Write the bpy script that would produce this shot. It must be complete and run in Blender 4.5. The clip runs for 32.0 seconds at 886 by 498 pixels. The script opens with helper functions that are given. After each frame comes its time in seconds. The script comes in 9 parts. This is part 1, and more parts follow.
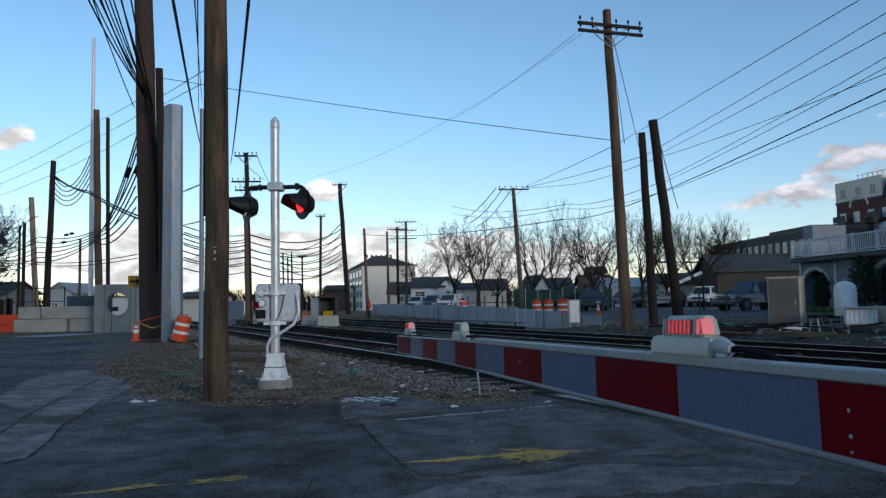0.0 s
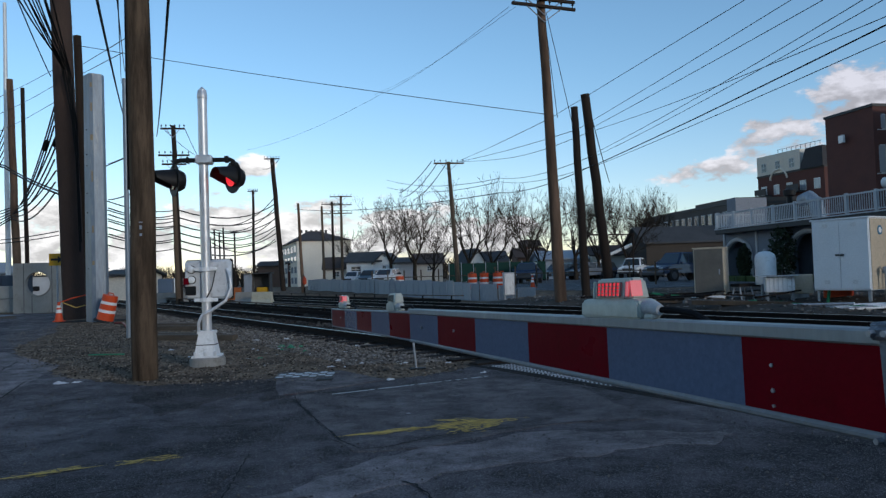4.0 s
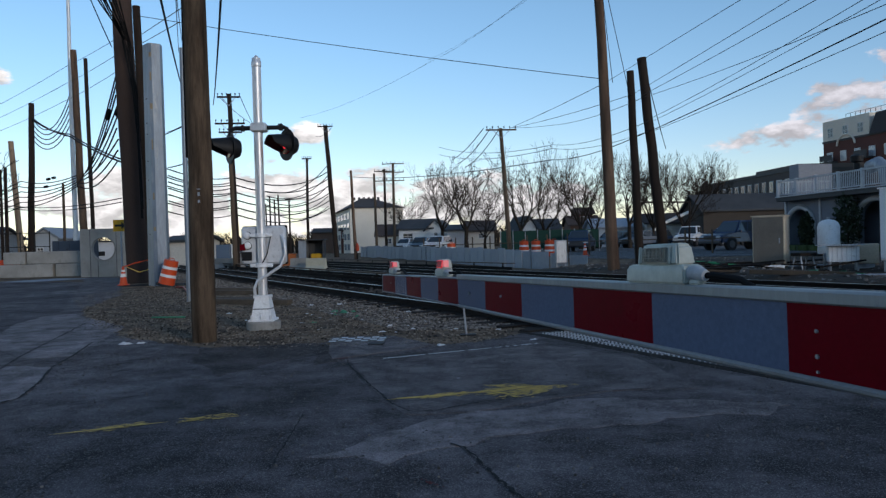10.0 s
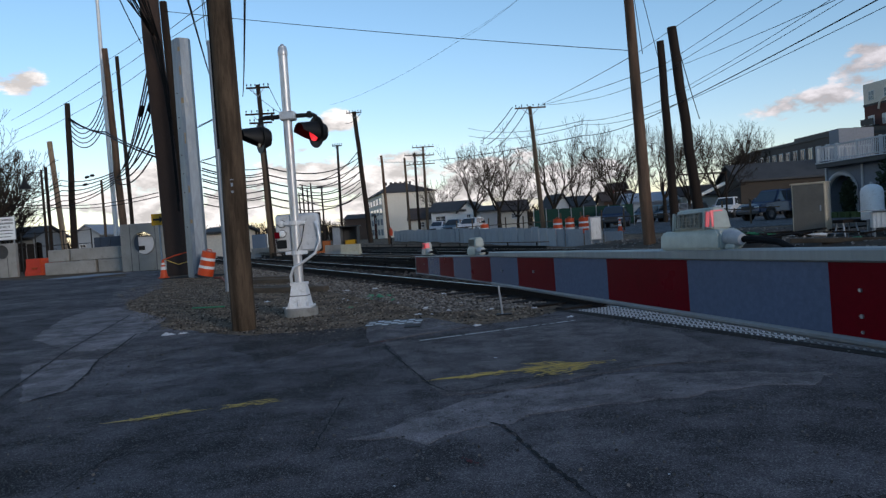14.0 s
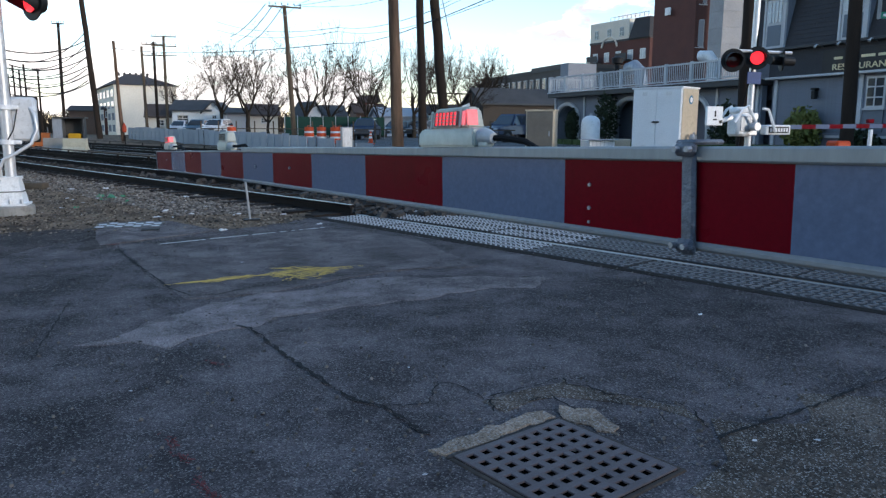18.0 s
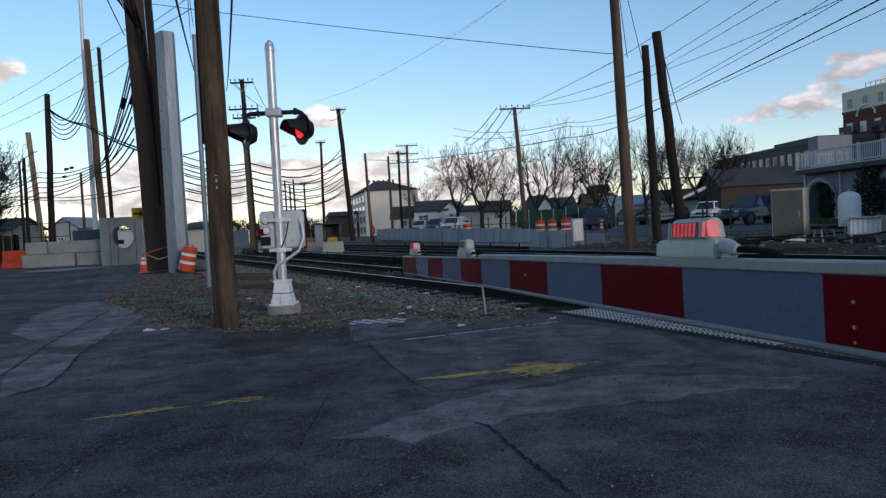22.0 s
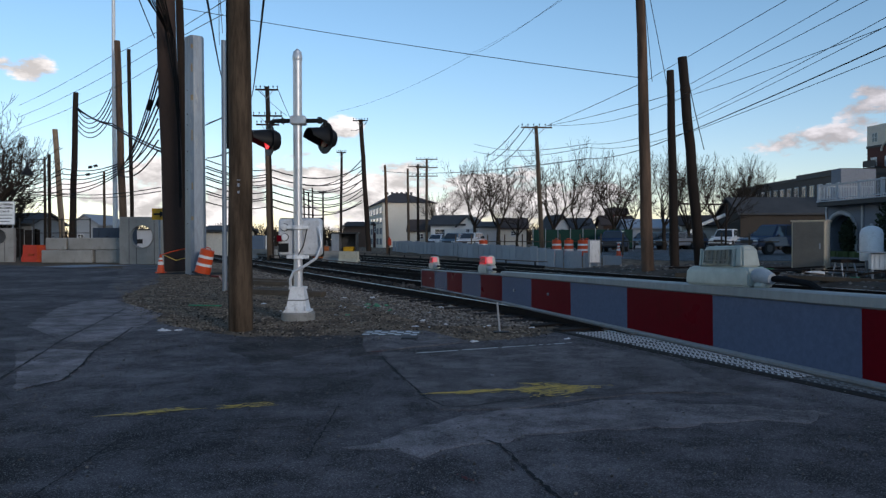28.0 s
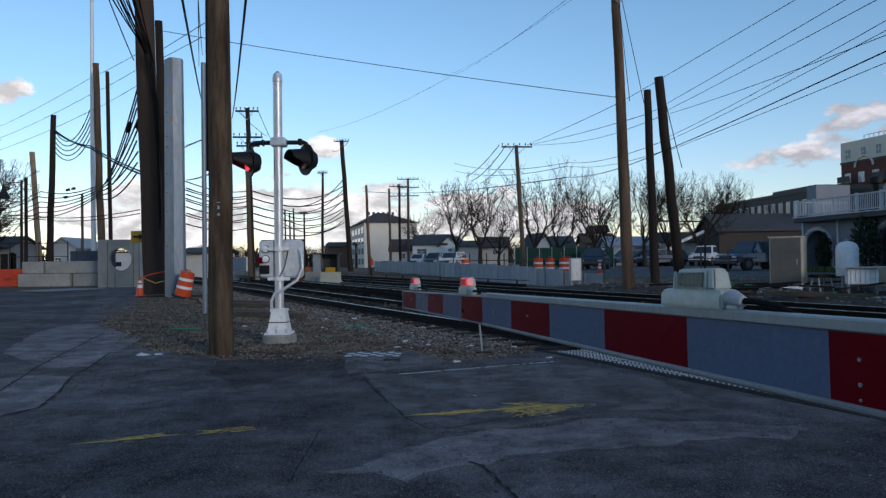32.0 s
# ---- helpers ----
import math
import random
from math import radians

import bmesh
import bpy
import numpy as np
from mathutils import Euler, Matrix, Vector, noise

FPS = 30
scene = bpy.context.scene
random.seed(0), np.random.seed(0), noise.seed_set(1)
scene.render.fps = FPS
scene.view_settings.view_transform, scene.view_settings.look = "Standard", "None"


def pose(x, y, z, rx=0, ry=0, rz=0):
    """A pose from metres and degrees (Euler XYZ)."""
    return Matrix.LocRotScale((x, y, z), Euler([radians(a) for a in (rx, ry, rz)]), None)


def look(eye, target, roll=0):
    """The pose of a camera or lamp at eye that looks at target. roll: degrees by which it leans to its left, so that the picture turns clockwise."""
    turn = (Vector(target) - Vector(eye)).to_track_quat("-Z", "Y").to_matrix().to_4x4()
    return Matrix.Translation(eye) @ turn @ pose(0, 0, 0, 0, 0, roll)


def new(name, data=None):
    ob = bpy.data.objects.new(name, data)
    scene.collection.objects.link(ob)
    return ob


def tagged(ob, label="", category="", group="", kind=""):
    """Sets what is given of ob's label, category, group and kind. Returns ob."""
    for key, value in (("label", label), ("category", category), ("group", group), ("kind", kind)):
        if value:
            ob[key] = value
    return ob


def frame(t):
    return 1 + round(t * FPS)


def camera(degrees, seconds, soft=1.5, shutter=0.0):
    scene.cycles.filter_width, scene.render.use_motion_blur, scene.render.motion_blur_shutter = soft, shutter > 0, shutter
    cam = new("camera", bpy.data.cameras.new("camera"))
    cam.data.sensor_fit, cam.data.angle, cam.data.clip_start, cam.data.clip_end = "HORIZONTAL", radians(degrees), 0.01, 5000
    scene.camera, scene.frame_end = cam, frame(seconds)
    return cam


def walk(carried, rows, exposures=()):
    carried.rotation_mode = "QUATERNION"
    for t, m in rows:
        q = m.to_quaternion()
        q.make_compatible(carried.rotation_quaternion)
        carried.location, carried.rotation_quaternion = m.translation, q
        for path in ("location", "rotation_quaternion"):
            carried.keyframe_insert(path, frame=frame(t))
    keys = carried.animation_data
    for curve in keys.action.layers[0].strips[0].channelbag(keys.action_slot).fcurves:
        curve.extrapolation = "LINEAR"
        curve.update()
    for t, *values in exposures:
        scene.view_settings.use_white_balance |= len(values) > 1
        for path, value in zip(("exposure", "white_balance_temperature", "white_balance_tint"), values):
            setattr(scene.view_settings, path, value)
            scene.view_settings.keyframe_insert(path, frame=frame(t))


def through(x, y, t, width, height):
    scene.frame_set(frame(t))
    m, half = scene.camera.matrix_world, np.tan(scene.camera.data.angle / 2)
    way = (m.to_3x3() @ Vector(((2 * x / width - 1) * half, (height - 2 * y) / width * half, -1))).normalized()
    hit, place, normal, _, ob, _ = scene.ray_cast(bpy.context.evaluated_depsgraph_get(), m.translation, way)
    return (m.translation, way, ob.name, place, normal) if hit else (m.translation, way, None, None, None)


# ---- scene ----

cam = camera(62.7, 32.0, 1.35)
PATH = [
    (0, pose(-0.001, -0.011, 1.325, 94.09, 1.08, -0.03)),
    (0.5, pose(-0.008, -0.011, 1.323, 94.47, 1.04, -0.12)),
    (1, pose(-0.012, -0.014, 1.319, 94.30, 0.92, -0.29)),
    (1.5, pose(-0.007, 0.000, 1.313, 93.94, 1.57, -0.40)),
    (2, pose(-0.002, 0.006, 1.313, 93.54, 1.73, -1.17)),
    (2.5, pose(-0.004, 0.005, 1.315, 93.09, 1.85, -1.68)),
    (3, pose(0.003, 0.007, 1.305, 92.35, 1.82, -3.62)),
    (3.5, pose(0.011, 0.022, 1.306, 91.96, 1.87, -4.55)),
    (5.5, pose(0.010, 0.013, 1.309, 92.11, 1.68, -6.38)),
    (6, pose(0.012, 0.016, 1.307, 92.43, 1.72, -6.84)),
    (6.5, pose(0.012, 0.008, 1.310, 92.62, 1.70, -7.13)),
    (7, pose(0.015, 0.004, 1.308, 92.60, 1.72, -7.72)),
    (7.5, pose(0.008, 0.001, 1.308, 92.58, 1.41, -8.01)),
    (8, pose(0.002, 0.006, 1.305, 92.39, 1.14, -8.01)),
    (8.5, pose(0.005, 0.005, 1.303, 91.77, 0.80, -8.03)),
    (9, pose(0.021, 0.008, 1.310, 91.58, 0.22, -5.43)),
    (9.5, pose(0.017, 0.002, 1.301, 90.12, 0.33, -2.78)),
    (10, pose(0.024, 0.002, 1.301, 89.51, 1.57, -0.96)),
    (10.5, pose(0.035, 0.006, 1.300, 89.38, 2.32, 0.39)),
    (11, pose(0.026, 0.002, 1.291, 89.39, 1.94, 1.64)),
    (11.5, pose(0.020, 0.006, 1.291, 88.37, 2.74, 1.84)),
    (12, pose(0.030, 0.013, 1.289, 87.50, 2.88, 1.69)),
    (12.5, pose(0.023, 0.010, 1.289, 87.67, 2.96, 2.13)),
    (13, pose(0.022, 0.009, 1.288, 87.78, 2.99, 2.02)),
    (13.5, pose(0.035, 0.018, 1.287, 88.10, 3.62, 1.88)),
    (15.5, pose(0.022, 0.008, 1.284, 88.30, 3.87, 0.94)),
    (16, pose(0.029, 0.013, 1.284, 87.96, 4.06, 0.18)),
    (16.5, pose(0.024, 0.020, 1.278, 86.34, 3.76, -1.25)),
    (17, pose(0.036, 0.035, 1.269, 84.04, 2.27, -10.56)),
    (17.5, pose(0.029, 0.043, 1.258, 81.63, 0.82, -19.51)),
    (18, pose(0.008, 0.016, 1.246, 80.57, -0.31, -17.63)),
    (18.5, pose(0.017, 0.011, 1.263, 79.91, 1.35, -10.63)),
    (19, pose(0.019, -0.013, 1.285, 83.24, 3.41, -3.89)),
    (19.5, pose(-0.002, -0.011, 1.303, 84.87, 2.83, -1.37)),
    (20, pose(-0.008, -0.006, 1.301, 85.60, 2.58, -0.00)),
    (20.5, pose(-0.009, -0.013, 1.303, 87.06, 2.45, 0.78)),
    (21, pose(-0.005, -0.020, 1.303, 87.79, 2.58, 0.65)),
    (21.5, pose(-0.006, -0.021, 1.303, 88.10, 2.65, 0.20)),
    (22, pose(-0.006, -0.010, 1.300, 88.07, 2.83, 0.25)),
    (22.5, pose(-0.014, -0.006, 1.299, 88.16, 2.67, 0.55)),
    (23, pose(-0.015, -0.010, 1.301, 88.72, 2.58, 0.71)),
    (23.5, pose(-0.017, -0.025, 1.304, 89.37, 2.61, 0.72)),
    (24, pose(-0.017, -0.023, 1.302, 89.27, 2.69, 0.89)),
    (24.5, pose(-0.015, -0.013, 1.299, 89.27, 2.89, 0.89)),
    (25, pose(-0.012, -0.011, 1.298, 89.20, 3.04, 1.02)),
    (25.5, pose(-0.015, -0.005, 1.299, 89.22, 3.23, 1.05)),
    (27.5, pose(-0.026, 0.004, 1.301, 89.17, 1.06, 1.54)),
    (28, pose(-0.035, -0.005, 1.300, 89.25, 0.07, 1.50)),
    (28.5, pose(-0.038, -0.018, 1.303, 89.12, -0.42, 1.58)),
    (29, pose(-0.030, -0.002, 1.308, 88.91, -0.21, 2.29)),
    (29.5, pose(-0.040, -0.003, 1.317, 89.27, -0.01, 2.86)),
    (30, pose(-0.042, -0.002, 1.313, 89.62, -0.15, 2.63)),
    (30.5, pose(-0.042, -0.012, 1.315, 90.08, -0.01, 2.26)),
    (31, pose(-0.036, -0.012, 1.313, 90.51, 0.19, 1.76)),
    (31.5, pose(-0.028, -0.021, 1.314, 91.01, 0.35, 0.79)),
    (32, pose(-0.026, -0.021, 1.313, 90.76, 0.69, 0.09)),
]
BASE = 0.39
STOPS = ((0.0, 0.06, 6200, 8), (0.8, -0.1, 6050, 8), (2.0, -0.16, 6000, 8), (3.0, 0.02, 6200, 8), (8.5, 0.04, 6150, 8), (10.0, 0.0, 6300, 11), (13.0, 0.02, 6480, 12), (16.2, 0.05, 6350, 12), (17.0, 0.30, 6200, 12), (17.5, 0.93, 6500, 11), (18.4, 1.0, 6550, 11), (19.0, 0.42, 7000, 10), (20.0, 0.16, 6850, 11), (21.5, 0.05, 6550, 12), (25.0, 0.0, 6150, 12), (28.5, 0.0, 6450, 12), (31.0, 0.0, 6250, 11), (32.0, 0.0, 6200, 11))
walk(cam, PATH, [(t, BASE + e, k, g) for t, e, k, g in STOPS])


# ---- light ----
world = bpy.data.worlds.new("dusk_sky")
scene.world = world
world.use_nodes = True
SKY = world.node_tree
SKY.nodes.clear()


def node(tree, kind, **values):
    n = tree.nodes.new(kind)
    for key, value in values.items():
        if key in n.inputs:
            n.inputs[key].default_value = value
    return n


def math_node(tree, op, a, b=None, clamp=False):
    n = tree.nodes.new("ShaderNodeMath")
    n.operation, n.use_clamp = op, clamp
    for i, v in enumerate((a, b)):
        if v is None:
            continue
        if isinstance(v, (int, float)):
            n.inputs[i].default_value = v
        else:
            tree.links.new(v, n.inputs[i])
    return n.outputs[0]


def mix_color(tree, fac, a, b, blend="MIX"):
    n = tree.nodes.new("ShaderNodeMix")
    n.data_type, n.blend_type = "RGBA", blend
    for i, v in ((0, fac), (6, a), (7, b)):
        if isinstance(v, (int, float)):
            n.inputs[i].default_value = v
        elif isinstance(v, tuple):
            n.inputs[i].default_value = (*v, 1) if len(v) == 3 else v
        else:
            tree.links.new(v, n.inputs[i])
    return n.outputs[2]


def build_sky():
    tree = SKY
    sky = tree.nodes.new("ShaderNodeTexSky")
    sky.sky_type, sky.sun_disc = "NISHITA", False
    sky.sun_elevation, sky.sun_rotation = radians(12), radians(146.6)
    sky.air_density, sky.dust_density, sky.ozone_density = 0.95, 0.15, 2.5
    coord = tree.nodes.new("ShaderNodeTexCoord")
    way = coord.outputs["Generated"]
    xyz = tree.nodes.new("ShaderNodeSeparateXYZ")
    tree.links.new(way, xyz.inputs[0])
    az = math_node(tree, "ARCTAN2", xyz.outputs[0], xyz.outputs[1])
    el = math_node(tree, "ARCSINE", xyz.outputs[2])
    stretch = tree.nodes.new("ShaderNodeMapping")
    stretch.inputs["Scale"].default_value = (1, 1, 2.2)
    tree.links.new(way, stretch.inputs[0])
    puffs = node(tree, "ShaderNodeTexNoise", Scale=13.0, Detail=9.0, Roughness=0.58)
    tree.links.new(stretch.outputs[0], puffs.inputs["Vector"])

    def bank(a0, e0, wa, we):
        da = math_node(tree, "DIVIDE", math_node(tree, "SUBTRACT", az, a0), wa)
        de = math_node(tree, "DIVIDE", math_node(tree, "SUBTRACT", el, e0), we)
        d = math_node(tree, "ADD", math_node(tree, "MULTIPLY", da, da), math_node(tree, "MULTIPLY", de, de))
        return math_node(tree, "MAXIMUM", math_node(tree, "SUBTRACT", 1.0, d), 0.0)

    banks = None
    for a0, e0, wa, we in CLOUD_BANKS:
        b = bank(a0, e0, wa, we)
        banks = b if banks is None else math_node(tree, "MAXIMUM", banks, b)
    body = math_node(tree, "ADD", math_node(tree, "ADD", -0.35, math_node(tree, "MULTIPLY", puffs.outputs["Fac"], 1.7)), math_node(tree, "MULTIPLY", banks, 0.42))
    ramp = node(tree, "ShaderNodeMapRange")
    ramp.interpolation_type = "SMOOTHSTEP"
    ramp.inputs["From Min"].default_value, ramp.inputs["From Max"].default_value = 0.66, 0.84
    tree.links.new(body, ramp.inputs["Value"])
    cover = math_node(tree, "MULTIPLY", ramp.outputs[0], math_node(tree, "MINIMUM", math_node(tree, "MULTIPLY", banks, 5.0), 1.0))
    shade = node(tree, "ShaderNodeMapRange")
    shade.inputs["From Min"].default_value, shade.inputs["From Max"].default_value = 0.0, 0.9
    tree.links.new(math_node(tree, "ADD", math_node(tree, "MULTIPLY", az, 1.0), math_node(tree, "MULTIPLY", el, 1.2)), shade.inputs["Value"])
    light_cloud = mix_color(tree, shade.outputs[0], (0.66, 0.63, 0.61), (0.42, 0.41, 0.45))
    lifted = tree.nodes.new("ShaderNodeVectorMath")
    lifted.operation = "ADD"
    lifted.inputs[1].default_value = (0.012, 0.0, 0.05)
    tree.links.new(stretch.outputs[0], lifted.inputs[0])
    above = node(tree, "ShaderNodeTexNoise", Scale=13.0, Detail=9.0, Roughness=0.58)
    tree.links.new(lifted.outputs[0], above.inputs["Vector"])
    rise = math_node(tree, "SUBTRACT", puffs.outputs["Fac"], above.outputs["Fac"])
    relief = math_node(tree, "MAXIMUM", math_node(tree, "MINIMUM", math_node(tree, "ADD", 0.92, math_node(tree, "MULTIPLY", rise, 3.0)), 1.3), 0.74)
    cloud = mix_color(tree, 1.0, light_cloud, relief, "MULTIPLY")
    glow = tree.nodes.new("ShaderNodeVectorMath")
    glow.operation = "SCALE"
    glow.inputs["Scale"].default_value = 0.15
    tree.links.new(sky.outputs[0], glow.inputs[0])
    haze = node(tree, "ShaderNodeMapRange")
    haze.interpolation_type = "SMOOTHSTEP"
    haze.inputs["From Min"].default_value, haze.inputs["From Max"].default_value = 0.0, 0.32
    tree.links.new(el, haze.inputs["Value"])
    tint = mix_color(tree, haze.outputs[0], (1.0, 0.875, 0.875), (0.95, 0.99, 0.965))
    tone = mix_color(tree, 1.0, glow.outputs[0], tint, "MULTIPLY")
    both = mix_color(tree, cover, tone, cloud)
    back = tree.nodes.new("ShaderNodeBackground")
    back.inputs["Strength"].default_value = 1.0
    tree.links.new(both, back.inputs["Color"])
    out = tree.nodes.new("ShaderNodeOutputWorld")
    tree.links.new(back.outputs[0], out.inputs[0])


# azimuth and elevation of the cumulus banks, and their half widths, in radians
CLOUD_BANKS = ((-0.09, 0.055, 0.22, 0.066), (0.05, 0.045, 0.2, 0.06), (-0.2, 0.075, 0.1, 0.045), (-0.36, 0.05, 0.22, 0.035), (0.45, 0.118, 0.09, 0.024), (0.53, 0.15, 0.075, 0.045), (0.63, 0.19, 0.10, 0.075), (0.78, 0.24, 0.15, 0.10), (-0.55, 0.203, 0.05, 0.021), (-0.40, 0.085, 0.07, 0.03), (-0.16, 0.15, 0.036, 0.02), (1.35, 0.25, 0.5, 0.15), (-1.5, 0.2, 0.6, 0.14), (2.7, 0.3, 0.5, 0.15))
build_sky()
sun = new("sun", bpy.data.lights.new("sun", "SUN"))
sun.data.energy, sun.data.angle, sun.data.color = 0.8, radians(10), (1.0, 0.90, 0.79)
sun.matrix_world = look((55, -83.5, 21.26), (0, 0, 0))

# ---- materials ----
MATS = {}


def surf(name, a, b, rough=0.75, metal=0.0, big=1.5, fine=40.0, bump=0.25, spread=0.25, streak=0.0, stain=None, vary=0.0, emit=None, coat=0.0, spec=0.3, island=0.0):
    """Painted, rusted, wooden or stony surface: two tones in large patches, fine grain, optional streaks, stains and a tone per piece."""
    if name in MATS:
        return MATS[name]
    m = MATS[name] = bpy.data.materials.new(name)
    m.use_nodes = True
    t = m.node_tree
    bsdf = t.nodes["Principled BSDF"]
    co = t.nodes.new("ShaderNodeTexCoord").outputs["Object"]
    if streak:
        mp = t.nodes.new("ShaderNodeMapping")
        mp.inputs["Scale"].default_value = (1, 1, 1.0 / streak)
        t.links.new(co, mp.inputs[0])
        co = mp.outputs[0]
    n1 = node(t, "ShaderNodeTexNoise", Scale=big, Detail=5.0, Roughness=0.6)
    n2 = node(t, "ShaderNodeTexNoise", Scale=fine, Detail=4.0, Roughness=0.65)
    for n in (n1, n2):
        t.links.new(co, n.inputs["Vector"])
    r1 = node(t, "ShaderNodeMapRange")
    r1.inputs["From Min"].default_value, r1.inputs["From Max"].default_value = 0.5 - spread, 0.5 + spread
    t.links.new(n1.outputs["Fac"], r1.inputs["Value"])
    col = mix_color(t, r1.outputs[0], a, b)
    grain = math_node(t, "ADD", 0.72, math_node(t, "MULTIPLY", n2.outputs["Fac"], 0.56))
    col = mix_color(t, 1.0, col, grain, "MULTIPLY")
    if stain:
        n3 = node(t, "ShaderNodeTexNoise", Scale=big * 2.7, Detail=7.0, Roughness=0.7)
        t.links.new(co, n3.inputs["Vector"])
        r3 = node(t, "ShaderNodeMapRange")
        r3.inputs["From Min"].default_value, r3.inputs["From Max"].default_value = 0.56, 0.72
        t.links.new(n3.outputs["Fac"], r3.inputs["Value"])
        col = mix_color(t, math_node(t, "MULTIPLY", r3.outputs[0], 0.75), col, stain)
    if vary:
        info = t.nodes.new("ShaderNodeObjectInfo")
        k = math_node(t, "ADD", 1.0 - vary, math_node(t, "MULTIPLY", info.outputs["Random"], 2 * vary))
        col = mix_color(t, 1.0, col, k, "MULTIPLY")
    if island:
        geo = t.nodes.new("ShaderNodeNewGeometry")
        k = math_node(t, "ADD", 1.0 - island, math_node(t, "MULTIPLY", geo.outputs["Random Per Island"], 2 * island))
        col = mix_color(t, 1.0, col, k, "MULTIPLY")
    t.links.new(col, bsdf.inputs["Base Color"])
    rr = math_node(t, "ADD", max(rough - 0.12, 0.02), math_node(t, "MULTIPLY", n1.outputs["Fac"], 0.24), clamp=True)
    t.links.new(rr, bsdf.inputs["Roughness"])
    bsdf.inputs["Metallic"].default_value = metal
    bsdf.inputs["Specular IOR Level"].default_value = spec
    bsdf.inputs["Coat Weight"].default_value = coat
    if bump:
        bp = node(t, "ShaderNodeBump", Strength=bump, Distance=0.01)
        t.links.new(n2.outputs["Fac"], bp.inputs["Height"])
        t.links.new(bp.outputs[0], bsdf.inputs["Normal"])
    if emit:
        bsdf.inputs["Emission Color"].default_value = (*emit[:3], 1)
        bsdf.inputs["Emission Strength"].default_value = emit[3]
    return m


def glass(name, tint, rough=0.05):
    m = MATS.get(name) or bpy.data.materials.new(name)
    MATS[name] = m
    m.use_nodes = True
    b = m.node_tree.nodes["Principled BSDF"]
    b.inputs["Base Color"].default_value = (*tint, 1)
    b.inputs["Roughness"].default_value = rough
    b.inputs["Specular IOR Level"].default_value = 0.8
    return m


def asphalt(name, a, b, chips=0.25, cracks=0.5, scale=0.35):
    """Worn road asphalt: patchy tone, pale aggregate chips, fine cracks."""
    m = MATS[name] = bpy.data.materials.new(name)
    m.use_nodes = True
    t = m.node_tree
    bsdf = t.nodes["Principled BSDF"]
    co = t.nodes.new("ShaderNodeTexCoord").outputs["Object"]
    n1 = node(t, "ShaderNodeTexNoise", Scale=scale, Detail=8.0, Roughness=0.62)
    n2 = node(t, "ShaderNodeTexNoise", Scale=105.0, Detail=3.0, Roughness=0.65)
    nm = node(t, "ShaderNodeTexNoise", Scale=2.1, Detail=6.0, Roughness=0.7)
    v = node(t, "ShaderNodeTexVoronoi", Scale=165.0)
    for n in (n1, n2, nm, v):
        t.links.new(co, n.inputs["Vector"])
    r = node(t, "ShaderNodeMapRange")
    r.inputs["From Min"].default_value, r.inputs["From Max"].default_value = 0.36, 0.66
    t.links.new(n1.outputs["Fac"], r.inputs["Value"])
    col = mix_color(t, r.outputs[0], a, b)
    mr = node(t, "ShaderNodeMapRange")
    mr.inputs["From Min"].default_value, mr.inputs["From Max"].default_value = 0.40, 0.63
    mr.inputs["To Min"].default_value, mr.inputs["To Max"].default_value = 0.52, 1.42
    t.links.new(nm.outputs["Fac"], mr.inputs["Value"])
    gr = node(t, "ShaderNodeMapRange")
    gr.inputs["From Min"].default_value, gr.inputs["From Max"].default_value = 0.32, 0.7
    gr.inputs["To Min"].default_value, gr.inputs["To Max"].default_value = 0.42, 1.6
    t.links.new(n2.outputs["Fac"], gr.inputs["Value"])
    mid = math_node(t, "MULTIPLY", mr.outputs[0], gr.outputs[0])
    col = mix_color(t, 1.0, col, mid, "MULTIPLY")
    chip = node(t, "ShaderNodeMapRange")
    chip.inputs["From Min"].default_value, chip.inputs["From Max"].default_value = 0.78, 0.98
    sep = t.nodes.new("ShaderNodeSeparateColor")
    t.links.new(v.outputs["Color"], sep.inputs[0])
    t.links.new(sep.outputs[0], chip.inputs["Value"])
    col = mix_color(t, math_node(t, "MULTIPLY", chip.outputs[0], chips), col, (0.44, 0.42, 0.40))
    warp = node(t, "ShaderNodeTexNoise", Scale=1.3, Detail=5.0)
    t.links.new(co, warp.inputs["Vector"])
    moved = mix_color(t, 0.35, co, warp.outputs["Color"])
    vc = node(t, "ShaderNodeTexVoronoi", Scale=0.9)
    vc.feature = "DISTANCE_TO_EDGE"
    t.links.new(moved, vc.inputs["Vector"])
    cr = node(t, "ShaderNodeMapRange")
    cr.inputs["From Min"].default_value, cr.inputs["From Max"].default_value = 0.006, 0.0
    t.links.new(vc.outputs["Distance"], cr.inputs["Value"])
    few = node(t, "ShaderNodeMapRange")
    few.inputs["From Min"].default_value, few.inputs["From Max"].default_value = 0.52, 0.6
    t.links.new(n1.outputs["Fac"], few.inputs["Value"])
    crack = math_node(t, "MULTIPLY", math_node(t, "MULTIPLY", cr.outputs[0], few.outputs[0]), cracks)
    col = mix_color(t, crack, col, (0.008, 0.008, 0.009))
    t.links.new(col, bsdf.inputs["Base Color"])
    bsdf.inputs["Roughness"].default_value = 0.9
    bsdf.inputs["Specular IOR Level"].default_value = 0.12
    bp = node(t, "ShaderNodeBump", Strength=0.8, Distance=0.006)
    hgt = math_node(t, "SUBTRACT", math_node(t, "ADD", n2.outputs["Fac"], math_node(t, "MULTIPLY", v.outputs["Distance"], 0.6)), math_node(t, "MULTIPLY", crack, 2.0))
    t.links.new(hgt, bp.inputs["Height"])
    t.links.new(bp.outputs[0], bsdf.inputs["Normal"])
    return m


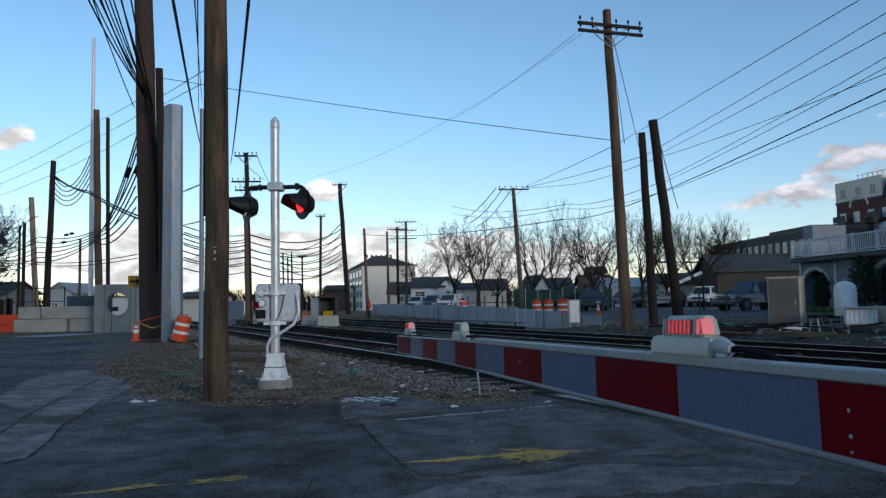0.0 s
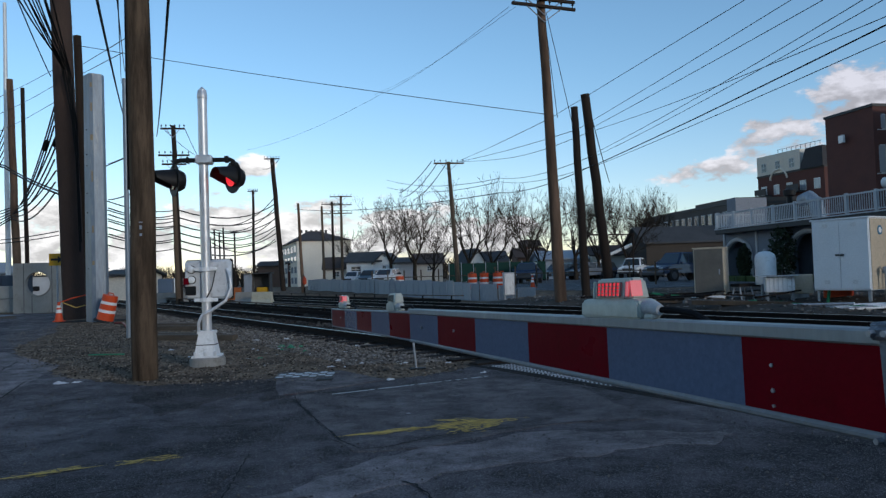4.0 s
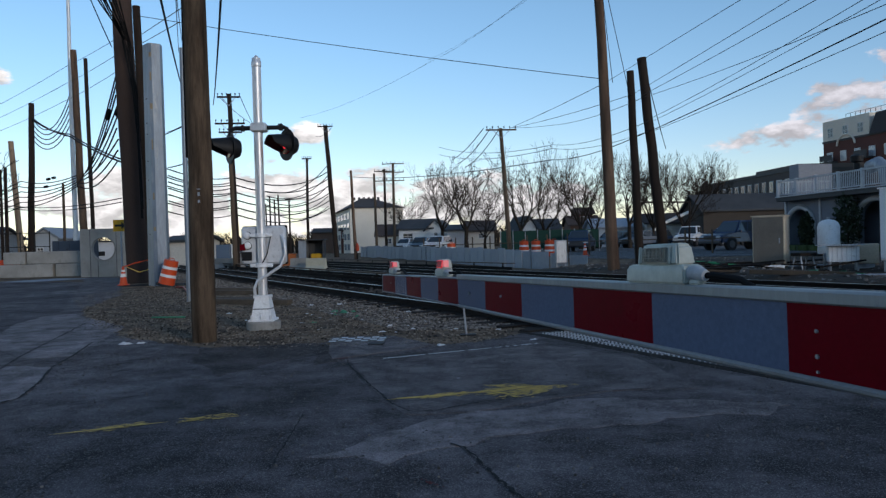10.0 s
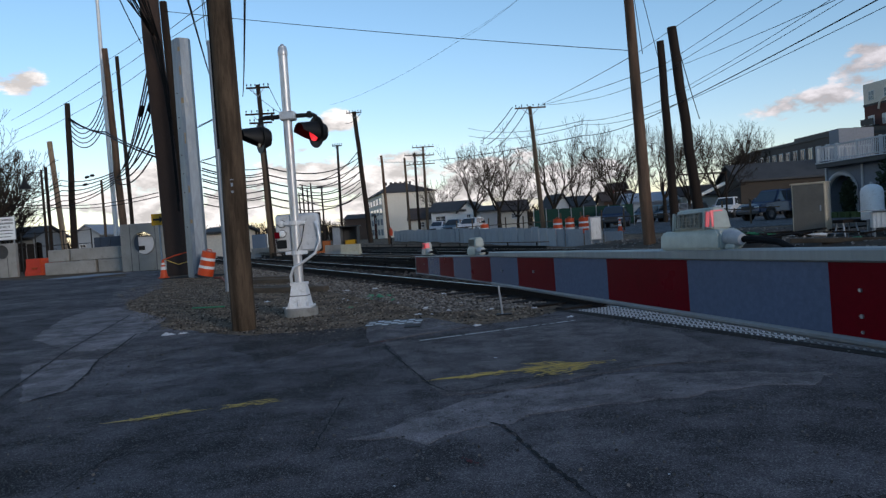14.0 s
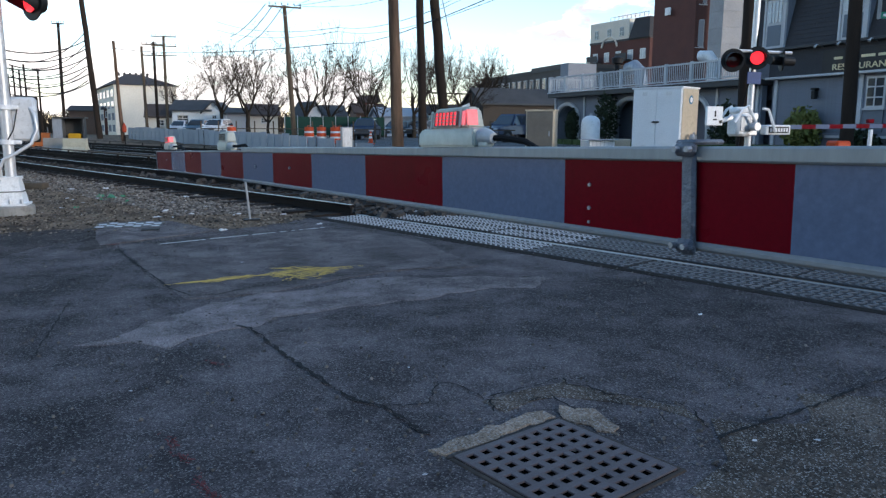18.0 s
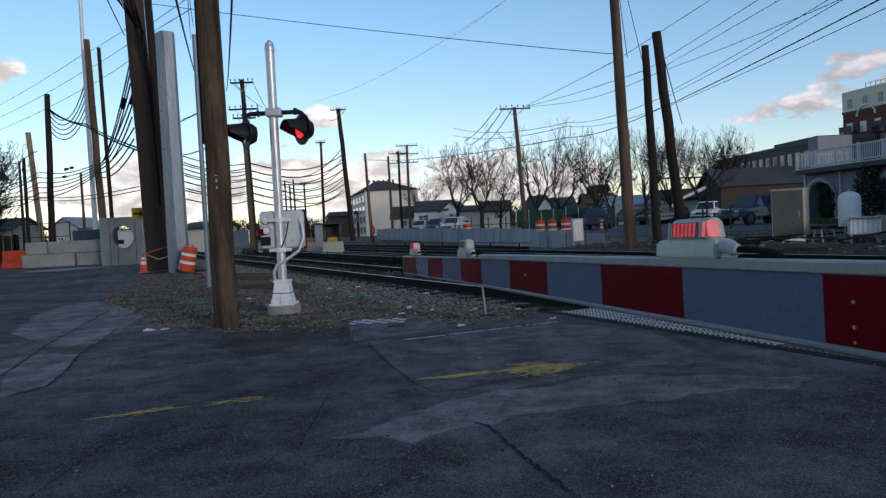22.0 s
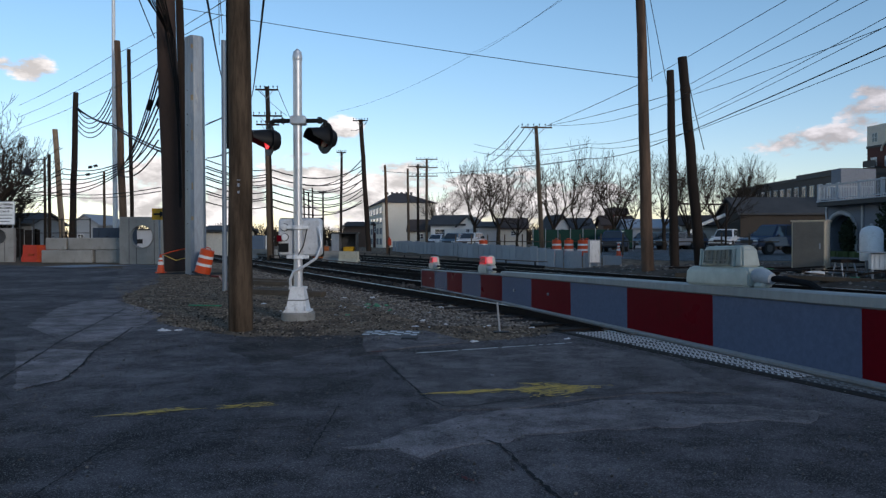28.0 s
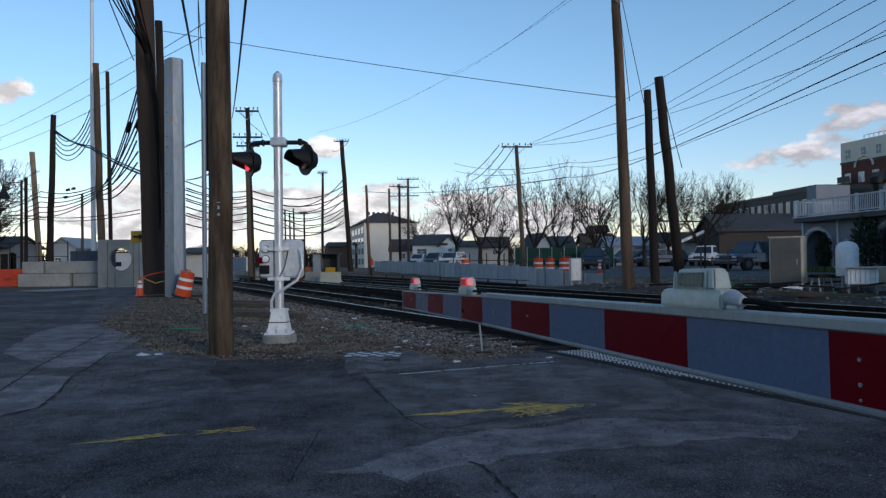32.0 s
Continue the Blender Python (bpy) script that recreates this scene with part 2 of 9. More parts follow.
ROAD = asphalt("worn_asphalt", (0.035, 0.031, 0.033), (0.142, 0.124, 0.129), chips=0.40)
ROAD_MID = asphalt("old_grey_asphalt", (0.088, 0.076, 0.077), (0.150, 0.130, 0.131), chips=0.38)
ROAD_PALE = asphalt("pale_worn_asphalt", (0.138, 0.118, 0.119), (0.235, 0.204, 0.206), chips=0.42)
ROAD_DARK = asphalt("fresh_dark_asphalt", (0.030, 0.025, 0.0255), (0.075, 0.064, 0.064), chips=0.3, cracks=0.2)
LOT = asphalt("parking_asphalt", (0.10, 0.10, 0.105), (0.14, 0.14, 0.14), chips=0.2)
DIRT = surf("dirt_and_gravel", (0.050, 0.036, 0.026), (0.21, 0.15, 0.10), 0.95, big=1.6, fine=34.0, bump=0.8, spread=0.15, stain=(0.06, 0.046, 0.034), spec=0.12)
BALLAST = surf("ballast_stone", (0.042, 0.038, 0.034), (0.25, 0.23, 0.21), 0.9, big=6.0, fine=60.0, bump=0.5, stain=(0.05, 0.035, 0.025), spec=0.12, island=0.7)
GRAVEL = surf("loose_gravel", (0.045, 0.035, 0.026), (0.235, 0.195, 0.155), 0.9, big=5.0, fine=60.0, bump=0.4, spec=0.12, island=0.9)
BED_DIRT = surf("oily_track_bed", (0.010, 0.0085, 0.0075), (0.028, 0.024, 0.020), 0.95, big=1.5, fine=30.0, bump=0.5, stain=(0.07, 0.06, 0.05), spec=0.12)
BED_STONE = surf("dark_track_stone", (0.018, 0.017, 0.016), (0.085, 0.078, 0.072), 0.95, big=5.0, fine=50.0, bump=0.4, spec=0.2, island=0.7)
GRIT = surf("pale_road_grit", (0.05, 0.046, 0.043), (0.15, 0.14, 0.13), 0.9, big=5.0, fine=60.0, island=0.6)
RAIL_SIDE = surf("rusty_rail_steel", (0.007, 0.006, 0.006), (0.016, 0.012, 0.011), 0.7, 0.0, big=3.0, fine=50.0, spec=0.12)
RAIL_TOP = surf("polished_rail_head", (0.46, 0.45, 0.45), (0.30, 0.29, 0.29), 0.36, 1.0, big=2.0, fine=30.0, bump=0.05)
TIE = surf("creosoted_tie_wood", (0.010, 0.008, 0.007), (0.026, 0.021, 0.018), 0.9, big=2.0, fine=30.0, streak=0.2, vary=0.3, spec=0.12)
POLE_WOOD = surf("weathered_pole_wood", (0.026, 0.018, 0.012), (0.128, 0.088, 0.058), 0.85, big=7.0, fine=40.0, bump=1.0, spread=0.16, streak=7.0, stain=(0.045, 0.027, 0.016), spec=0.12)
POLE_TAN = surf("pale_new_pole_wood", (0.185, 0.116, 0.078), (0.052, 0.035, 0.026), 0.85, big=3.0, fine=30.0, bump=0.8, spread=0.2, streak=8.0, stain=(0.05, 0.028, 0.017), spec=0.12)
POLE_PALE = surf("sun_bleached_pole_wood", (0.36, 0.27, 0.19), (0.21, 0.15, 0.10), 0.85, big=3.0, fine=30.0, bump=0.6, streak=8.0, stain=(0.12, 0.08, 0.05), spec=0.12)
POLE_GREY = surf("grey_pole_wood", (0.13, 0.096, 0.067), (0.07, 0.052, 0.039), 0.85, big=2.0, fine=22.0, bump=0.4, streak=9.0, spec=0.12)
POLE_BLACK = surf("creosoted_dark_pole", (0.018, 0.013, 0.011), (0.038, 0.028, 0.022), 0.85, big=2.0, fine=24.0, bump=0.4, streak=9.0, spec=0.15)
CORTEN = surf("weathering_steel", (0.040, 0.028, 0.024), (0.066, 0.045, 0.037), 0.85, 0.0, big=1.0, fine=30.0, bump=0.2, streak=5.0, spec=0.12)
GALV = surf("galvanised_steel", (0.40, 0.42, 0.45), (0.27, 0.29, 0.32), 0.5, 0.6, big=6.0, fine=18.0, bump=0.08, streak=4.0, stain=(0.30, 0.29, 0.27))
SILVER = surf("silver_painted_metal", (0.72, 0.72, 0.73), (0.55, 0.55, 0.56), 0.36, 0.4, big=4.0, fine=40.0, bump=0.08, streak=4.0, stain=(0.28, 0.26, 0.24))
WHITE_PAINT = surf("white_painted_metal", (0.86, 0.86, 0.86), (0.72, 0.72, 0.72), 0.5, big=3.0, fine=40.0, bump=0.05, stain=(0.45, 0.43, 0.40))
BLACK_PAINT = surf("matt_black_paint", (0.008, 0.008, 0.009), (0.015, 0.015, 0.016), 0.55, big=5.0, fine=40.0, bump=0.05, spec=0.25)
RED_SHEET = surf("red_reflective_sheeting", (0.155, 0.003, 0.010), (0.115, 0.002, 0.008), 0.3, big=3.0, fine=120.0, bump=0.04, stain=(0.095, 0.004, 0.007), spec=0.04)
# white sheeting: shade and blue sky reflection are put into its dim colour
WHITE_SHEET_SHADED = surf("shaded_white_sheeting", (0.114, 0.150, 0.234), (0.098, 0.130, 0.204), 0.2, big=2.0, fine=120.0, bump=0.04, spec=0.25)
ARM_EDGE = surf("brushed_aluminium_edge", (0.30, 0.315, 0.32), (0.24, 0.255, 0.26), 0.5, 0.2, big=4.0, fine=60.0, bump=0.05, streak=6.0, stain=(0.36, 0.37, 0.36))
# bottom edge of the arm, darker than the top edge
ARM_LOW = surf("darker_aluminium_edge", (0.26, 0.27, 0.28), (0.19, 0.20, 0.21), 0.6, 0.1, big=4.0, fine=60.0, bump=0.05)
LAMP_BODY = surf("weathered_cream_polycarbonate", (0.50, 0.53, 0.47), (0.36, 0.39, 0.35), 0.35, big=9.0, fine=50.0, bump=0.05)
LENS_OFF = surf("dark_red_lens", (0.10, 0.006, 0.008), (0.06, 0.004, 0.005), 0.12, big=8.0, fine=90.0, bump=0.1)
LENS_DULL = surf("unlit_gate_lens", (0.26, 0.26, 0.23), (0.18, 0.18, 0.16), 0.3, big=8.0, fine=60.0, bump=0.1)
GLOW_RED = surf("lit_red_lens", (0.6, 0.01, 0.02), (0.5, 0.01, 0.02), 0.3, big=8.0, fine=60.0, bump=0, emit=(1.0, 0.03, 0.045, 0.65))
GLOW_PINK = surf("lit_gate_lens", (0.4, 0.02, 0.03), (0.35, 0.015, 0.025), 0.3, big=8.0, fine=60.0, bump=0, emit=(1.0, 0.028, 0.05, 0.46))
GLOW_SIDE = surf("lit_gate_lamp_end", (0.5, 0.2, 0.2), (0.45, 0.18, 0.18), 0.3, big=8.0, fine=60.0, bump=0, emit=(1.0, 0.09, 0.115, 0.28))
CONCRETE = surf("weathered_concrete", (0.22, 0.212, 0.196), (0.34, 0.33, 0.31), 0.9, big=1.2, fine=30.0, bump=0.3, stain=(0.13, 0.12, 0.105), spec=0.12)
ORANGE = surf("orange_plastic", (0.60, 0.070, 0.014), (0.46, 0.052, 0.012), 0.45, big=3.0, fine=40.0, bump=0.08, stain=(0.33, 0.08, 0.03))
BAND = surf("white_reflective_band", (0.70, 0.70, 0.70), (0.58, 0.58, 0.58), 0.4, big=4.0, fine=60.0, bump=0.05)
SHEETPILE = surf("grey_steel_sheet", (0.33, 0.36, 0.40), (0.27, 0.30, 0.33), 0.6, 0.0, big=1.0, fine=20.0, bump=0.1, streak=5.0, stain=(0.20, 0.21, 0.22), vary=0.14)
RUBBER = surf("black_rubber", (0.014, 0.014, 0.015), (0.025, 0.025, 0.026), 0.7, big=6.0, fine=50.0)
CABLE = surf("black_cable_jacket", (0.006, 0.006, 0.007), (0.012, 0.012, 0.013), 0.7, big=3.0, fine=30.0, bump=0, spec=0.1)
YELLOW_SPRAY = surf("yellow_spray_paint", (0.72, 0.47, 0.11), (0.46, 0.30, 0.07), 0.8, big=9.0, fine=50.0, bump=0.2)
WHITE_LINE = surf("worn_white_road_paint", (0.62, 0.61, 0.58), (0.36, 0.36, 0.35), 0.8, big=6.0, fine=40.0, bump=0.2)
IRON = surf("cast_iron", (0.040, 0.036, 0.034), (0.075, 0.068, 0.064), 0.6, 0.3, big=6.0, fine=60.0, bump=0.3, stain=(0.07, 0.045, 0.03))
GRATE = surf("worn_grate_iron", (0.125, 0.100, 0.104), (0.085, 0.069, 0.072), 0.55, 0.1, big=5.0, fine=80.0, bump=0.25, stain=(0.11, 0.075, 0.055))
TREAD = surf("bare_tread_plate", (0.52, 0.53, 0.56), (0.30, 0.31, 0.33), 0.45, 0.2, big=4.0, fine=40.0, bump=0.1)
BARK = surf("bare_tree_bark", (0.020, 0.016, 0.013), (0.042, 0.033, 0.026), 0.95, big=2.0, fine=24.0, bump=0.5, streak=5.0, spec=0.12)

# ---- mesh helpers ----


def bm_box(bm, c, s, rz=0.0, bevel=0.0, rx=0.0, ry=0.0):
    r = bmesh.ops.create_cube(bm, size=1.0, matrix=Matrix.Translation(c) @ Euler((radians(rx), radians(ry), radians(rz))).to_matrix().to_4x4() @ Matrix.Diagonal((*s, 1)))
    if bevel:
        es = list({e for v in r["verts"] for e in v.link_edges})
        bmesh.ops.bevel(bm, geom=es, offset=bevel, segments=1, affect="EDGES", profile=0.5)


def bm_tube(bm, pts, radii, n=8, caps=True):
    pts = [Vector(p) for p in pts]
    if isinstance(radii, (int, float)):
        radii = [radii] * len(pts)
    rings = []
    up = None
    for i, p in enumerate(pts):
        d = (pts[min(i + 1, len(pts) - 1)] - pts[max(i - 1, 0)]).normalized()
        if up is None:
            up = Vector((0, 0, 1)) if abs(d.z) < 0.9 else Vector((1, 0, 0))
        side = d.cross(up).normalized()
        up = side.cross(d).normalized()
        rings.append([bm.verts.new(p + radii[i] * (math.cos(2 * math.pi * k / n) * side + math.sin(2 * math.pi * k / n) * up)) for k in range(n)])
    for a, b in zip(rings, rings[1:]):
        for k in range(n):
            bm.faces.new((a[k], a[(k + 1) % n], b[(k + 1) % n], b[k]))
    if caps and n > 2:
        bm.faces.new(rings[0])
        bm.faces.new(list(reversed(rings[-1])))


def bm_lathe(bm, prof, n=20, at=(0, 0, 0)):
    """A turned shape: prof is (radius, height) from below to above."""
    bm_tube(bm, [(at[0], at[1], at[2] + h) for _, h in prof], [max(r, 1e-4) for r, _ in prof], n)


def part(name, bm, material, parent=None, label="", smooth=False, shift=(0, 0, 0)):
    me = bpy.data.meshes.new(name)
    bmesh.ops.recalc_face_normals(bm, faces=bm.faces)
    bm.to_mesh(me)
    bm.free()
    me.materials.append(material)
    if smooth:
        me.shade_smooth()
        me.set_sharp_from_angle(angle=radians(38))
    ob = new(name, me)
    if parent is not None:
        ob.parent = parent
    ob.location = shift
    return tagged(ob, label)


def shared(name, me, parent, m):
    ob = new(name, me)
    ob.parent = parent
    ob.matrix_basis = m
    return ob


def thing(name, at, rz, label, category, group="", kind=""):
    ob = new(name)
    ob.empty_display_size = 0.1
    ob.matrix_world = pose(*at, 0, 0, rz)
    return tagged(ob, label, category, group, kind)


def boxpart(name, c, s, material, parent, label="", bevel=0.0, rz=0.0, rx=0.0, ry=0.0):
    bm = bmesh.new()
    bm_box(bm, c, s, rz, bevel, rx, ry)
    return part(name, bm, material, parent, label)


def tubepart(name, pts, radii, material, parent, label="", n=12):
    bm = bmesh.new()
    bm_tube(bm, pts, radii, n)
    return part(name, bm, material, parent, label, smooth=True)


def lathepart(name, prof, material, parent, label="", n=20, at=(0, 0, 0)):
    bm = bmesh.new()
    bm_lathe(bm, prof, n, at)
    return part(name, bm, material, parent, label, smooth=True)

# ---- ground ----
from mathutils.geometry import tessellate_polygon



def step(a, b, v):
    k = min(max((v - a) / (b - a), 0.0), 1.0)
    return k * k * (3 - 2 * k)


def ground_height(x, y):
    """The yard lies level; a dirt mound rises past the tracks, and the car park lies half a metre higher behind its wall."""
    c = x + 0.5 * y
    h = 0.28 * step(17.6, 19.2, c) * step(31, 28, y) * step(2, 6, x) * step(12.5, 9.5, x) + 0.3 * step(23.2, 26, c) * step(4, 30, y) * step(-16, -4, x)
    if 8 < y < 30 and c > 17.5:
        h += 0.06 * noise.noise((x * 0.9, y * 0.9, 0)) * step(17.6, 19, c)
    return h


def build_ground():
    xs = sorted({*[-2000, -900, -400, -200, -120, -80], *[i * 2.0 for i in range(-30, 31)], *[i * 0.5 for i in range(4, 40)], *[80, 120, 200, 400, 900, 2000]})
    ys = sorted({*[-2000, -900, -300, -100, -40, -20], *[i * 2.0 for i in range(-5, 51)], *[i * 0.5 for i in range(16, 62)], *[130, 200, 400, 900, 2000, 4000]})
    verts = [(x, y, ground_height(x, y)) for y in ys for x in xs]
    n = len(xs)
    faces = [(j * n + i, j * n + i + 1, (j + 1) * n + i + 1, (j + 1) * n + i) for j in range(len(ys) - 1) for i in range(n - 1)]
    me = bpy.data.meshes.new("ground")
    me.from_pydata(verts, [], faces)
    me.shade_smooth()
    me.materials.append(DIRT)
    tagged(new("ground", me), "brown dirt and gravel yard round the tracks", "ground", kind="structure")


def ragged(pts, amp, seed, step_len=0.35):
    """An outline with its long edges broken into small uneven steps."""
    rnd = random.Random(seed)
    out = []
    for (x0, y0), (x1, y1) in zip(pts, pts[1:] + pts[:1]):
        d = math.hypot(x1 - x0, y1 - y0)
        k = max(int(d / step_len), 1) if d < 40 else 1
        for i in range(k):
            f = i / k
            j = amp if k > 1 else 0
            out.append((x0 + (x1 - x0) * f + rnd.uniform(-j, j), y0 + (y1 - y0) * f + rnd.uniform(-j, j)))
    return out


def flat_slab(bm, pts, z0, z1):
    low = [bm.verts.new((x, y, z0)) for x, y in pts]
    top = [bm.verts.new((x, y, z1)) for x, y in pts]
    for tri in tessellate_polygon([[Vector((x, y, 0)) for x, y in pts]]):
        bm.faces.new([top[i] for i in tri])
    for i in range(len(pts)):
        j = (i + 1) % len(pts)
        bm.faces.new((low[i], low[j], top[j], top[i]))


def slab(name, pts, z0, z1, material, label, category, amp=0.05, seed=1, kind="structure"):
    bm = bmesh.new()
    flat_slab(bm, ragged(pts, amp * 1.25, seed, 0.16), z0, z1)
    return tagged(part(name, bm, material), label, category, kind=kind)


build_ground()
slab("track_bed", [(6.75 - 0.5 * 10.0, 10.0), (6.75 - 0.5 * 120.0, 120.0), (17.4 - 0.5 * 120.0, 120.0), (17.4 - 0.5 * 7.0, 7.0)], -0.05, 0.005, BED_DIRT, "oily dark bed of dirt under the tracks", "track bed", 0.12, 2)
slab("road", [(7.9, -4.0), (5.02, 2.4), (2.92, 7.0), (2.43, 8.1), (1.5, 10.4), (0.4, 9.3), (-1.2, 9.15), (-2.3, 9.4), (-3.1, 9.75), (-4.4, 10.8), (-5.75, 12.55), (-7.3, 15.35), (-9.3, 19.0), (-10.4, 21.4), (-11.8, 25.2), (-14.5, 31.8), (-22, 36), (-40, 48), (-60, 30), (-60, -30), (16, -30), (12, -16)],
     -0.05, 0.004, ROAD, "worn grey asphalt road up to the crossing", "road", 0.07, 3)
slab("parking_lot", [(9.5, 34), (26, 32), (60, 30), (60, 92), (-3, 92), (0.5, 52)], 0.1, 0.32, LOT, "pale asphalt car park behind the wall", "car park", 0.1, 4)
slab("road_patch", [(-0.22, 5.5), (-0.42, 6.03), (-0.82, 7.78), (-1.0, 8.25), (-0.02, 8.47), (1.31, 9.05), (2.2, 7.9), (2.3, 6.1), (1.63, 6.17), (0.98, 5.89), (0.33, 5.53)],
     -0.02, 0.009, ROAD_MID, "square repair patch of grey asphalt", "road patch", 0.02, 5)
slab("road_patch", [(-1.35, 9.05), (-1.3, 8.0), (-0.95, 8.2), (-1.4, 9.75), (-3.0, 9.6), (-2.9, 8.8), (-2.2, 7.4)], -0.02, 0.008, ROAD_DARK, "fresh black asphalt patch beside the gravel", "road patch", 0.05, 6)
slab("road_patch", [(-0.75, 4.55), (-0.35, 4.9), (-0.007, 5.295), (0.59, 5.66), (1.48, 5.9), (2.2, 5.69), (2.75, 5.41), (2.3, 5.22), (1.92, 5.17), (1.24, 5.0), (0.65, 4.83), (0.195, 4.66), (-0.2, 4.35)], -0.02, 0.007, ROAD_PALE, "pale worn strip in the asphalt", "road patch", 0.08, 7)
slab("road_patch", [(-6.58, 10.76), (-7.70, 13.52), (-8.04, 15.20), (-7.62, 15.57), (-6.36, 13.97), (-5.26, 12.56), (-4.51, 9.21), (-5.03, 9.11)], -0.02, 0.0072, ROAD_PALE, "pale worn slab of old road by the gravel", "road patch", 0.022, 81)
slab("road_patch", [(-5.05, 8.03), (-5.15, 8.58), (-4.33, 8.36), (-3.96, 7.39), (-3.71, 6.58), (-3.89, 6.14)], -0.02, 0.0076, ROAD_PALE, "pale broken slab along the old road edge", "road patch", 0.022, 82)
slab("road_patch", [(-5.44, 8.66), (-5.77, 9.68), (-5.43, 9.49), (-4.84, 8.97), (-4.71, 8.50), (-5.18, 8.63), (-5.10, 8.11)], -0.02, 0.007, ROAD_MID, "grey strip between two paler slabs", "road patch", 0.07, 83)
slab("road_patch", [(-7.94, 15.71), (-18.28, 38.86), (-15.40, 36.36), (-9.34, 21.96), (-7.83, 16.25)], -0.02, 0.0066, ROAD_MID, "grey strip along the old road edge", "road patch", 0.07, 84)
slab("road_patch", [(-1.79, 4.86), (-1.47, 4.02), (-1.11, 3.87), (-1.37, 5.14), (-1.54, 5.34)], -0.02, 0.0062, ROAD_DARK, "dark square of fresh asphalt in the lane", "road patch", 0.05, 88)
slab("road_patch", [(-2.0, 3.2), (-1.1, 3.6), (-1.0, 5.7), (-2.1, 5.75), (-2.25, 4.6)], -0.02, 0.0075, ROAD, "square repaired asphalt patch", "road patch", 0.04, 9)

# ---- tracks ----
TRACK_DIR = math.degrees(math.atan2(0.5, 1.0))


def along(c, s):
    """The point on the line x + 0.5 y = c that lies s metres up the track from y = 0."""
    k = 1 / math.sqrt(1.25)
    return (c - 0.5 * s * k, s * k)


def rail_mesh(length):
    bm = bmesh.new()
    prof = ((-0.07, 0), (0.07, 0), (0.07, 0.012), (0.012, 0.03), (0.012, 0.115), (0.036, 0.125), (0.036, 0.155), (-0.036, 0.155), (-0.036, 0.125), (-0.012, 0.115), (-0.012, 0.03), (-0.07, 0.012))
    ends = [[bm.verts.new((x, y, z)) for x, z in prof] for y in (0, length)]
    for i in range(12):
        bm.faces.new((ends[0][i], ends[0][(i + 1) % 12], ends[1][(i + 1) % 12], ends[1][i]))
    bm.faces.new(ends[0])
    bm.faces.new(ends[1])
    return bm


def build_track(c, s0, s1, z, label, ties):
    x, y = along(c, s0)
    ob = thing("railway_track", (x, y, 0), TRACK_DIR, label, "railway track", "tracks")
    for off in (0.0, 1.435 + 0.07):
        r = part("rail", rail_mesh(s1 - s0), RAIL_SIDE, ob, "rusty steel rail", shift=(off, 0, z))
        boxpart("rail_head", (off, (s1 - s0) / 2, z + 0.157), (0.055, s1 - s0, 0.006), RAIL_TOP, ob, "bright worn running surface")
    me = None
    for i in range(ties):
        m = pose(0.75 + random.uniform(-0.03, 0.03), 0.3 + i * 0.6, z - 0.045, 0, 0, random.uniform(-1, 1))
        if me is None:
            o = boxpart("tie", (0, 0, 0), (2.6, 0.23, 0.15), TIE, ob, bevel=0.01)
            o.matrix_basis = m
            me = o.data
        else:
            shared("tie", me, ob, m)
    return ob


build_track(7.05, 11.5, 90, 0.0, "railway track on dark ties beside the gravel", 90)
build_track(11.9, 11.5, 95, 0.0, "middle railway track on dark ties", 60)
build_track(15.2, 9.0, 95, 0.02, "railway track along the grey steel wall", 60)


def build_third_rail(c, s0, s1):
    x, y = along(c, s0)
    ob = thing("third_rail", (x, y, 0), TRACK_DIR, "power rail under a grey cover board beside the track", "third rail", "third rails")
    part("power_rail", rail_mesh(s1 - s0), RAIL_SIDE, ob, shift=(0, 0, 0.05))
    boxpart("cover_board", (0.04, (s1 - s0) / 2, 0.36), (0.26, s1 - s0, 0.03), POLE_GREY, ob, "weathered grey cover board", 0.004)
    for i in range(int((s1 - s0) / 2.5)):
        boxpart("bracket", (0.18, 1 + i * 2.5, 0.18), (0.04, 0.06, 0.36), RAIL_SIDE, ob)


build_third_rail(10.3, 14, 60)
build_third_rail(18.6, 34, 80)


def scatter_stones(name, region, count, size, material, label, seed, hfun=None):
    """Loose angular stones lying over an area, one joined mesh."""
    rnd = random.Random(seed)
    verts, faces = [], []
    base = [Vector(v) for v in ((-1, -1, -1), (1, -1, -1), (1, 1, -1), (-1, 1, -1), (-0.7, -0.8, 1), (0.8, -0.6, 1), (0.6, 0.8, 1), (-0.8, 0.7, 1))]
    quads = ((0, 1, 5, 4), (1, 2, 6, 5), (2, 3, 7, 6), (3, 0, 4, 7), (4, 5, 6, 7))
    for _ in range(count):
        x, y = region(rnd)
        s = size * rnd.uniform(0.4, 1.3)
        sc = Vector((s * rnd.uniform(0.6, 1.3), s * rnd.uniform(0.6, 1.3), s * rnd.uniform(0.4, 0.9)))
        r = Euler((rnd.uniform(-0.5, 0.5), rnd.uniform(-0.5, 0.5), rnd.uniform(0, 6.3))).to_matrix()
        z = (hfun or ground_height)(x, y) + sc.z * 0.4
        k = len(verts)
        for b in base:
            p = r @ Vector((b.x * sc.x, b.y * sc.y, b.z * sc.z)) * rnd.uniform(0.85, 1.1)
            verts.append((x + p.x, y + p.y, z + p.z))
        faces += [tuple(k + i for i in q) for q in quads]
    me = bpy.data.meshes.new(name)
    me.from_pydata(verts, [], faces)
    me.materials.append(material)
    return tagged(new(name, me), label, "stones", kind="stuff")


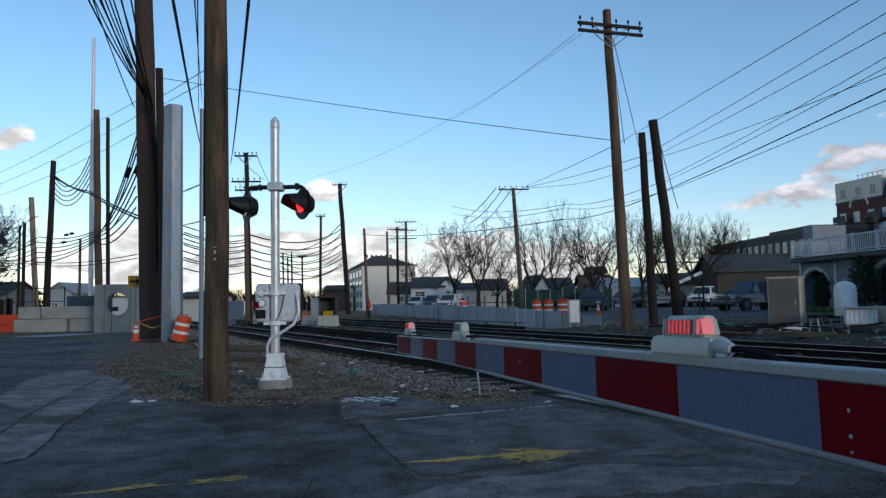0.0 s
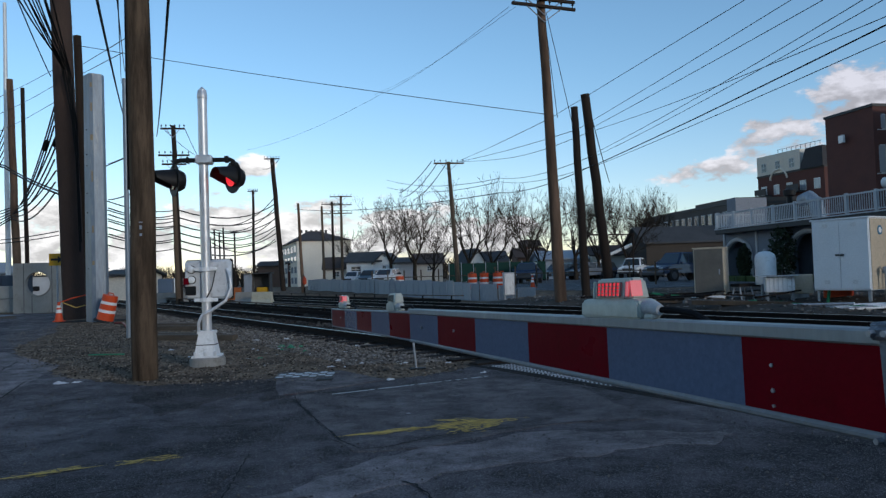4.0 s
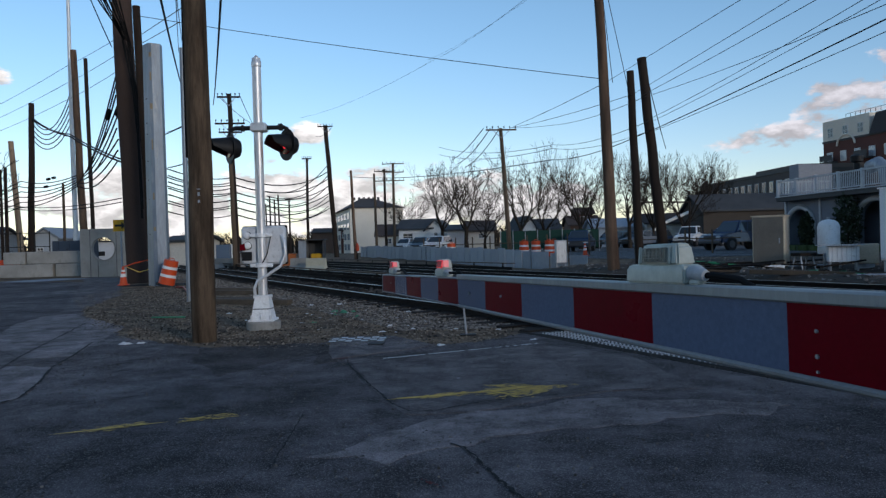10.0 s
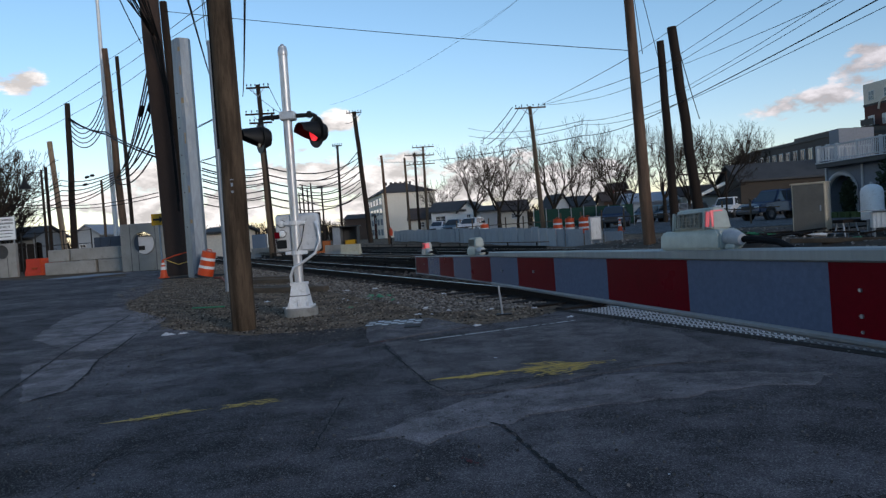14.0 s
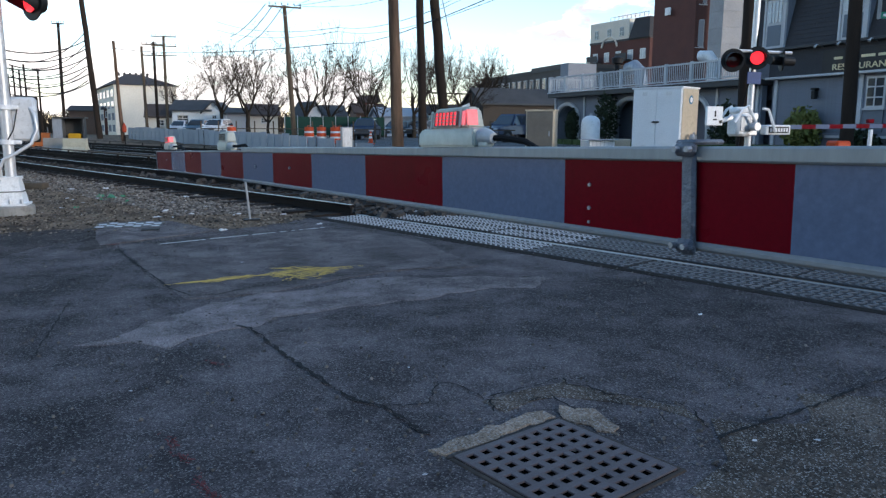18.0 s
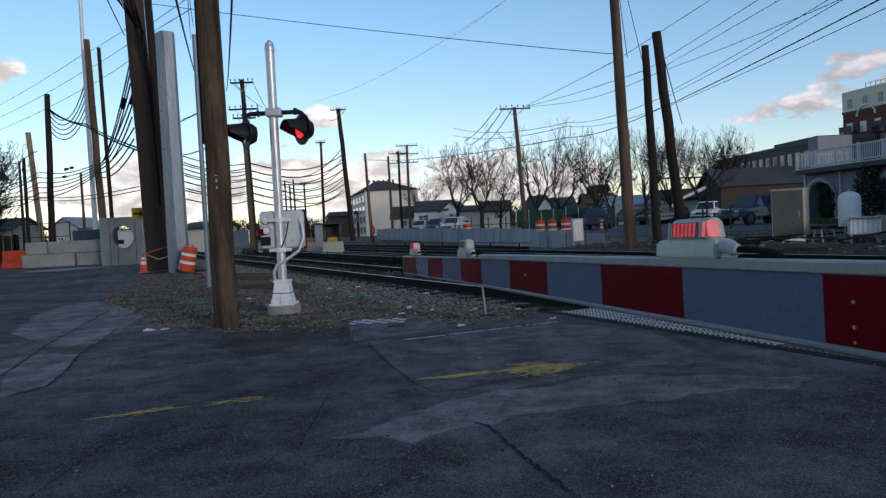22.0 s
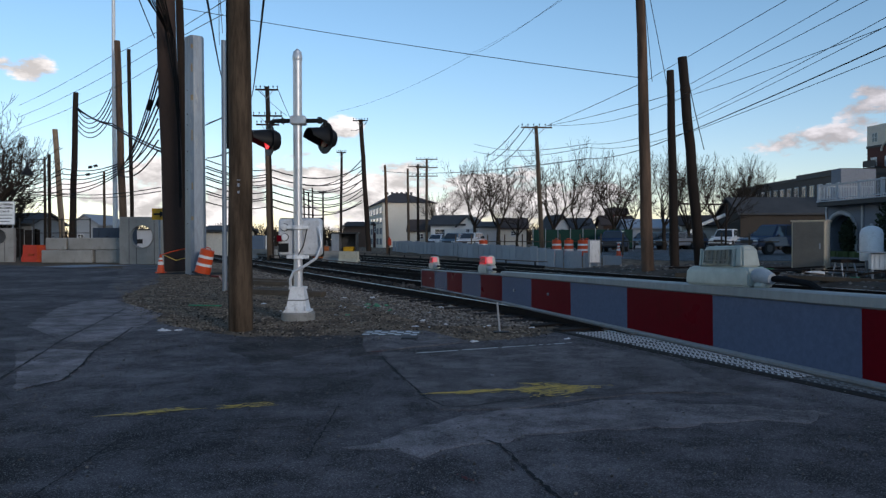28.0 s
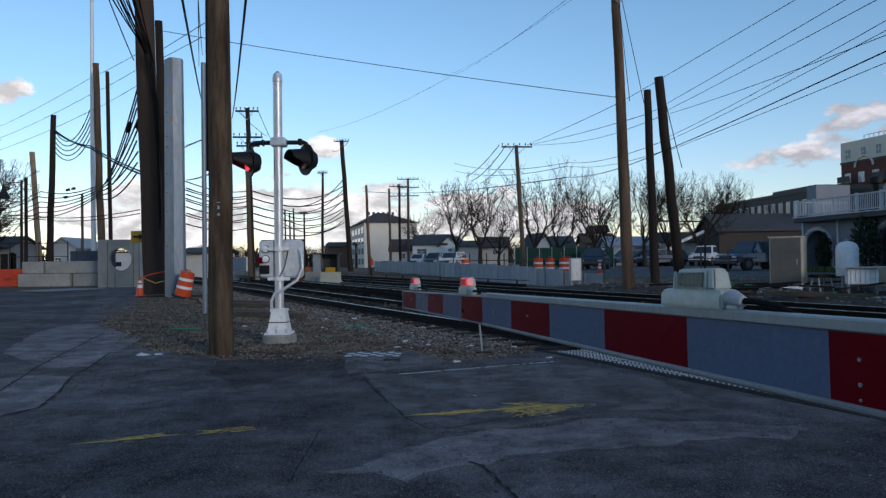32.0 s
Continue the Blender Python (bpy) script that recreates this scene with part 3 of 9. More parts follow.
def beside_track(c0, c1, s0, s1, power=1.6):
    def pick(rnd):
        s = s0 + (s1 - s0) * rnd.random() ** power
        x, y = along(rnd.uniform(c0, c1), s)
        return x, y
    return pick


scatter_stones("ballast", beside_track(5.0, 6.85, 12.2, 60), 16000, 0.019, BALLAST, "grey ballast stones along the near rail", 11)
scatter_stones("ballast_bed", beside_track(7.2, 17.3, 11, 80), 9000, 0.06, BED_STONE, "dark ballast between the tracks", 12)


VERGE_EDGE = ((1.2, 9.9), (0.4, 9.35), (-1.2, 9.2), (-2.3, 9.45), (-3.1, 9.8), (-4.4, 10.85), (-5.75, 12.6), (-7.3, 15.4), (-9.3, 19.1), (-10.5, 21.6))


def verge(rnd):
    while True:
        x, y = rnd.uniform(-10.5, 1.2), rnd.uniform(9.3, 27)
        edge = next(ya + (yb - ya) * (xa - x) / (xa - xb) for (xa, ya), (xb, yb) in zip(VERGE_EDGE, VERGE_EDGE[1:]) if x >= xb)
        if x + 0.5 * y < 6.9 and y > edge + rnd.gauss(0, 0.12) and rnd.random() < 9.5 / y:
            return x, y


scatter_stones("gravel", verge, 16000, 0.0125, GRAVEL, "loose brown gravel over the verge", 13)


def road_grit(rnd):
    while True:
        x, y = rnd.uniform(-5, 4), rnd.uniform(2.2, 9.5)
        if x + 0.5 * y < 6.4 and rnd.random() < 0.25 + 0.75 * step(6.5, 9.5, y):
            return x, y


scatter_stones("grit", road_grit, 3600, 0.006, GRIT, "fine grit scattered on the asphalt", 14, lambda x, y: 0.008)

# ---- gate arm ----
ARM = Vector((0.3059, 2.2957, 1.1619))
STEP = Vector((0.08623, -0.39658, 0.01028))


def build_arm():
    ob = new("crossing_gate_arm")
    ob.empty_display_size = 0.1
    d = STEP.normalized()
    side = d.cross(Vector((0, 0, 1))).normalized()
    up = side.cross(d)
    m = Matrix((d, -side, up)).transposed().to_4x4()
    m.translation = ARM
    ob.matrix_world = m
    tagged(ob, "lowered crossing gate arm with red and white stripes", "gate arm")
    s = STEP.length
    joint, tip = -1.87, -7.12
    cuts = [tip, -5.85, -4.83, -3.82, -2.81, joint, -0.89, 0.09, 1.08, 2.06, 3.045, 4.05, 6, 7, 8, 9, 10, 11, 12, 13, 14]
    lean = math.degrees(math.atan2(0.011, (joint - tip) * s))

    def droop(k):
        return -0.011 * max(joint - k, 0) / (joint - tip)

    for i, (a, b) in enumerate(zip(cuts, cuts[1:])):
        red, out = i % 2 == 0, b <= joint
        mid = (a + b) / 2
        boxpart("stripe", (mid * s, 0, -0.0475 + droop(mid)), ((b - a) * s, 0.024 if out else 0.026, 0.107), RED_SHEET if red else WHITE_SHEET_SHADED, ob, "red reflective stripe" if red else "white reflective stripe", ry=-lean if out else 0)
    b = cuts[-1]
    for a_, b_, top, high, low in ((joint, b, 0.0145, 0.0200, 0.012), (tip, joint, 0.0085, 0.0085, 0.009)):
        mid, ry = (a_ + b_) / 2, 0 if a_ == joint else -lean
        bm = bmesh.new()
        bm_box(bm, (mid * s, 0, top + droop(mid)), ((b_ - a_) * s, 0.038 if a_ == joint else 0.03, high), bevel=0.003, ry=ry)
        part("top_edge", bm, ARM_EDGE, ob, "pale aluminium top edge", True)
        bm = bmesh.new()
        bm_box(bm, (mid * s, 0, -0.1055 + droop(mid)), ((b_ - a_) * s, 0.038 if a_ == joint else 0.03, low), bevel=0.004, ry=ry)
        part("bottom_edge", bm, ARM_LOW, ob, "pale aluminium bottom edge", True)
    boxpart("end_cap", (tip * s - 0.004, 0, -0.0495 + droop(tip)), (0.01, 0.032, 0.126), ARM_EDGE, ob)
    k = 3.69 * s
    zinc = surf("aged_zinc", (0.10, 0.11, 0.135), (0.20, 0.215, 0.24), 0.6, 0.5, big=22.0, fine=70.0, bump=0.5, spread=0.14, stain=(0.42, 0.43, 0.45))
    bm = bmesh.new()
    bm_box(bm, (k, -0.019, -0.043), (0.023, 0.010, 0.150), bevel=0.004, ry=-2)
    bm_box(bm, (k - 0.002, 0.0, 0.030), (0.036, 0.056, 0.007), bevel=0.003)
    part("clamp", bm, zinc, ob, "galvanised joining clamp")
    for dx, z, w, h in ((-0.003, 0.021, 0.035, 0.018), (0.002, -0.105, 0.030, 0.018)):
        boxpart("clamp_ear", (k + dx, -0.026, z), (w, 0.012, h), zinc, ob, "scuffed clamp ear", 0.005)
    for z in (0.021, -0.105):
        for x in (-0.010, 0.010):
            lathe_bolt(ob, (k + x, -0.032, z), 0.0042)
    for z, r in ((-0.034, 0.0030), (-0.070, 0.0034), (-0.092, 0.0024)):
        lathe_bolt(ob, (3.195 * s, -0.0075, z), r)
    # worn hardware on the outer stripes
    lathe_bolt(ob, (-1.42 * s, -0.010, -0.047), 0.006)
    boxpart("hinge_pin", (-1.42 * s, -0.015, -0.047), (0.026, 0.006, 0.005), zinc, ob, "short dull pin", 0.002)
    lathe_bolt(ob, (-0.42 * s, -0.010, -0.043), 0.005)
    lathe_bolt(ob, (-6.2 * s, -0.010, -0.05), 0.005)
    return ob


def lathe_bolt(ob, at, r=0.007):
    bm = bmesh.new()
    bm_tube(bm, [at, (at[0], at[1] - 0.008, at[2])], r, 6)
    part("bolt", bm, GALV, ob)


TAPE_WRAP = surf("grey_white_tape", (0.50, 0.52, 0.53), (0.34, 0.36, 0.38), 0.5, big=30.0, fine=90.0, bump=0.3)


def build_gate_lamp(arm, k, label):
    """A gate lamp in a cream housing with a red lens on each face and a cable at one end. Returns its glowing lens plates."""
    x0, y0, dz = k * STEP.length + 0.045, 0.004, -0.012 if k < -1.9 else 0.0
    bm = bmesh.new()

    def frustum(rows):
        vs = [[bm.verts.new((x0 + (a if sx < 0 else b), y0 + sy * hy, z + dz)) for sx, sy in ((-1, -1), (1, -1), (1, 1), (-1, 1))] for z, a, b, hy in rows]
        for p, q in zip(vs, vs[1:]):
            for i in range(4):
                bm.faces.new((p[i], p[(i + 1) % 4], q[(i + 1) % 4], q[i]))
        bm.faces.new(vs[0])
        bm.faces.new(vs[-1])

    wide = k > 0
    e = 0.113 if wide else 0.082
    frustum(((0.024, -e, e, 0.025), (0.056, 0.002 - e, e - 0.003, 0.024), (0.062, 0.013 - e, e - 0.014, 0.021)))
    frustum(((0.0605, -0.072, 0.086, 0.0205), (0.098, -0.056, 0.080, 0.0165), (0.103, -0.050, 0.074, 0.013)))
    bmesh.ops.bevel(bm, geom=[e for e in bm.edges], offset=0.004, segments=2, affect="EDGES")
    lamp = part("gate_lamp", bm, LAMP_BODY, arm, label, smooth=True)
    face = lambda z: y0 - 0.0205 + (z - 0.0605) * 0.107
    lean = math.degrees(math.atan(0.107))
    boxpart("lens", (x0 + 0.004, face(0.081) - 0.0006, 0.081 + dz), (0.088, 0.002, 0.028), LENS_DULL, lamp, "ribbed grey lens window", rx=-lean)
    for z in (0.0675, 0.0740, 0.0805, 0.0870, 0.0945):
        boxpart("lens_bar", (x0 + 0.004, face(z) - 0.0045, z + dz), (0.090, 0.003, 0.0020), LENS_DULL, lamp)
    for i in range(7):
        boxpart("lens_bar", (x0 - 0.040 + i * 0.0147, face(0.081) - 0.0045, 0.081 + dz), (0.0016, 0.003, 0.028), LENS_DULL, lamp, rx=-lean)
    for sx in (-0.058, 0.060) if wide else ():
        boxpart("corner_rib", (x0 + sx, face(0.080) - 0.001, 0.080 + dz), (0.006, 0.005, 0.036), LAMP_BODY, lamp, bevel=0.0015, rx=-lean)
    if wide:
        boxpart("mounting_ear", (x0 - 0.118, y0, 0.040 + dz), (0.018, 0.024, 0.022), LAMP_BODY, lamp, "plastic ear", 0.005)
    f = 0.0 if wide else -0.030
    bm = bmesh.new()
    bm_tube(bm, [(x0 + f + 0.105, 0, 0.043 + dz), (x0 + f + 0.118, 0, 0.046 + dz), (x0 + f + 0.132, 0.001, 0.043 + dz), (x0 + f + 0.150, 0.002, 0.041 + dz)], [0.016, 0.014, 0.015, 0.010], 10)
    part("end_fitting", bm, TAPE_WRAP, lamp, "whitish taped cable end", smooth=True)
    boxpart("end_nut", (x0 + f + 0.126, 0.0, 0.030 + dz), (0.030, 0.024, 0.012), LAMP_BODY, lamp, "", 0.004, rx=20)
    bm = bmesh.new()
    bm_tube(bm, [(x0 + f + 0.14, 0.002, 0.041 + dz), (x0 + 0.17, 0.010, 0.041 + dz), (x0 + 0.22, 0.024, 0.034), (x0 + 0.29, 0.030, 0.004), (x0 + 0.38, 0.032, -0.04)], 0.006, 8)
    part("cable", bm, CABLE, lamp, smooth=True)
    front = boxpart("lens_light", (x0 + 0.004, face(0.081) + 0.0070, 0.081 + dz), (0.086 if wide else 0.112, 0.002, 0.0265 if wide else 0.034), GLOW_PINK, lamp, "glowing red lens light", rx=-lean)
    bm = bmesh.new()
    bm_box(bm, (x0 + 0.0710, y0 + 0.001, 0.082 + dz), (0.003, 0.024, 0.030), ry=-8)
    bm_box(bm, (x0 + 0.0600, face(0.081) + 0.0070, 0.081 + dz), (0.012, 0.002, 0.028), rx=-lean)
    return front, part("end_light", bm, GLOW_SIDE, lamp, "glowing pink lamp end")


GATE_ARM = build_arm()


def build_gate_post():
    x, y = ARM.x + STEP.x * 14.2, ARM.y + STEP.y * 14.2
    ob = thing("gate_mechanism", (x, y, 0), 12, "grey gate motor housing on a post", "gate mechanism")
    boxpart("housing", (0, 0, 1.25), (0.5, 0.6, 0.6), SILVER, ob, "grey motor housing", 0.05)
    tubepart("post", [(0, 0, 0), (0, 0, 1.0)], 0.08, SILVER, ob)
    boxpart("foundation", (0, 0, 0.05), (0.7, 0.7, 0.1), CONCRETE, ob)


build_gate_post()
GATE_LIGHTS = [build_gate_lamp(GATE_ARM, k, "cream plastic lamp housing") for k in (-6.2, -2.77, 2.0)]

# ---- signal masts ----


def build_head(parent, at, yaw):
    """A hooded flasher with a round backing plate. Returns its light disc."""
    m = pose(*at, 0, 0, yaw)
    bm = bmesh.new()
    bm_tube(bm, [m @ Vector(p) for p in ((0, 0.008, 0), (0, -0.008, 0))], 0.255, 32)
    back = part("backing_disc", bm, BLACK_PAINT, parent, "round black backing plate", True)
    bm = bmesh.new()
    bm_tube(bm, [m @ Vector(p) for p in ((0, 0, 0), (0, 0.08, 0), (0, 0.15, 0), (0, 0.17, 0))], [0.17, 0.17, 0.13, 0.03], 24)
    part("housing", bm, BLACK_PAINT, back, "", True)
    bm = bmesh.new()
    rows = []
    for y, a in ((-0.0, 140), (-0.13, 108), (-0.31, 74)):
        row = []
        for r in (0.178, 0.172):
            row.append([bm.verts.new(m @ Vector((r * math.sin(radians(a * (i / 12 - 1))), y, r * math.cos(radians(a * (i / 12 - 1))) - y * -0.12))) for i in range(25)])
        rows.append(row)
    for p, q in zip(rows, rows[1:]):
        for r in (0, 1):
            for i in range(24):
                bm.faces.new((p[r][i], p[r][i + 1], q[r][i + 1], q[r][i]))
        for i in (0, 24):
            bm.faces.new((p[0][i], q[0][i], q[1][i], p[1][i]))
    for row in (rows[0], rows[-1]):
        for i in range(24):
            bm.faces.new((row[0][i], row[0][i + 1], row[1][i + 1], row[1][i]))
    part("visor", bm, BLACK_PAINT, back, "deep black hood", True)
    bm = bmesh.new()
    bm_tube(bm, [m @ Vector(p) for p in ((0, -0.01, 0), (0, -0.03, 0), (0, -0.04, 0))], [0.155, 0.15, 0.08], 24)
    part("lens", bm, LENS_OFF, back, "dark red round lens", True)
    bm = bmesh.new()
    bm_tube(bm, [m @ Vector(p) for p in ((0, 0.03, 0), (0, 0.01, 0), (0, 0.0, 0))], [0.145, 0.145, 0.06], 24)
    return part("lamp_disc", bm, GLOW_RED, back, "glowing red signal light", True), m.to_3x3() @ Vector((0, -0.055, 0))


BOX_GREY = surf("pale_grey_box_paint", (0.74, 0.75, 0.76), (0.50, 0.51, 0.53), 0.45, 0.1, big=5.0, fine=40.0, bump=0.05, stain=(0.26, 0.25, 0.24))


def build_mast():
    ob = thing("crossing_signal", (-2.69, 11.71, 0), 0, "silver crossing signal mast with two flashing red lamps", "crossing signal", "crossing signals")
    bm = bmesh.new()
    bm_lathe(bm, [(0.27, -0.05), (0.27, 0.115), (0.25, 0.135)], 24)
    part("foundation", bm, CONCRETE, ob, "round concrete footing")
    bm = bmesh.new()
    for z0, z1, a, b in ((0.135, 0.165, 0.2, 0.2), (0.165, 0.5, 0.165, 0.11), (0.5, 0.54, 0.125, 0.125)):
        lo = [bm.verts.new((sx * a, sy * a, z0)) for sx, sy in ((-1, -1), (1, -1), (1, 1), (-1, 1))]
        hi = [bm.verts.new((sx * b, sy * b, z1)) for sx, sy in ((-1, -1), (1, -1), (1, 1), (-1, 1))]
        bm.faces.new(lo)
        bm.faces.new(hi)
        for i in range(4):
            bm.faces.new((lo[i], lo[(i + 1) % 4], hi[(i + 1) % 4], hi[i]))
    base = part("base", bm, WHITE_PAINT, ob, "white flared metal base")
    for x in (-0.15, 0.0, 0.15):
        bm = bmesh.new()
        bm_lathe(bm, [(0.02, 0), (0.02, 0.05), (0.012, 0.07)], 6, (x, -0.185, 0.165))
        part("anchor_bolt", bm, SILVER, base)
    boxpart("strap", (0, -0.0, 0.33), (0.29, 0.29, 0.012), BLACK_PAINT, base)
    lathepart("mast", [(0.072, 0.52), (0.072, 4.28)], SILVER, ob, "silver tubular mast", 24)
    bm = bmesh.new()
    bm_lathe(bm, [(0.076, 4.19), (0.08, 4.2), (0.08, 4.27), (0.07, 4.29), (0.068, 4.33), (0.045, 4.345), (0.015, 4.38)], 16)
    part("finial", bm, SILVER, ob, "pointed cap", True)
    boxpart("junction_box", (0.02, -0.02, 3.22), (0.25, 0.2, 0.14), SILVER, ob, "cast junction box at the crossarm", 0.02)
    bm = bmesh.new()
    bm_tube(bm, [(-0.08, 0, 3.22), (-0.36, 0.0, 3.22), (-0.43, 0, 3.2), (-0.45, 0, 3.1)], 0.037, 12)
    left_arm = part("crossarm", bm, BLACK_PAINT, ob, "black crossarm", True)
    bm = bmesh.new()
    bm_tube(bm, [(0.1, 0, 3.22), (0.41, 0.0, 3.22), (0.455, 0, 3.2), (0.46, 0, 3.12)], 0.036, 12)
    right_arm = part("crossarm", bm, BLACK_PAINT, ob, "black crossarm", True)
    boxpart("collar", (-0.24, 0, 3.22), (0.03, 0.1, 0.1), BLACK_PAINT, left_arm, bevel=0.005)
    boxpart("collar", (0.36, 0, 3.225), (0.06, 0.1, 0.1), BLACK_PAINT, right_arm, bevel=0.005)
    # relay boxes clamped to the mast
    bm = bmesh.new()
    bm_box(bm, (0.2, 0.13, 1.34), (0.34, 0.16, 0.62), bevel=0.04)
    part("relay_box", bm, BOX_GREY, ob, "grey relay box on the far side", True)
    bm = bmesh.new()
    bm_box(bm, (-0.2, 0.1, 1.34), (0.26, 0.16, 0.6), bevel=0.03)
    bm_box(bm, (-0.27, 0.03, 1.52), (0.1, 0.08, 0.1), bevel=0.02)
    box = part("meter_box", bm, BOX_GREY, ob, "grey equipment box with gauges", True)
    boxpart("rim", (0.2, 0.20, 1.34), (0.365, 0.03, 0.645), BLACK_PAINT, ob, "black seal rim behind the relay box", 0.02)
    boxpart("rim", (-0.2, 0.17, 1.34), (0.285, 0.03, 0.63), BLACK_PAINT, ob, "black seal rim behind the gauges", 0.02)
    for z in (1.5, 1.34):
        bm = bmesh.new()
        bm_tube(bm, [(-0.22, 0.022, z), (-0.22, 0.005, z)], 0.064, 16)
        part("gauge_ring", bm, BLACK_PAINT, box, "dark ring round the gauge")
        bm = bmesh.new()
        bm_tube(bm, [(-0.22, 0.02, z), (-0.22, -0.02, z), (-0.22, -0.03, z)], [0.055, 0.055, 0.04], 16)
        part("gauge", bm, WHITE_PAINT, box, "round white gauge", True)
    boxpart("bell", (-0.3, 0.0, 1.32), (0.08, 0.06, 0.1), RED_SHEET, box, "small red fitting")
    boxpart("dark_door", (-0.24, 0.012, 1.17), (0.16, 0.02, 0.14), BLACK_PAINT, box)
    for z in (1.5, 1.02):
        bm = bmesh.new()
        bm_lathe(bm, [(0.09, z - 0.035), (0.1, z - 0.03), (0.1, z + 0.03), (0.09, z + 0.035)], 20)
        bm_box(bm, (0, -0.03, z), (0.36, 0.05, 0.055), bevel=0.01)
        part("clamp", bm, WHITE_PAINT, ob, "pale clamp band", True)
    bm = bmesh.new()
    bm_tube(bm, [(0.3, 0.06, 1.5), (0.36, 0.0, 1.4), (0.38, 0, 1.2), (0.3, -0.03, 1.0), (0.1, -0.1, 0.86), (-0.05, -0.12, 0.78), (-0.1, -0.12, 0.66), (-0.1, -0.1, 0.52)], 0.024, 10)
    part("conduit", bm, SILVER, ob, "looping flexible conduit", True)
    bm = bmesh.new()
    bm_tube(bm, [(0.14, 0.06, 1.5), (0.1, -0.07, 1.2), (0.02, -0.08, 1.05)], 0.008, 6)
    part("cable", bm, CABLE, ob, "", True)
    lights = [build_head(ob, (-0.46, 0.02, 2.91), -58), build_head(ob, (0.45, 0.0, 2.94), -50)]
    return lights


MAST_LIGHTS = build_mast()

# ---- poles ----


def build_pole(name, foot, top, r0, r1, material, label, arms=(), caps=()):
    """A leaning or upright pole; arms are crossarms given by height fraction, half length and turn."""
    ob = thing(name, foot, 0, label, "utility pole", "poles")
    d = Vector(top) - Vector(foot)
    rnd = random.Random(round(foot[0] * 100))
    n = 7
    pts = [d * (i / n) + Vector((rnd.uniform(-1, 1), rnd.uniform(-1, 1), 0)) * 0.1 * r0 * (0 < i < n) for i in range(n + 1)]
    pts[0] = pts[0] - Vector((0, 0, 0.1))
    tubepart("shaft", pts, [r0 + (r1 - r0) * i / n for i in range(n + 1)], material, ob, "", 14)
    for f, half, turn in arms:
        p = d * f
        m = pose(*p, 0, 0, turn)
        bm = bmesh.new()
        bm_box(bm, m @ Vector((0, -r1 - 0.05, 0)), (2 * half, 0.085, 0.1), rz=turn)
        arm = part("crossarm", bm, POLE_BLACK if material != POLE_GREY else POLE_GREY, ob, "wooden crossarm")
        bm = bmesh.new()
        for sx in (-1, 1):
            bm_tube(bm, [m @ Vector((sx * half * 0.55, -r1 - 0.05, -0.03)), m @ Vector((0, -r1 - 0.05, -0.55))], 0.02, 6)
        part("brace", bm, GALV, arm)
        for i in range(6):
            x = -half * 0.93 + i * half * 0.372
            bm = bmesh.new()
            bm_lathe(bm, [(0.015, 0.0), (0.015, 0.08), (0.05, 0.09), (0.035, 0.13), (0.045, 0.16), (0.02, 0.19)], 8, m @ Vector((x, -r1 - 0.05, 0.06)))
            part("insulator", bm, BLACK_PAINT, arm, "", True)
    return ob


near = build_pole("utility_pole", (-3.21, 10.33, 0), (-3.25, 10.36, 8.2), 0.172, 0.15, POLE_WOOD, "thick brown wooden utility pole with a number tag")
for z, w, h in ((2.14, 0.05, 0.012), (2.07, 0.03, 0.05), (1.97, 0.03, 0.035)):
    boxpart("tag", (0.03, -0.168, z), (w, 0.006, h), GALV, near, "small metal pole tag")
tubepart("cable_guard", [(-0.165, -0.02, 2.6), (-0.165, -0.02, 8.0)], 0.02, CABLE, near, "cable running down the pole", 8)
build_pole("utility_pole", (6.32, 25.0, 0.2), (5.98, 25.0, 11.45), 0.21, 0.14, POLE_TAN, "tall brown wooden pole with a crossarm", ((0.945, 1.25, 16), (0.922, 1.25, 16)))
build_pole("utility_pole", (7.72, 26.7, 0.2), (7.53, 26.7, 7.43), 0.165, 0.13, POLE_BLACK, "dark leaning pole stub with a cut top", ())
build_pole("utility_pole", (8.9, 27.5, 0.2), (8.2, 27.5, 8.1), 0.2, 0.17, POLE_BLACK, "thick dark leaning pole", ())
build_pole("utility_pole", (5.40, 49.3, 0.4), (4.96, 49.3, 8.95), 0.17, 0.12, POLE_GREY, "grey wooden pole with a crossarm", ((0.985, 1.05, 5),))
build_pole("utility_pole", (-9.2, 71.5, 0), (-10.0, 71.5, 13.1), 0.26, 0.2, POLE_BLACK, "dark leaning pole by the tracks", ((0.99, 0.75, 0),))
build_pole("utility_pole", (-12.6, 75, 0), (-12.47, 75, 10.4), 0.15, 0.12, POLE_BLACK, "slim dark creosoted utility pole", ((0.99, 0.5, 0),))
build_pole("utility_pole", (-6.15, 60, 0), (-6.4, 60, 7.45), 0.15, 0.1, POLE_TAN, "orange-brown pole stub beside the rails")
build_pole("utility_pole", (-5.9, 80, 0), (-6.0, 80, 9.1), 0.16, 0.12, POLE_GREY, "grey weathered wooden utility pole")
build_pole("utility_pole", (-5.17, 85, 0), (-5.17, 85, 10.1), 0.17, 0.13, POLE_BLACK, "pole with two crossarms", ((0.97, 1.2, 0), (0.86, 1.2, 0)))
build_pole("utility_pole", (-3.93, 80, 0), (-3.9, 80, 10.2), 0.17, 0.13, POLE_GREY, "pole with three crossarms", ((0.99, 1.2, 0), (0.9, 1.2, 0), (0.81, 1.2, 0)))
build_pole("utility_pole", (-17.3, 90, 0), (-17.3, 90, 7.3), 0.12, 0.1, POLE_BLACK, "far slim pole with a crossarm", ((0.98, 0.5, 0),))
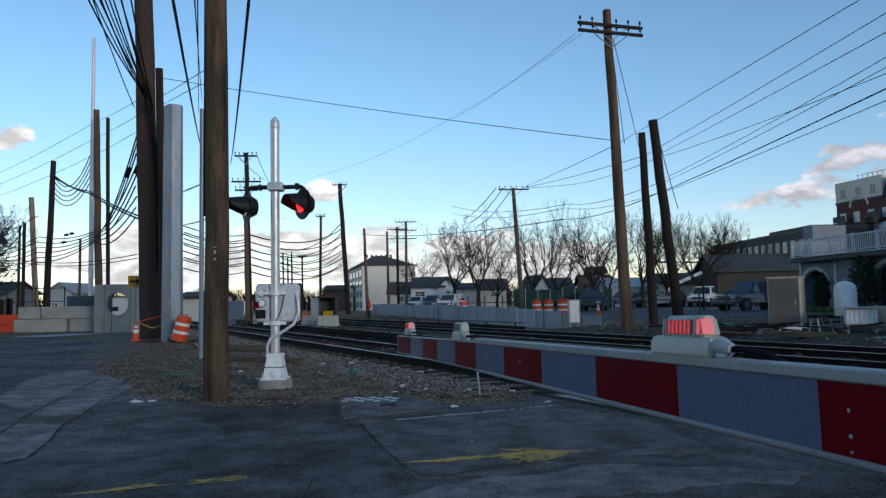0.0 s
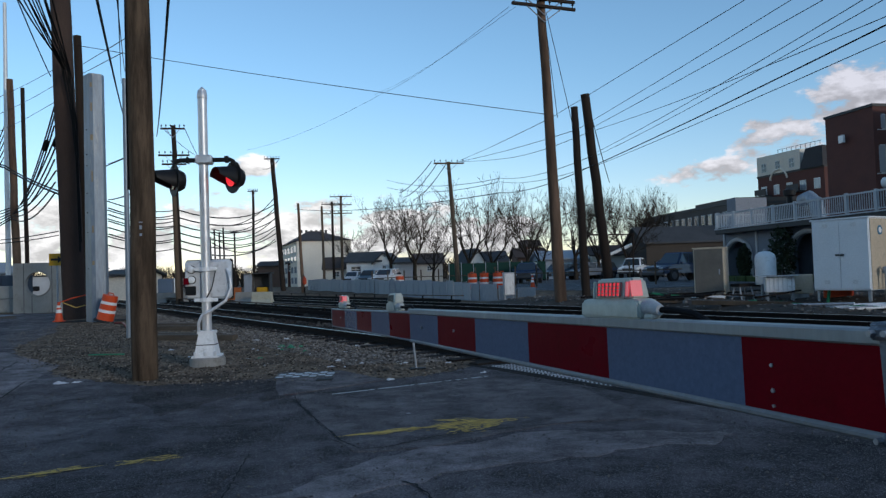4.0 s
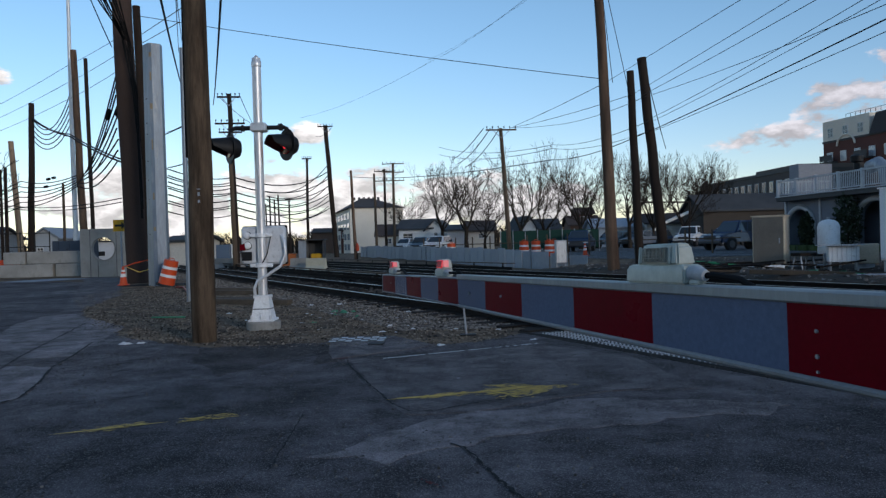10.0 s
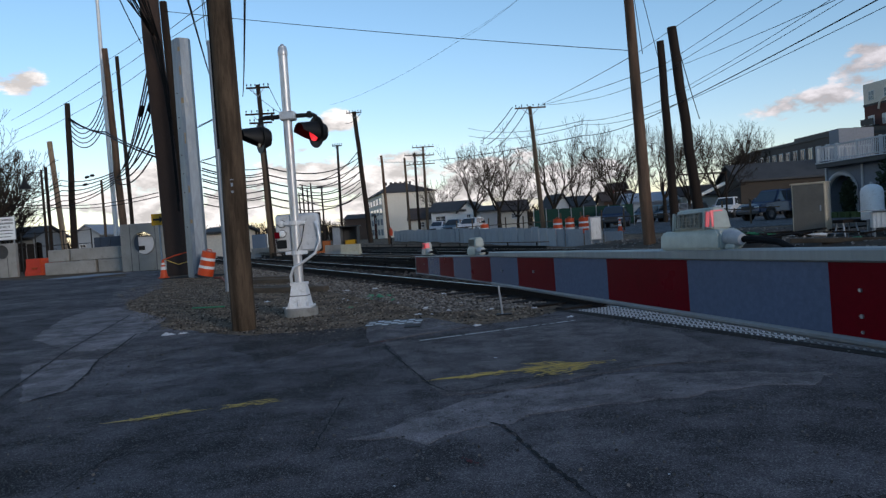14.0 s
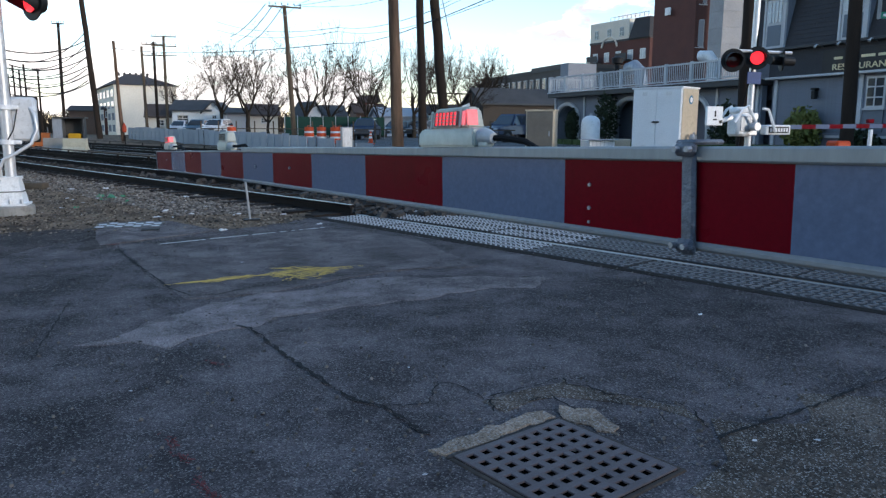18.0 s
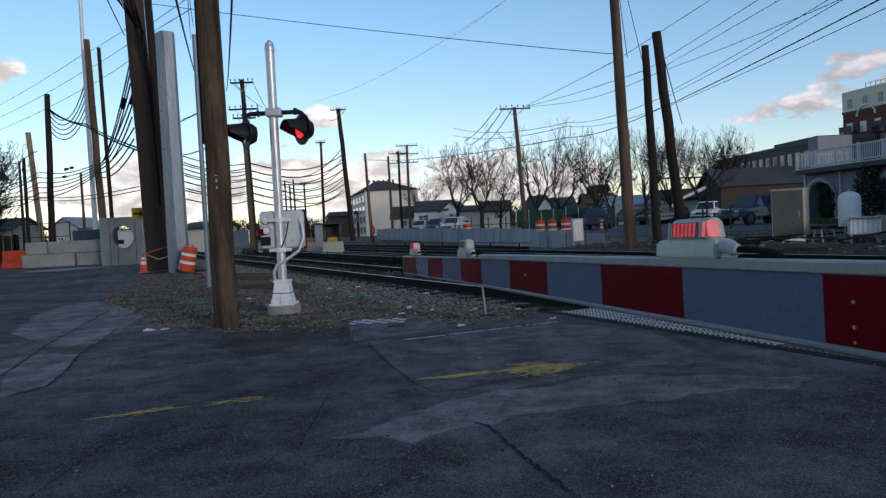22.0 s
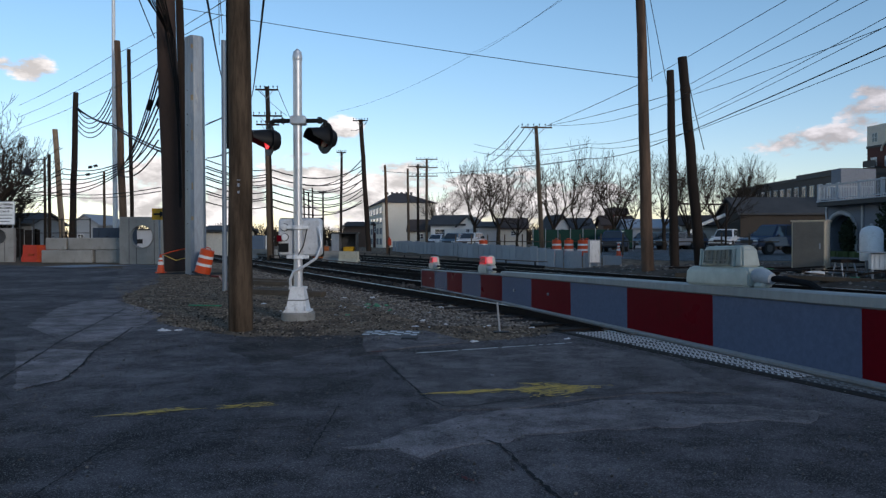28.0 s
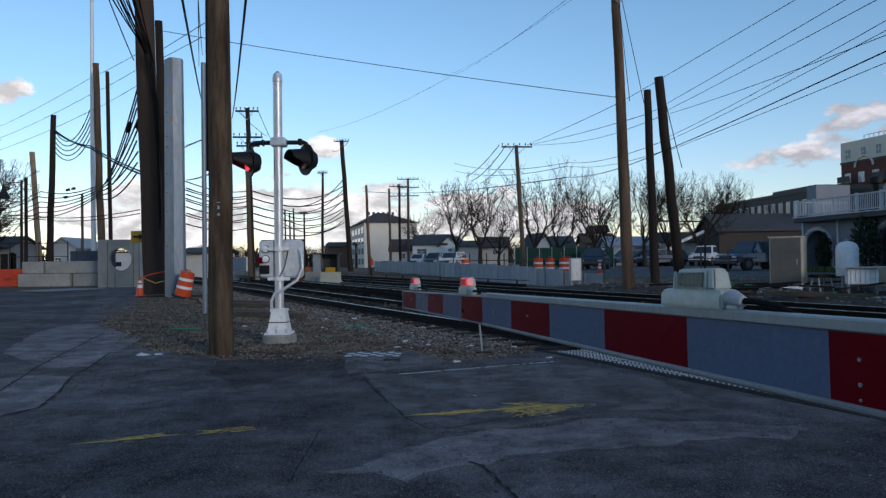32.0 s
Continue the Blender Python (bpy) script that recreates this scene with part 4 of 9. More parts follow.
build_pole("utility_pole", (-11.9, 45, 0), (-12.13, 45, 10.8), 0.17, 0.13, POLE_BLACK, "dark pole with several crossarms", ((0.98, 0.7, 5), (0.83, 0.9, 5), (0.78, 0.7, 5)))
build_pole("utility_pole", (-11.75, 44, 0), (-11.9, 44, 7.4), 0.15, 0.12, POLE_GREY, "grey leaning pole stub beside the dark one")
build_pole("steel_pole", (-11.98, 30, 0), (-12.5, 30, 16.5), 0.43, 0.36, CORTEN, "thick brown weathering-steel pole hung with cables")
build_pole("utility_pole", (-21.23, 45.1, 0), (-21.59, 45.1, 13.74), 0.24, 0.18, POLE_TAN, "orange-brown wooden pole wrapped in cables")
build_pole("utility_pole", (-21.84, 47.6, 0), (-22.02, 47.6, 13.87), 0.13, 0.12, POLE_BLACK, "slim dark creosoted utility pole")
build_pole("utility_pole", (-27.88, 51.2, 0), (-27.51, 51.2, 11.79), 0.24, 0.18, POLE_BLACK, "dark leaning pole with cable loops", ())
build_pole("utility_pole", (-33.92, 61.0, 0), (-34.59, 61.0, 10.69), 0.24, 0.21, POLE_PALE, "pale leaning wooden pole stub")
build_pole("utility_pole", (-31.60, 54.9, 0), (-31.60, 54.9, 7.83), 0.12, 0.12, POLE_BLACK, "slim black post in the yard")
build_pole("utility_pole", (-29.9, 60, 0), (-29.9, 60, 7.0), 0.12, 0.1, POLE_GREY, "far grey wooden utility pole")
build_pole("utility_pole", (-11.97, 31.5, 0), (-12.34, 31.5, 11.8), 0.2, 0.16, POLE_BLACK, "old dark pole behind the steel pole")
for x, z, r in ((-18.6, 7.3, 0.1), (-18.05, 6.9, 0.1), (-19.05, 6.4, 0.09), (-17.6, 7.4, 0.11), (-19.55, 6.0, 0.09)):
    build_pole("utility_pole", (x + 0.1, 85, 0), (x, 85, z), r, r * 0.85, POLE_BLACK, "far slim dark pole in a cluster")
MAST_PALE = surf("pale_galvanised_mast", (0.66, 0.68, 0.70), (0.55, 0.57, 0.59), 0.45, 0.2, big=1.0, fine=20.0, bump=0.03, streak=6.0)
build_pole("steel_mast", (-22.41, 46.4, 0), (-22.45, 46.4, 18.85), 0.165, 0.10, MAST_PALE, "tall tapered galvanised mast")


def build_steel_post():
    ob = thing("steel_monopole", (-10.11, 27.2, 0), 0, "wide galvanised octagonal steel post without wires", "steel pole", "poles")
    bm = bmesh.new()
    plan = ((-1, 0.05), (-0.1, -1), (0.28, -1), (1, -0.45), (1, 0.35), (0.3, 1), (-0.27, 1), (-1, 0.55))
    ends = [[bm.verts.new((x * r + shift, y * r * 0.9, z)) for x, y in plan] for r, z, shift in ((0.39, -0.1, 0.0), (0.345, 8.92, -0.012))]
    for i in range(8):
        bm.faces.new((ends[0][i], ends[0][(i + 1) % 8], ends[1][(i + 1) % 8], ends[1][i]))
    bm.faces.new(ends[1])
    part("shaft", bm, surf("pale_galvanised_shaft", (0.225, 0.26, 0.305), (0.15, 0.18, 0.215), 0.45, 0.35, big=2.0, fine=14.0, bump=0.06, streak=5.0, stain=(0.36, 0.35, 0.33)), ob, "faceted galvanised shaft")
    for z in (1.9, 3.2, 3.9, 4.6, 5.6, 6.0, 6.9):
        boxpart("hole_plug", (-0.20, -0.165, z), (0.03, 0.05, 0.035), BLACK_PAINT, ob, rz=-48)
    for z, w, h in ((8.5, 0.07, 0.16), (7.7, 0.05, 0.3), (6.6, 0.09, 0.2), (5.2, 0.04, 0.4), (3.3, 0.05, 0.25), (2.1, 0.08, 0.14)):
        boxpart("rust_mark", (0.03, -0.352 + 0.004 * z, z), (w, 0.02, h), surf("rust_bloom", (0.30, 0.24, 0.15), (0.22, 0.16, 0.10), 0.8, big=9.0, fine=60.0), ob, "small rust bloom")


build_steel_post()


def wire(a, b, sag, r):
    a, b = Vector(a), Vector(b)
    n = 10
    bm = bmesh.new()
    bm_tube(bm, [a.lerp(b, i / n) - Vector((0, 0, 4 * sag * (i / n) * (1 - i / n))) for i in range(n + 1)], r, 5)
    ob = part("overhead_wire", bm, CABLE, smooth=True)
    tagged(ob, "black overhead cable strung between poles", "cable", "overhead wires")




def build_soil():
    """The churned dark soil between the far track and the cabinets."""
    xs, ys = [2.0 + 0.5 * i for i in range(50)], [6.0 + 0.5 * i for i in range(52)]
    verts, index, faces = [], {}, []
    for j, y in enumerate(ys):
        for i, x in enumerate(xs):
            c = x + 0.5 * y
            if 17.2 < c < 30.5 and y < 31.5 and x < 16.6:
                index[i, j] = len(verts)
                verts.append((x, y, ground_height(x, y) + 0.02 + 0.05 * max(noise.noise((x * 1.3, y * 1.3, 3)), -0.3) * step(17.2, 18.4, c)))
    for (i, j), k in index.items():
        q = [index.get(v) for v in ((i + 1, j), (i + 1, j + 1), (i, j + 1))]
        if None not in q:
            faces.append((k, *q))
    me = bpy.data.meshes.new("yard_soil")
    me.from_pydata(verts, [], faces)
    me.shade_smooth()
    me.materials.append(surf("churned_dark_soil", (0.028, 0.021, 0.016), (0.085, 0.062, 0.045), 0.95, big=1.1, fine=24.0, bump=0.6, spread=0.14, stain=(0.035, 0.045, 0.022)))
    tagged(new("yard_soil", me), "churned dark soil round the cabinets", "soil", kind="structure")


build_soil()


def soil_spot(rnd):
    while True:
        x, y = rnd.uniform(5, 18), rnd.uniform(8, 30)
        if 17.4 < x + 0.5 * y < 27:
            return x, y


scatter_stones("rubble", soil_spot, 3000, 0.04, BALLAST, "broken stones over the dark soil", 15)
scatter_stones("earth_clods", verge, 800, 0.014, BED_STONE, "dark clods and bark over the verge", 16)
wire((6.2, 25.0, 6.67), (7.75, 4.2, 6.06), 0, 0.008)
wire((7.51, 26.4, 6.51), (7.69, 3.36, 5.87), 0.05, 0.008)
wire((7.91, 26.7, 6.5), (7.4, 3.18, 5.33), 0.05, 0.008)
wire((8.57, 27.4, 6.69), (8.76, 1.16, 4.98), 0.25, 0.009)
wire((8.54, 27.4, 5.82), (7.72, 1.16, 5.71), 0.2, 0.008)
wire((8.55, 27.4, 5.69), (8.29, 1.16, 5.79), 0.2, 0.008)
wire((8.54, 27.4, 5.3), (9.12, 1.16, 5.12), 0.1, 0.009)
wire((8.58, 27.4, 5.37), (9.11, 1.16, 5.56), 0.12, 0.016)
wire((8.58, 50.0, 6.82), (8.28, 26.7, 5.26), 0.3, 0.019)
wire((-11.02, 100.0, 10.72), (8.58, 50.0, 6.82), 0.6, 0.03)
wire((5.82, 49.3, 9.05), (6.2, 25.0, 6.67), 0.05, 0.013)
wire((5.74, 49.3, 8.97), (7.51, 26.4, 6.51), 0.1, 0.013)
wire((8.61, 50.0, 7.84), (8.19, 26.7, 5.58), 0.3, 0.013)
wire((8.6, 50.0, 7.6), (8.17, 26.7, 5.2), 0.3, 0.011)
wire((1.24, 80.0, 11.8), (8.61, 50.0, 7.84), 0.6, 0.02)
wire((1.22, 80.0, 10.98), (8.6, 50.0, 7.6), 0.6, 0.02)
wire((7.78, 45.0, 8.4), (8.12, 26.7, 6.5), 0.2, 0.012)
wire((5.62, 49.3, 8.97), (7.78, 45.0, 8.4), 0.05, 0.012)
wire((6.08, 25.0, 10.57), (6.18, 24.0, 6.45), 0, 0.012)
wire((6.18, 25.0, 10.4), (7.58, 26.7, 6.06), 0, 0.012)
wire((8.3, 27.5, 7.84), (13.14, 40.0, 6.17), 0.1, 0.02)
wire((-11.73, 30.0, 10.92), (6.24, 25.0, 6.77), 0.1, 0.013)
wire((4.85, 25.0, 10.63), (0.6, 60.0, 16.34), 0.3, 0.008)
wire((0.6, 60.0, 16.34), (-16.35, 95.0, 18.07), 0.6, 0.012)
wire((5.09, 25.0, 10.63), (0.12, 60.0, 16.35), 0.3, 0.006)
wire((3.8, 49.3, 8.97), (2.31, 75.0, 9.76), 0.3, 0.03)
wire((4.27, 49.3, 8.96), (2.88, 75.0, 9.34), 0.4, 0.03)
wire((4.85, 49.3, 8.87), (3.76, 75.0, 9.03), 0.4, 0.03)
rnd_ = random.Random(9)
for i in range(10):
    f = i / 9
    foot = (-11.62 + 0.05 * rnd_.random(), 29.42, 7.9 - 2.6 * rnd_.random())
    bend = (-12.05 + 0.42 * f + rnd_.uniform(-0.06, 0.06), 29.2, 9.95 - 0.55 * f + rnd_.uniform(-0.2, 0.2))
    wire((-10.75 + 1.15 * f + rnd_.uniform(-0.1, 0.1), 22.0, 10.9), bend, rnd_.uniform(0.05, 0.3), rnd_.uniform(0.016, 0.03))
    wire(bend, foot, rnd_.uniform(0.0, 0.12), rnd_.uniform(0.016, 0.03))
    wire(foot, (-11.55 + rnd_.uniform(-0.06, 0.06), 29.5, rnd_.uniform(2.5, 5.0)), 0.04, rnd_.uniform(0.014, 0.024))
wire((-10.7, 22.0, 10.88), (-12.53, 29.4, 9.51), 0.1, 0.02)
wire((-12.63, 30.0, 8.58), (-20.95, 45.0, 6.33), 0.35, 0.034)
wire((-12.66, 30.0, 8.13), (-21.04, 45.0, 6.22), 0.47, 0.034)
wire((-12.68, 30.0, 7.69), (-21.12, 45.0, 6.12), 0.59, 0.034)
wire((-12.64, 30.0, 7.24), (-21.2, 45.0, 6.01), 0.35, 0.034)
wire((-12.66, 30.0, 6.79), (-21.28, 45.0, 5.9), 0.47, 0.034)
wire((-12.69, 30.0, 6.34), (-21.36, 45.0, 5.8), 0.59, 0.034)
wire((-12.64, 30.0, 5.89), (-21.44, 45.0, 5.69), 0.35, 0.034)
wire((-12.67, 30.0, 5.44), (-21.52, 45.0, 5.58), 0.47, 0.034)
wire((-12.7, 30.0, 4.99), (-21.6, 45.0, 5.48), 0.59, 0.034)
wire((-13.94, 32.0, 7.1), (-13.6, 31.5, 7.36), 0, 0.1)
wire((-13.08, 31.0, 7.07), (-12.77, 30.5, 7.26), 0, 0.1)
wire((-21.21, 45.0, 6.19), (-28.87, 52.0, 6.47), 0.35, 0.034)
wire((-28.87, 52.0, 6.47), (-41.63, 66.0, 6.72), 0.4, 0.034)
wire((-41.63, 66.0, 6.72), (-58.41, 80.0, 7.39), 0.3, 0.03)
wire((-21.25, 45.0, 6.05), (-29.04, 52.0, 6.1), 0.35, 0.034)
wire((-29.04, 52.0, 6.1), (-41.63, 66.0, 6.41), 0.4, 0.034)
wire((-41.63, 66.0, 6.41), (-58.41, 80.0, 6.87), 0.3, 0.03)
wire((-21.29, 45.0, 5.9), (-28.88, 52.0, 5.73), 0.35, 0.034)
wire((-28.88, 52.0, 5.73), (-41.63, 66.0, 6.09), 0.4, 0.034)
wire((-41.63, 66.0, 6.09), (-58.42, 80.0, 6.36), 0.3, 0.03)
wire((-21.32, 45.0, 5.76), (-29.05, 52.0, 5.36), 0.35, 0.034)
wire((-29.05, 52.0, 5.36), (-41.63, 66.0, 5.77), 0.4, 0.034)
wire((-41.63, 66.0, 5.77), (-58.42, 80.0, 5.84), 0.3, 0.03)
wire((-21.36, 45.0, 5.62), (-28.88, 52.0, 4.98), 0.35, 0.034)
wire((-28.88, 52.0, 4.98), (-41.64, 66.0, 5.46), 0.4, 0.034)
wire((-41.64, 66.0, 5.46), (-58.42, 80.0, 5.33), 0.3, 0.03)
wire((-21.4, 45.0, 5.48), (-29.05, 52.0, 4.61), 0.35, 0.034)
wire((-29.05, 52.0, 4.61), (-41.64, 66.0, 5.14), 0.4, 0.034)
wire((-41.64, 66.0, 5.14), (-58.43, 80.0, 4.81), 0.3, 0.03)
wire((-24.97, 48.0, 6.14), (-24.73, 48.0, 6.18), 0, 0.09)
wire((-24.61, 48.0, 6.22), (-24.38, 48.0, 6.26), 0, 0.09)
wire((-25.13, 48.0, 5.65), (-24.89, 48.0, 5.69), 0, 0.09)
wire((-27.29, 51.0, 10.58), (-22.34, 46.5, 11.99), 1.6, 0.034)
wire((-27.29, 51.0, 10.22), (-22.34, 46.5, 11.47), 1.5, 0.034)
wire((-27.3, 51.0, 9.85), (-22.35, 46.5, 10.96), 1.4, 0.034)
wire((-27.3, 51.0, 9.49), (-22.35, 46.5, 10.44), 1.3, 0.034)
wire((-27.3, 51.0, 9.13), (-22.35, 46.5, 9.93), 1.2, 0.034)
wire((-27.37, 51.0, 10.62), (-22.38, 46.0, 8.6), 0.15, 0.05)
wire((-22.38, 46.0, 8.6), (-12.94, 31.0, 5.08), 0.1, 0.045)
wire((-27.37, 51.0, 10.75), (-22.38, 46.0, 8.74), 0.25, 0.04)
wire((-22.38, 46.0, 8.74), (-12.94, 31.0, 5.2), 0.1, 0.04)
wire((-43.23, 70.0, 14.42), (-23.36, 48.0, 13.55), 0.15, 0.016)
wire((-23.36, 48.0, 13.55), (-12.88, 30.5, 10.1), 0.05, 0.012)
wire((-43.24, 70.0, 13.3), (-23.37, 48.0, 12.45), 0.15, 0.016)
wire((-23.37, 48.0, 12.45), (-12.89, 30.5, 9.43), 0.05, 0.012)
wire((-43.25, 70.0, 12.19), (-23.38, 48.0, 11.35), 0.15, 0.016)
wire((-23.38, 48.0, 11.35), (-12.89, 30.5, 8.75), 0.05, 0.012)
wire((-11.54, 30.0, 10.17), (-6.57, 20.0, 7.91), 0, 0.012)
wire((-11.54, 30.0, 9.8), (-6.65, 20.0, 7.52), 0, 0.012)
wire((-40.82, 60.0, 6.1), (-29.31, 52.0, 4.73), 0.2, 0.03)
wire((-29.31, 52.0, 4.73), (-13.42, 32.0, 3.63), 0.25, 0.022)
wire((-40.83, 60.0, 5.81), (-29.31, 52.0, 4.53), 0.2, 0.03)
wire((-29.31, 52.0, 4.53), (-13.42, 32.0, 3.46), 0.25, 0.022)
wire((-10.29, 29.0, 5.97), (-6.51, 20.0, 4.76), 0.02, 0.012)
wire((-10.64, 30.0, 4.69), (-6.47, 20.0, 3.72), 0.03, 0.022)
wire((-10.65, 30.0, 4.36), (-11.9, 44.0, 5.28), 0.25, 0.03)
wire((-10.65, 30.0, 4.1), (-11.9, 44.0, 4.93), 0.25, 0.03)
wire((-10.65, 30.0, 3.84), (-11.91, 44.0, 4.59), 0.25, 0.03)
wire((-10.65, 30.0, 3.58), (-11.91, 44.0, 4.24), 0.25, 0.03)
wire((-10.65, 30.0, 3.32), (-11.91, 44.0, 3.89), 0.25, 0.03)
wire((-2.99, 8.0, 4.78), (-13.17, 40.0, 9.67), 0.2, 0.02)
wire((-2.13, 8.0, 4.77), (-11.66, 40.0, 9.17), 0.3, 0.02)
wire((-4.8, 14.0, 7.37), (-13.25, 40.0, 12.72), 0.1, 0.015)
wire((-4.74, 14.0, 7.37), (-13.44, 40.0, 12.08), 0.1, 0.015)
wire((-11.4, 32.0, 4.86), (-11.99, 45.0, 5.68), 0.25, 0.028)
wire((-11.99, 45.0, 5.68), (-9.7, 71.0, 8.59), 0.9, 0.045)
wire((-11.4, 32.0, 4.48), (-11.99, 45.0, 5.23), 0.25, 0.028)
wire((-11.99, 45.0, 5.23), (-9.71, 71.0, 7.86), 0.9, 0.045)
wire((-11.39, 32.0, 4.1), (-11.99, 45.0, 4.77), 0.25, 0.028)
wire((-11.99, 45.0, 4.77), (-9.72, 71.0, 7.14), 0.9, 0.045)
wire((-11.39, 32.0, 3.73), (-11.99, 45.0, 4.31), 0.25, 0.028)
wire((-11.99, 45.0, 4.31), (-9.72, 71.0, 6.42), 0.9, 0.045)
wire((-11.39, 32.0, 3.35), (-11.99, 45.0, 3.85), 0.25, 0.028)
wire((-11.99, 45.0, 3.85), (-9.73, 71.0, 5.7), 0.9, 0.045)
wire((-11.39, 32.0, 2.98), (-11.99, 45.0, 3.4), 0.25, 0.028)
wire((-11.99, 45.0, 3.4), (-9.74, 71.0, 4.98), 0.9, 0.045)
wire((-13.31, 60.0, 5.91), (-9.81, 71.0, 9.15), 1, 0.04)
wire((-13.32, 60.0, 5.54), (-9.82, 71.0, 8.14), 1, 0.04)
wire((-13.32, 60.0, 5.16), (-9.83, 71.0, 7.14), 1, 0.04)
wire((-13.32, 60.0, 4.79), (-9.84, 71.0, 6.14), 1, 0.04)
wire((-13.32, 60.0, 4.41), (-9.85, 71.0, 5.14), 1, 0.04)
wire((-11.46, 45.0, 10.65), (-14.1, 60.0, 11.12), 0.1, 0.02)
wire((-12.77, 45.0, 10.68), (-14.57, 60.0, 11.6), 0.1, 0.02)
wire((-9.88, 30.0, 6.39), (-9.63, 27.0, 5.58), 0, 0.02)
wire((-9.4, 71.5, 12.86), (-13.74, 90.0, 14.81), 0.3, 0.03)


# ---- crossing surface and road furniture ----
PAPER = surf("crumpled_white_paper", (0.62, 0.63, 0.64), (0.5, 0.5, 0.52), 0.8, big=20.0, fine=60.0)
GREEN_NET = surf("green_plastic_netting", (0.02, 0.22, 0.10), (0.03, 0.15, 0.07), 0.6, big=9.0, fine=60.0)
GREY_PANEL = surf("rubber_crossing_panel", (0.018, 0.018, 0.02), (0.035, 0.035, 0.037), 0.7, 0.0, big=2.0, fine=40.0, bump=0.2, vary=0.2)


TREAD_DARK = surf("dark_tread_plate", (0.062, 0.066, 0.075), (0.034, 0.036, 0.041), 0.6, 0.1, big=4.0, fine=40.0, bump=0.1)
TREAD_DULL = surf("dull_tread_plate", (0.17, 0.18, 0.195), (0.085, 0.09, 0.098), 0.6, 0.1, big=4.0, fine=40.0, bump=0.1)


def build_crossing():
    """Tread panels along the near rail and across the gauge, with black gaps between them."""
    turn = math.degrees(math.atan(0.472))
    ob = thing("grade_crossing", (6.90 + 0.472 * 6.0, -6.0, 0), turn, "grated crossing panels laid along both sides of the rail", "crossing panel")

    def panel(w):
        bm, tr = bmesh.new(), bmesh.new()
        bm_box(bm, (0, 0, 0), (w, 1.175, 0.03), bevel=0.004)
        nx, ny = max(int(w / 0.075), 4), 16
        for i in range(nx):
            for j in range(ny):
                px, py = (i + 0.5) / nx * w - w / 2, (j + 0.5) / ny * 1.175 - 0.5875
                bm_box(tr, (px, py, 0.018), (0.021, 0.062, 0.008), rz=42 if i % 2 else -42)
        return bm, tr
    first = {}
    for i in range(15):
        for key, off, w in (("near", -0.355, 0.545), ("mid", 0.315, 0.43), ("mid", 0.755, 0.43), ("mid", 1.195, 0.43), ("near", 1.86, 0.545)):
            finish = (TREAD, TREAD_DULL, TREAD_DARK)[0 if i > 11 else 1 if i > 8 else 2]
            k = (key, finish.name)
            m = pose(off, 0.6 + i * 1.2, random.uniform(-0.004, 0.004), random.uniform(-0.4, 0.4), random.uniform(-0.6, 0.6), random.uniform(-0.4, 0.4))
            if k not in first:
                base, tread = panel(w)
                o = part("panel", base, GREY_PANEL, ob)
                o.matrix_basis = m
                first[k] = o.data, part("tread", tread, finish, o, "worn metal tread").data
            else:
                o = shared("panel", first[k][0], ob, m)
                shared("tread", first[k][1], o, Matrix())
    boxpart("edge_gap", (-0.67, 9.1, -0.010), (0.105, 18.6, 0.036), BED_DIRT, ob, "black gap along the asphalt", rz=0.12)
    boxpart("bed", (0.75, 9.1, -0.06), (2.9, 18.4, 0.04), BED_DIRT, ob, "black dirt in the gaps")
    for off in (0.0, 1.5):
        part("rail", rail_mesh(18.3), RAIL_SIDE, ob, "rusty flush rail", shift=(off, 0, -0.150))
        boxpart("rail_head", (off, 9.15, 0.007), (0.05, 18.3, 0.006), RAIL_TOP, ob, "bright worn running surface")


build_crossing()


def build_drain():
    ob = thing("storm_drain", (1.222, 2.315, 0.0), 21.0, "square cast-iron storm drain grate in the road", "drain")
    s, n = 0.292, 8
    pitch = (2 * s - 0.03) / n
    for i in range(n + 1):
        for turn in (0, 90):
            boxpart("bar", (0, 0, 0), (0.033, 2 * s, 0.009), GRATE, ob, bevel=0.002).matrix_basis = pose(0, 0, 0, 0, 0, turn) @ Matrix.Translation((-s + 0.015 + i * pitch, 0, 0.0125 if turn else 0.0118))
    for sx, sy, w, h in ((0, 1, 2 * s + 0.05, 0.022), (0, -1, 2 * s + 0.05, 0.022), (1, 0, 0.022, 2 * s), (-1, 0, 0.022, 2 * s)):
        boxpart("rim", (sx * (s + 0.014), sy * (s + 0.014), 0.0), (w, h, 0.02), surf("rust_stained_rim", (0.075, 0.055, 0.042), (0.035, 0.030, 0.028), 0.85, big=14.0, fine=60.0, bump=0.4), ob, "rusty rim", 0.003)
    # solid block over the road; its near-black colour is the shade below the bars
    boxpart("pit", (0, 0, -0.1), (2 * s + 0.02, 2 * s + 0.02, 0.211), surf("drain_shade_black", (0.002, 0.002, 0.002), (0.004, 0.004, 0.004), 0.9, bump=0, spec=0.0), ob, "black block painted as the shade under the grate")
    crumb = asphalt("crumbled_concrete", (0.24, 0.18, 0.135), (0.44, 0.35, 0.275), chips=0.8)
    for pts, z, seed in ((((-0.31, 0.322), (-0.33, 0.395), (-0.1, 0.415), (0.17, 0.425), (0.31, 0.405), (0.30, 0.322)), 0.0125, 31), (((0.332, 0.30), (0.42, 0.40), (0.50, 0.28), (0.43, 0.10), (0.36, 0.02)), 0.0112, 32)):
        bm = bmesh.new()
        flat_slab(bm, ragged(list(pts), 0.018, seed, 0.05), -0.02, z)
        part("collar", bm, crumb, ob, "pale crumbling concrete collar")


build_drain()


